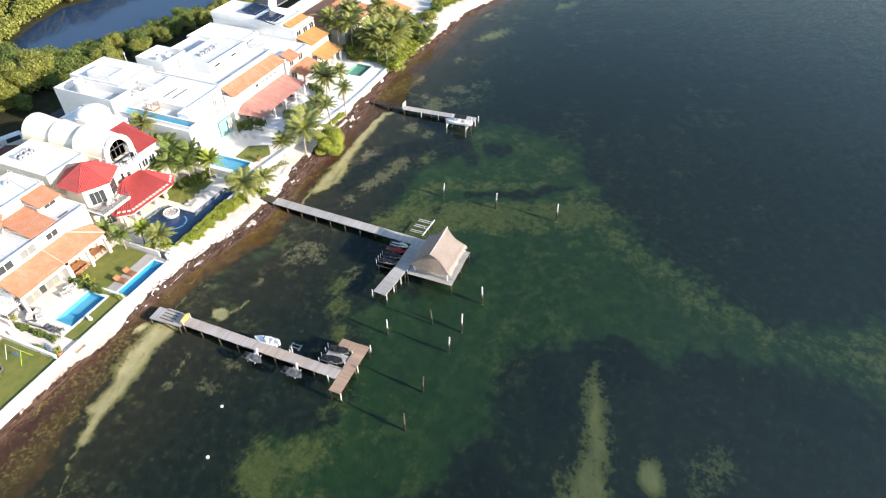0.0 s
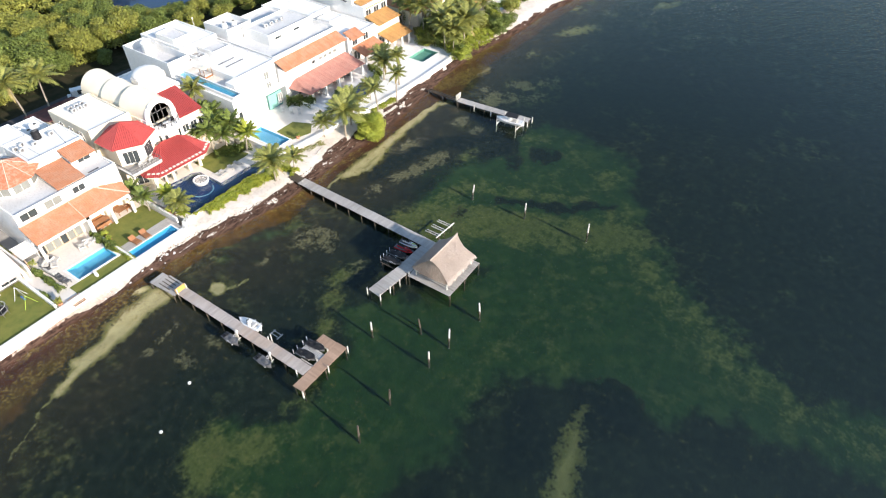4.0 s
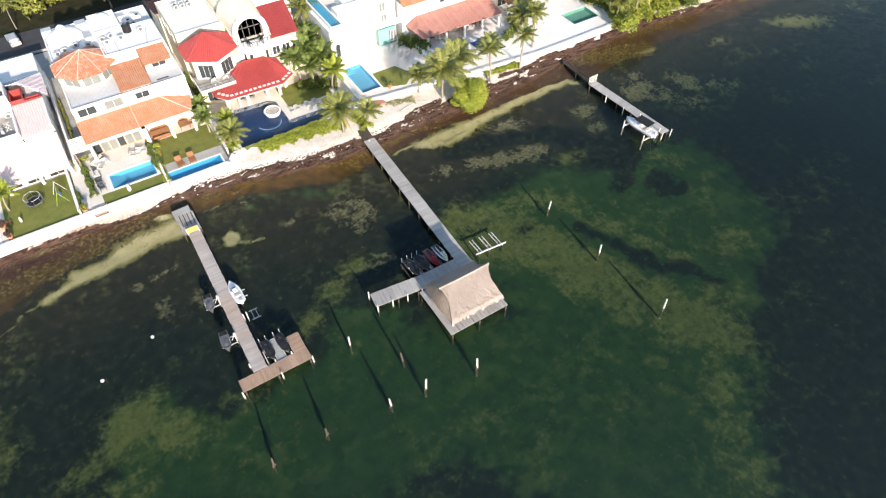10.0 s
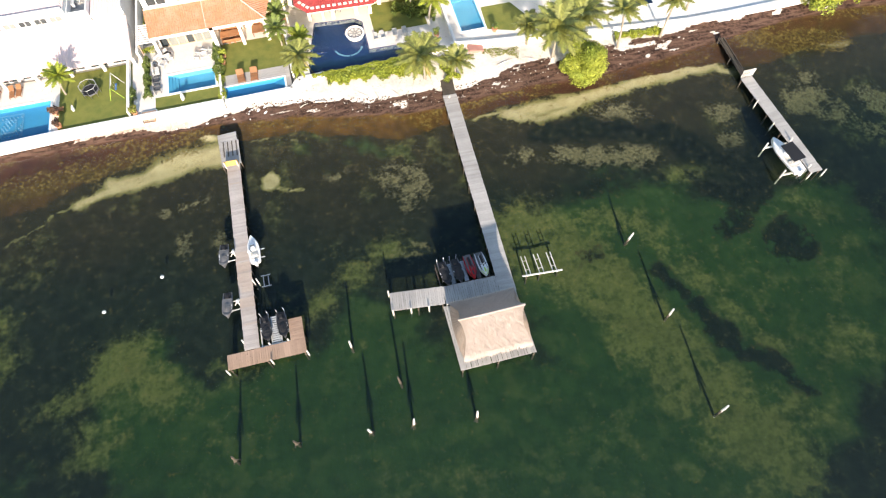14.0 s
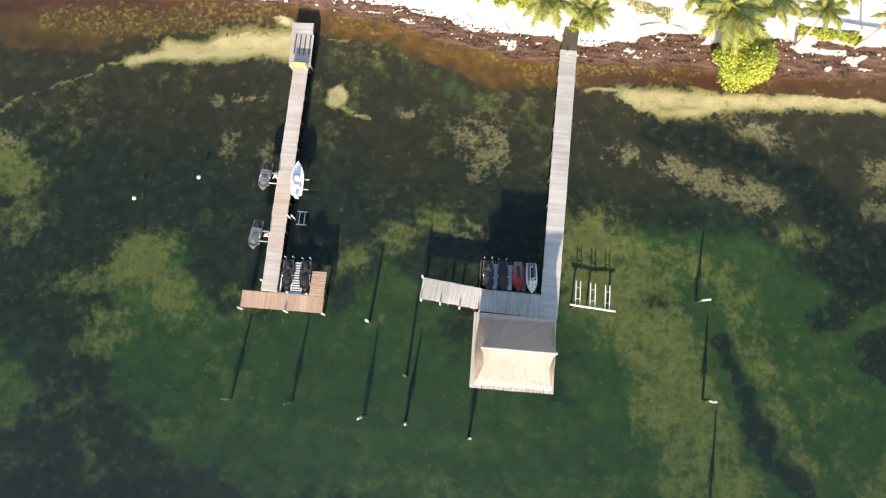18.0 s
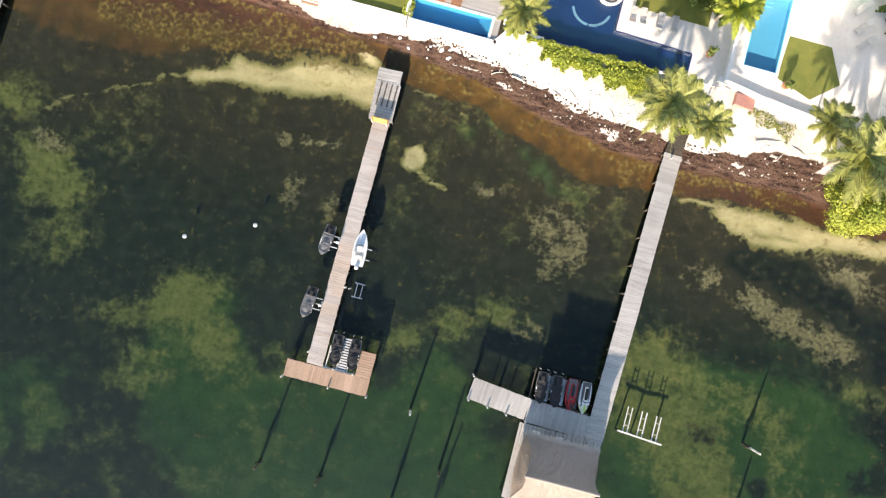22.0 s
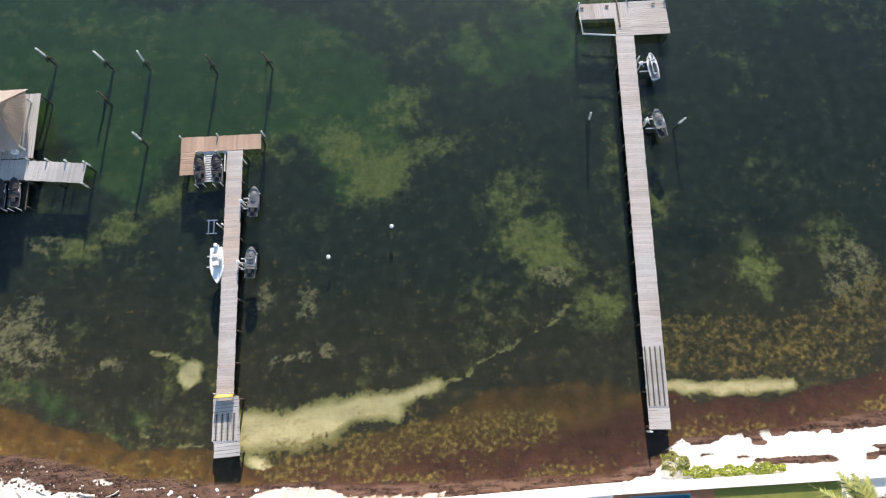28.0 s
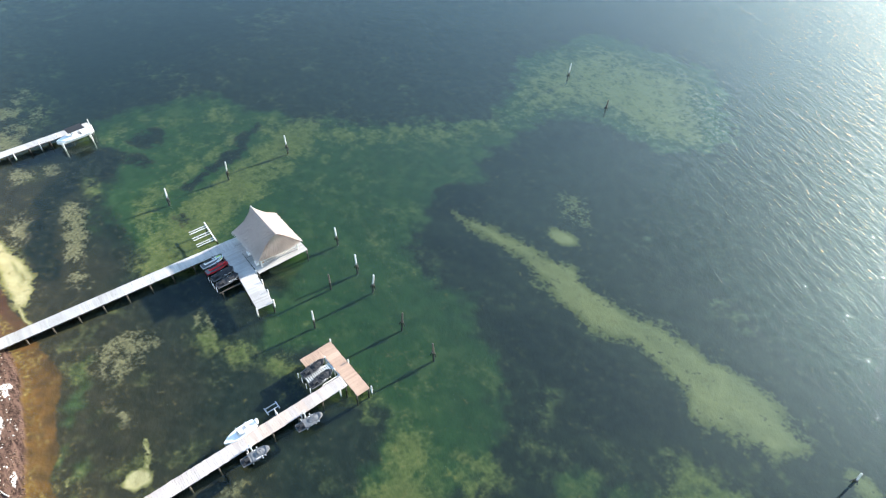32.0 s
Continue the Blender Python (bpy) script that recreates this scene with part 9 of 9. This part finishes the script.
for y in (0.2, 0.9):
    st = part("swing_seat", box(B(), -0.12, 0.12, y - 0.25, y + 0.25, 0.45, 0.5), "blue_paint", sw)
    part("chain", tube(B(), [(0, y - 0.22, 0.5), (0, y - 0.22, 1.88)], 0.015, 4), "metal", st)
for at, lab, s in (((-33.9, 8.5, G), "white stone figure like a bird on the lawn", 0.55), ((-48.2, 10.2, G), "small white stone garden ornament", 0.4)):
    bm = B()
    bmesh.ops.create_icosphere(bm, subdivisions=2, radius=s)
    for v in bm.verts:
        v.co = Vector((v.co.x * 0.5, v.co.y * 1.1, v.co.z * 0.9 + s * 0.8))
        if v.co.y > 0.3 * s:
            v.co.z += 0.35 * s
            v.co.x *= 0.6
    ob = part("garden_statue", bm, "white", smooth=True)
    ob.location = at
    tagged(ob, lab, "statue")


def pot(at, label="terracotta pot with a leafy plant", leaf="leaf_palm_dark", s=1.0, seed=1):
    r = thing("plant_pot", at, label, "plant pot", "plant pots")
    part("pot", tube(B(), [(0, 0, 0), (0, 0, 0.35 * s), (0, 0, 0.42 * s)], [0.2 * s, 0.3 * s, 0.32 * s], 12), "roof_orange", r)
    bm = B()
    leafy(bm, 0, 0, 0.75 * s, 0.45 * s, 0.45 * s, 0.4 * s, 160, 0.12 * s, random.Random(seed))
    part("plant", bm, leaf, r)


for i, (x, y, lf) in enumerate(((-49.9, 7.6, "weed"), (-50.4, 9.9, "weed"), (-40.2, 7.4, "leaf_olive"), (-28.0, 14.9, "leaf_lime"), (-28.2, 13.6, "leaf_lime"), (-72.2, 16.4, "leaf_lime"), (-18.4, 11.6, "leaf_lime"), (10.2, 10.3, "leaf_palm_dark"), (1.9, 11.4, "leaf_palm_dark"), (-19.0, 19.8, "leaf_palm_dark"))):
    pot((x, y, G), leaf=lf, s=1.3, seed=i + 3)
steps = thing("beach_steps", (-38.4, 6.2, 0), "weathered brown plank steps down the sea wall", "steps")
for i in range(5):
    part("tread", box(B(), -0.9, 0.9, -0.6 + i * 0.34, -0.32 + i * 0.34, 1.2 + i * 0.1, 1.27 + i * 0.1), "plank_warm", steps)
for x in (-1.0, 0.9):
    part("stringer", box(B(), x, x + 0.1, -0.7, 1.2, 0.9, 1.6), "white", steps)
steps2 = thing("garden_steps", (5.6, 7.7, 0), "pink brick steps beside the garden wall", "steps")
for i in range(6):
    part("tread", box(B(), 0.0 + i * 0.36, 0.34 + i * 0.36, -0.6, 0.6, 0.2, 1.75 - i * 0.08), "roof_rose", steps2)


# ---- vehicles on the lane ----
def car(at, turn, L, H, mat, label, van=False):
    r = thing("van" if van else "car", at, label, "van" if van else "car", turn=turn)
    W = 1.8 if not van else 2.0
    part("body", box(B(), -W / 2, W / 2, -L / 2, L / 2, 0.3, 0.95 if not van else 1.2, bevel=0.12), mat, r)
    cab = part("cabin", box(B(), -W / 2 + 0.1, W / 2 - 0.1, -L * (0.42 if not van else 0.48), L * (0.18 if not van else 0.36), 0.95 if not van else 1.2, H, bevel=0.18), mat, r)
    part("windscreen", box(B(), -W / 2 + 0.22, W / 2 - 0.22, L * (0.18 if not van else 0.36) - 0.06, L * (0.18 if not van else 0.36) + 0.02, 1.0 if not van else 1.3, H - 0.12), "glass", cab)
    for s in (-1, 1):
        part("side_window", box(B(), s * (W / 2 - 0.12), s * (W / 2 - 0.085), -L * 0.36, L * 0.12, 1.05 if not van else 1.35, H - 0.15), "glass", cab)
        for y in (-L * 0.32, L * 0.32):
            wh = part("wheel", tube(B(), [(s * (W / 2 - 0.2), y, 0.32), (s * (W / 2 + 0.01), y, 0.32)], 0.32, 14), "black", r)
            part("rim", tube(B(), [(s * (W / 2 + 0.011), y, 0.32), (s * (W / 2 + 0.03), y, 0.32)], 0.2, 10), "alu", wh)
        part("headlight", box(B(), s * 0.6 - 0.15, s * 0.6 + 0.15, L / 2 - 0.05, L / 2 + 0.015, 0.6, 0.75), "hull_white", r)
        part("tail_light", box(B(), s * 0.7 - 0.12, s * 0.7 + 0.12, -L / 2 - 0.015, -L / 2 + 0.05, 0.65, 0.8), "hull_red", r)
    return r


car((-42.4, 60.2, 1.36), 8, 4.4, 1.5, "alu", "silver-blue car parked on the shaded lane")
car((-4.0, 59.6, 1.36), 70, 5.4, 2.4, "hull_white", "white van parked on the lane", True)
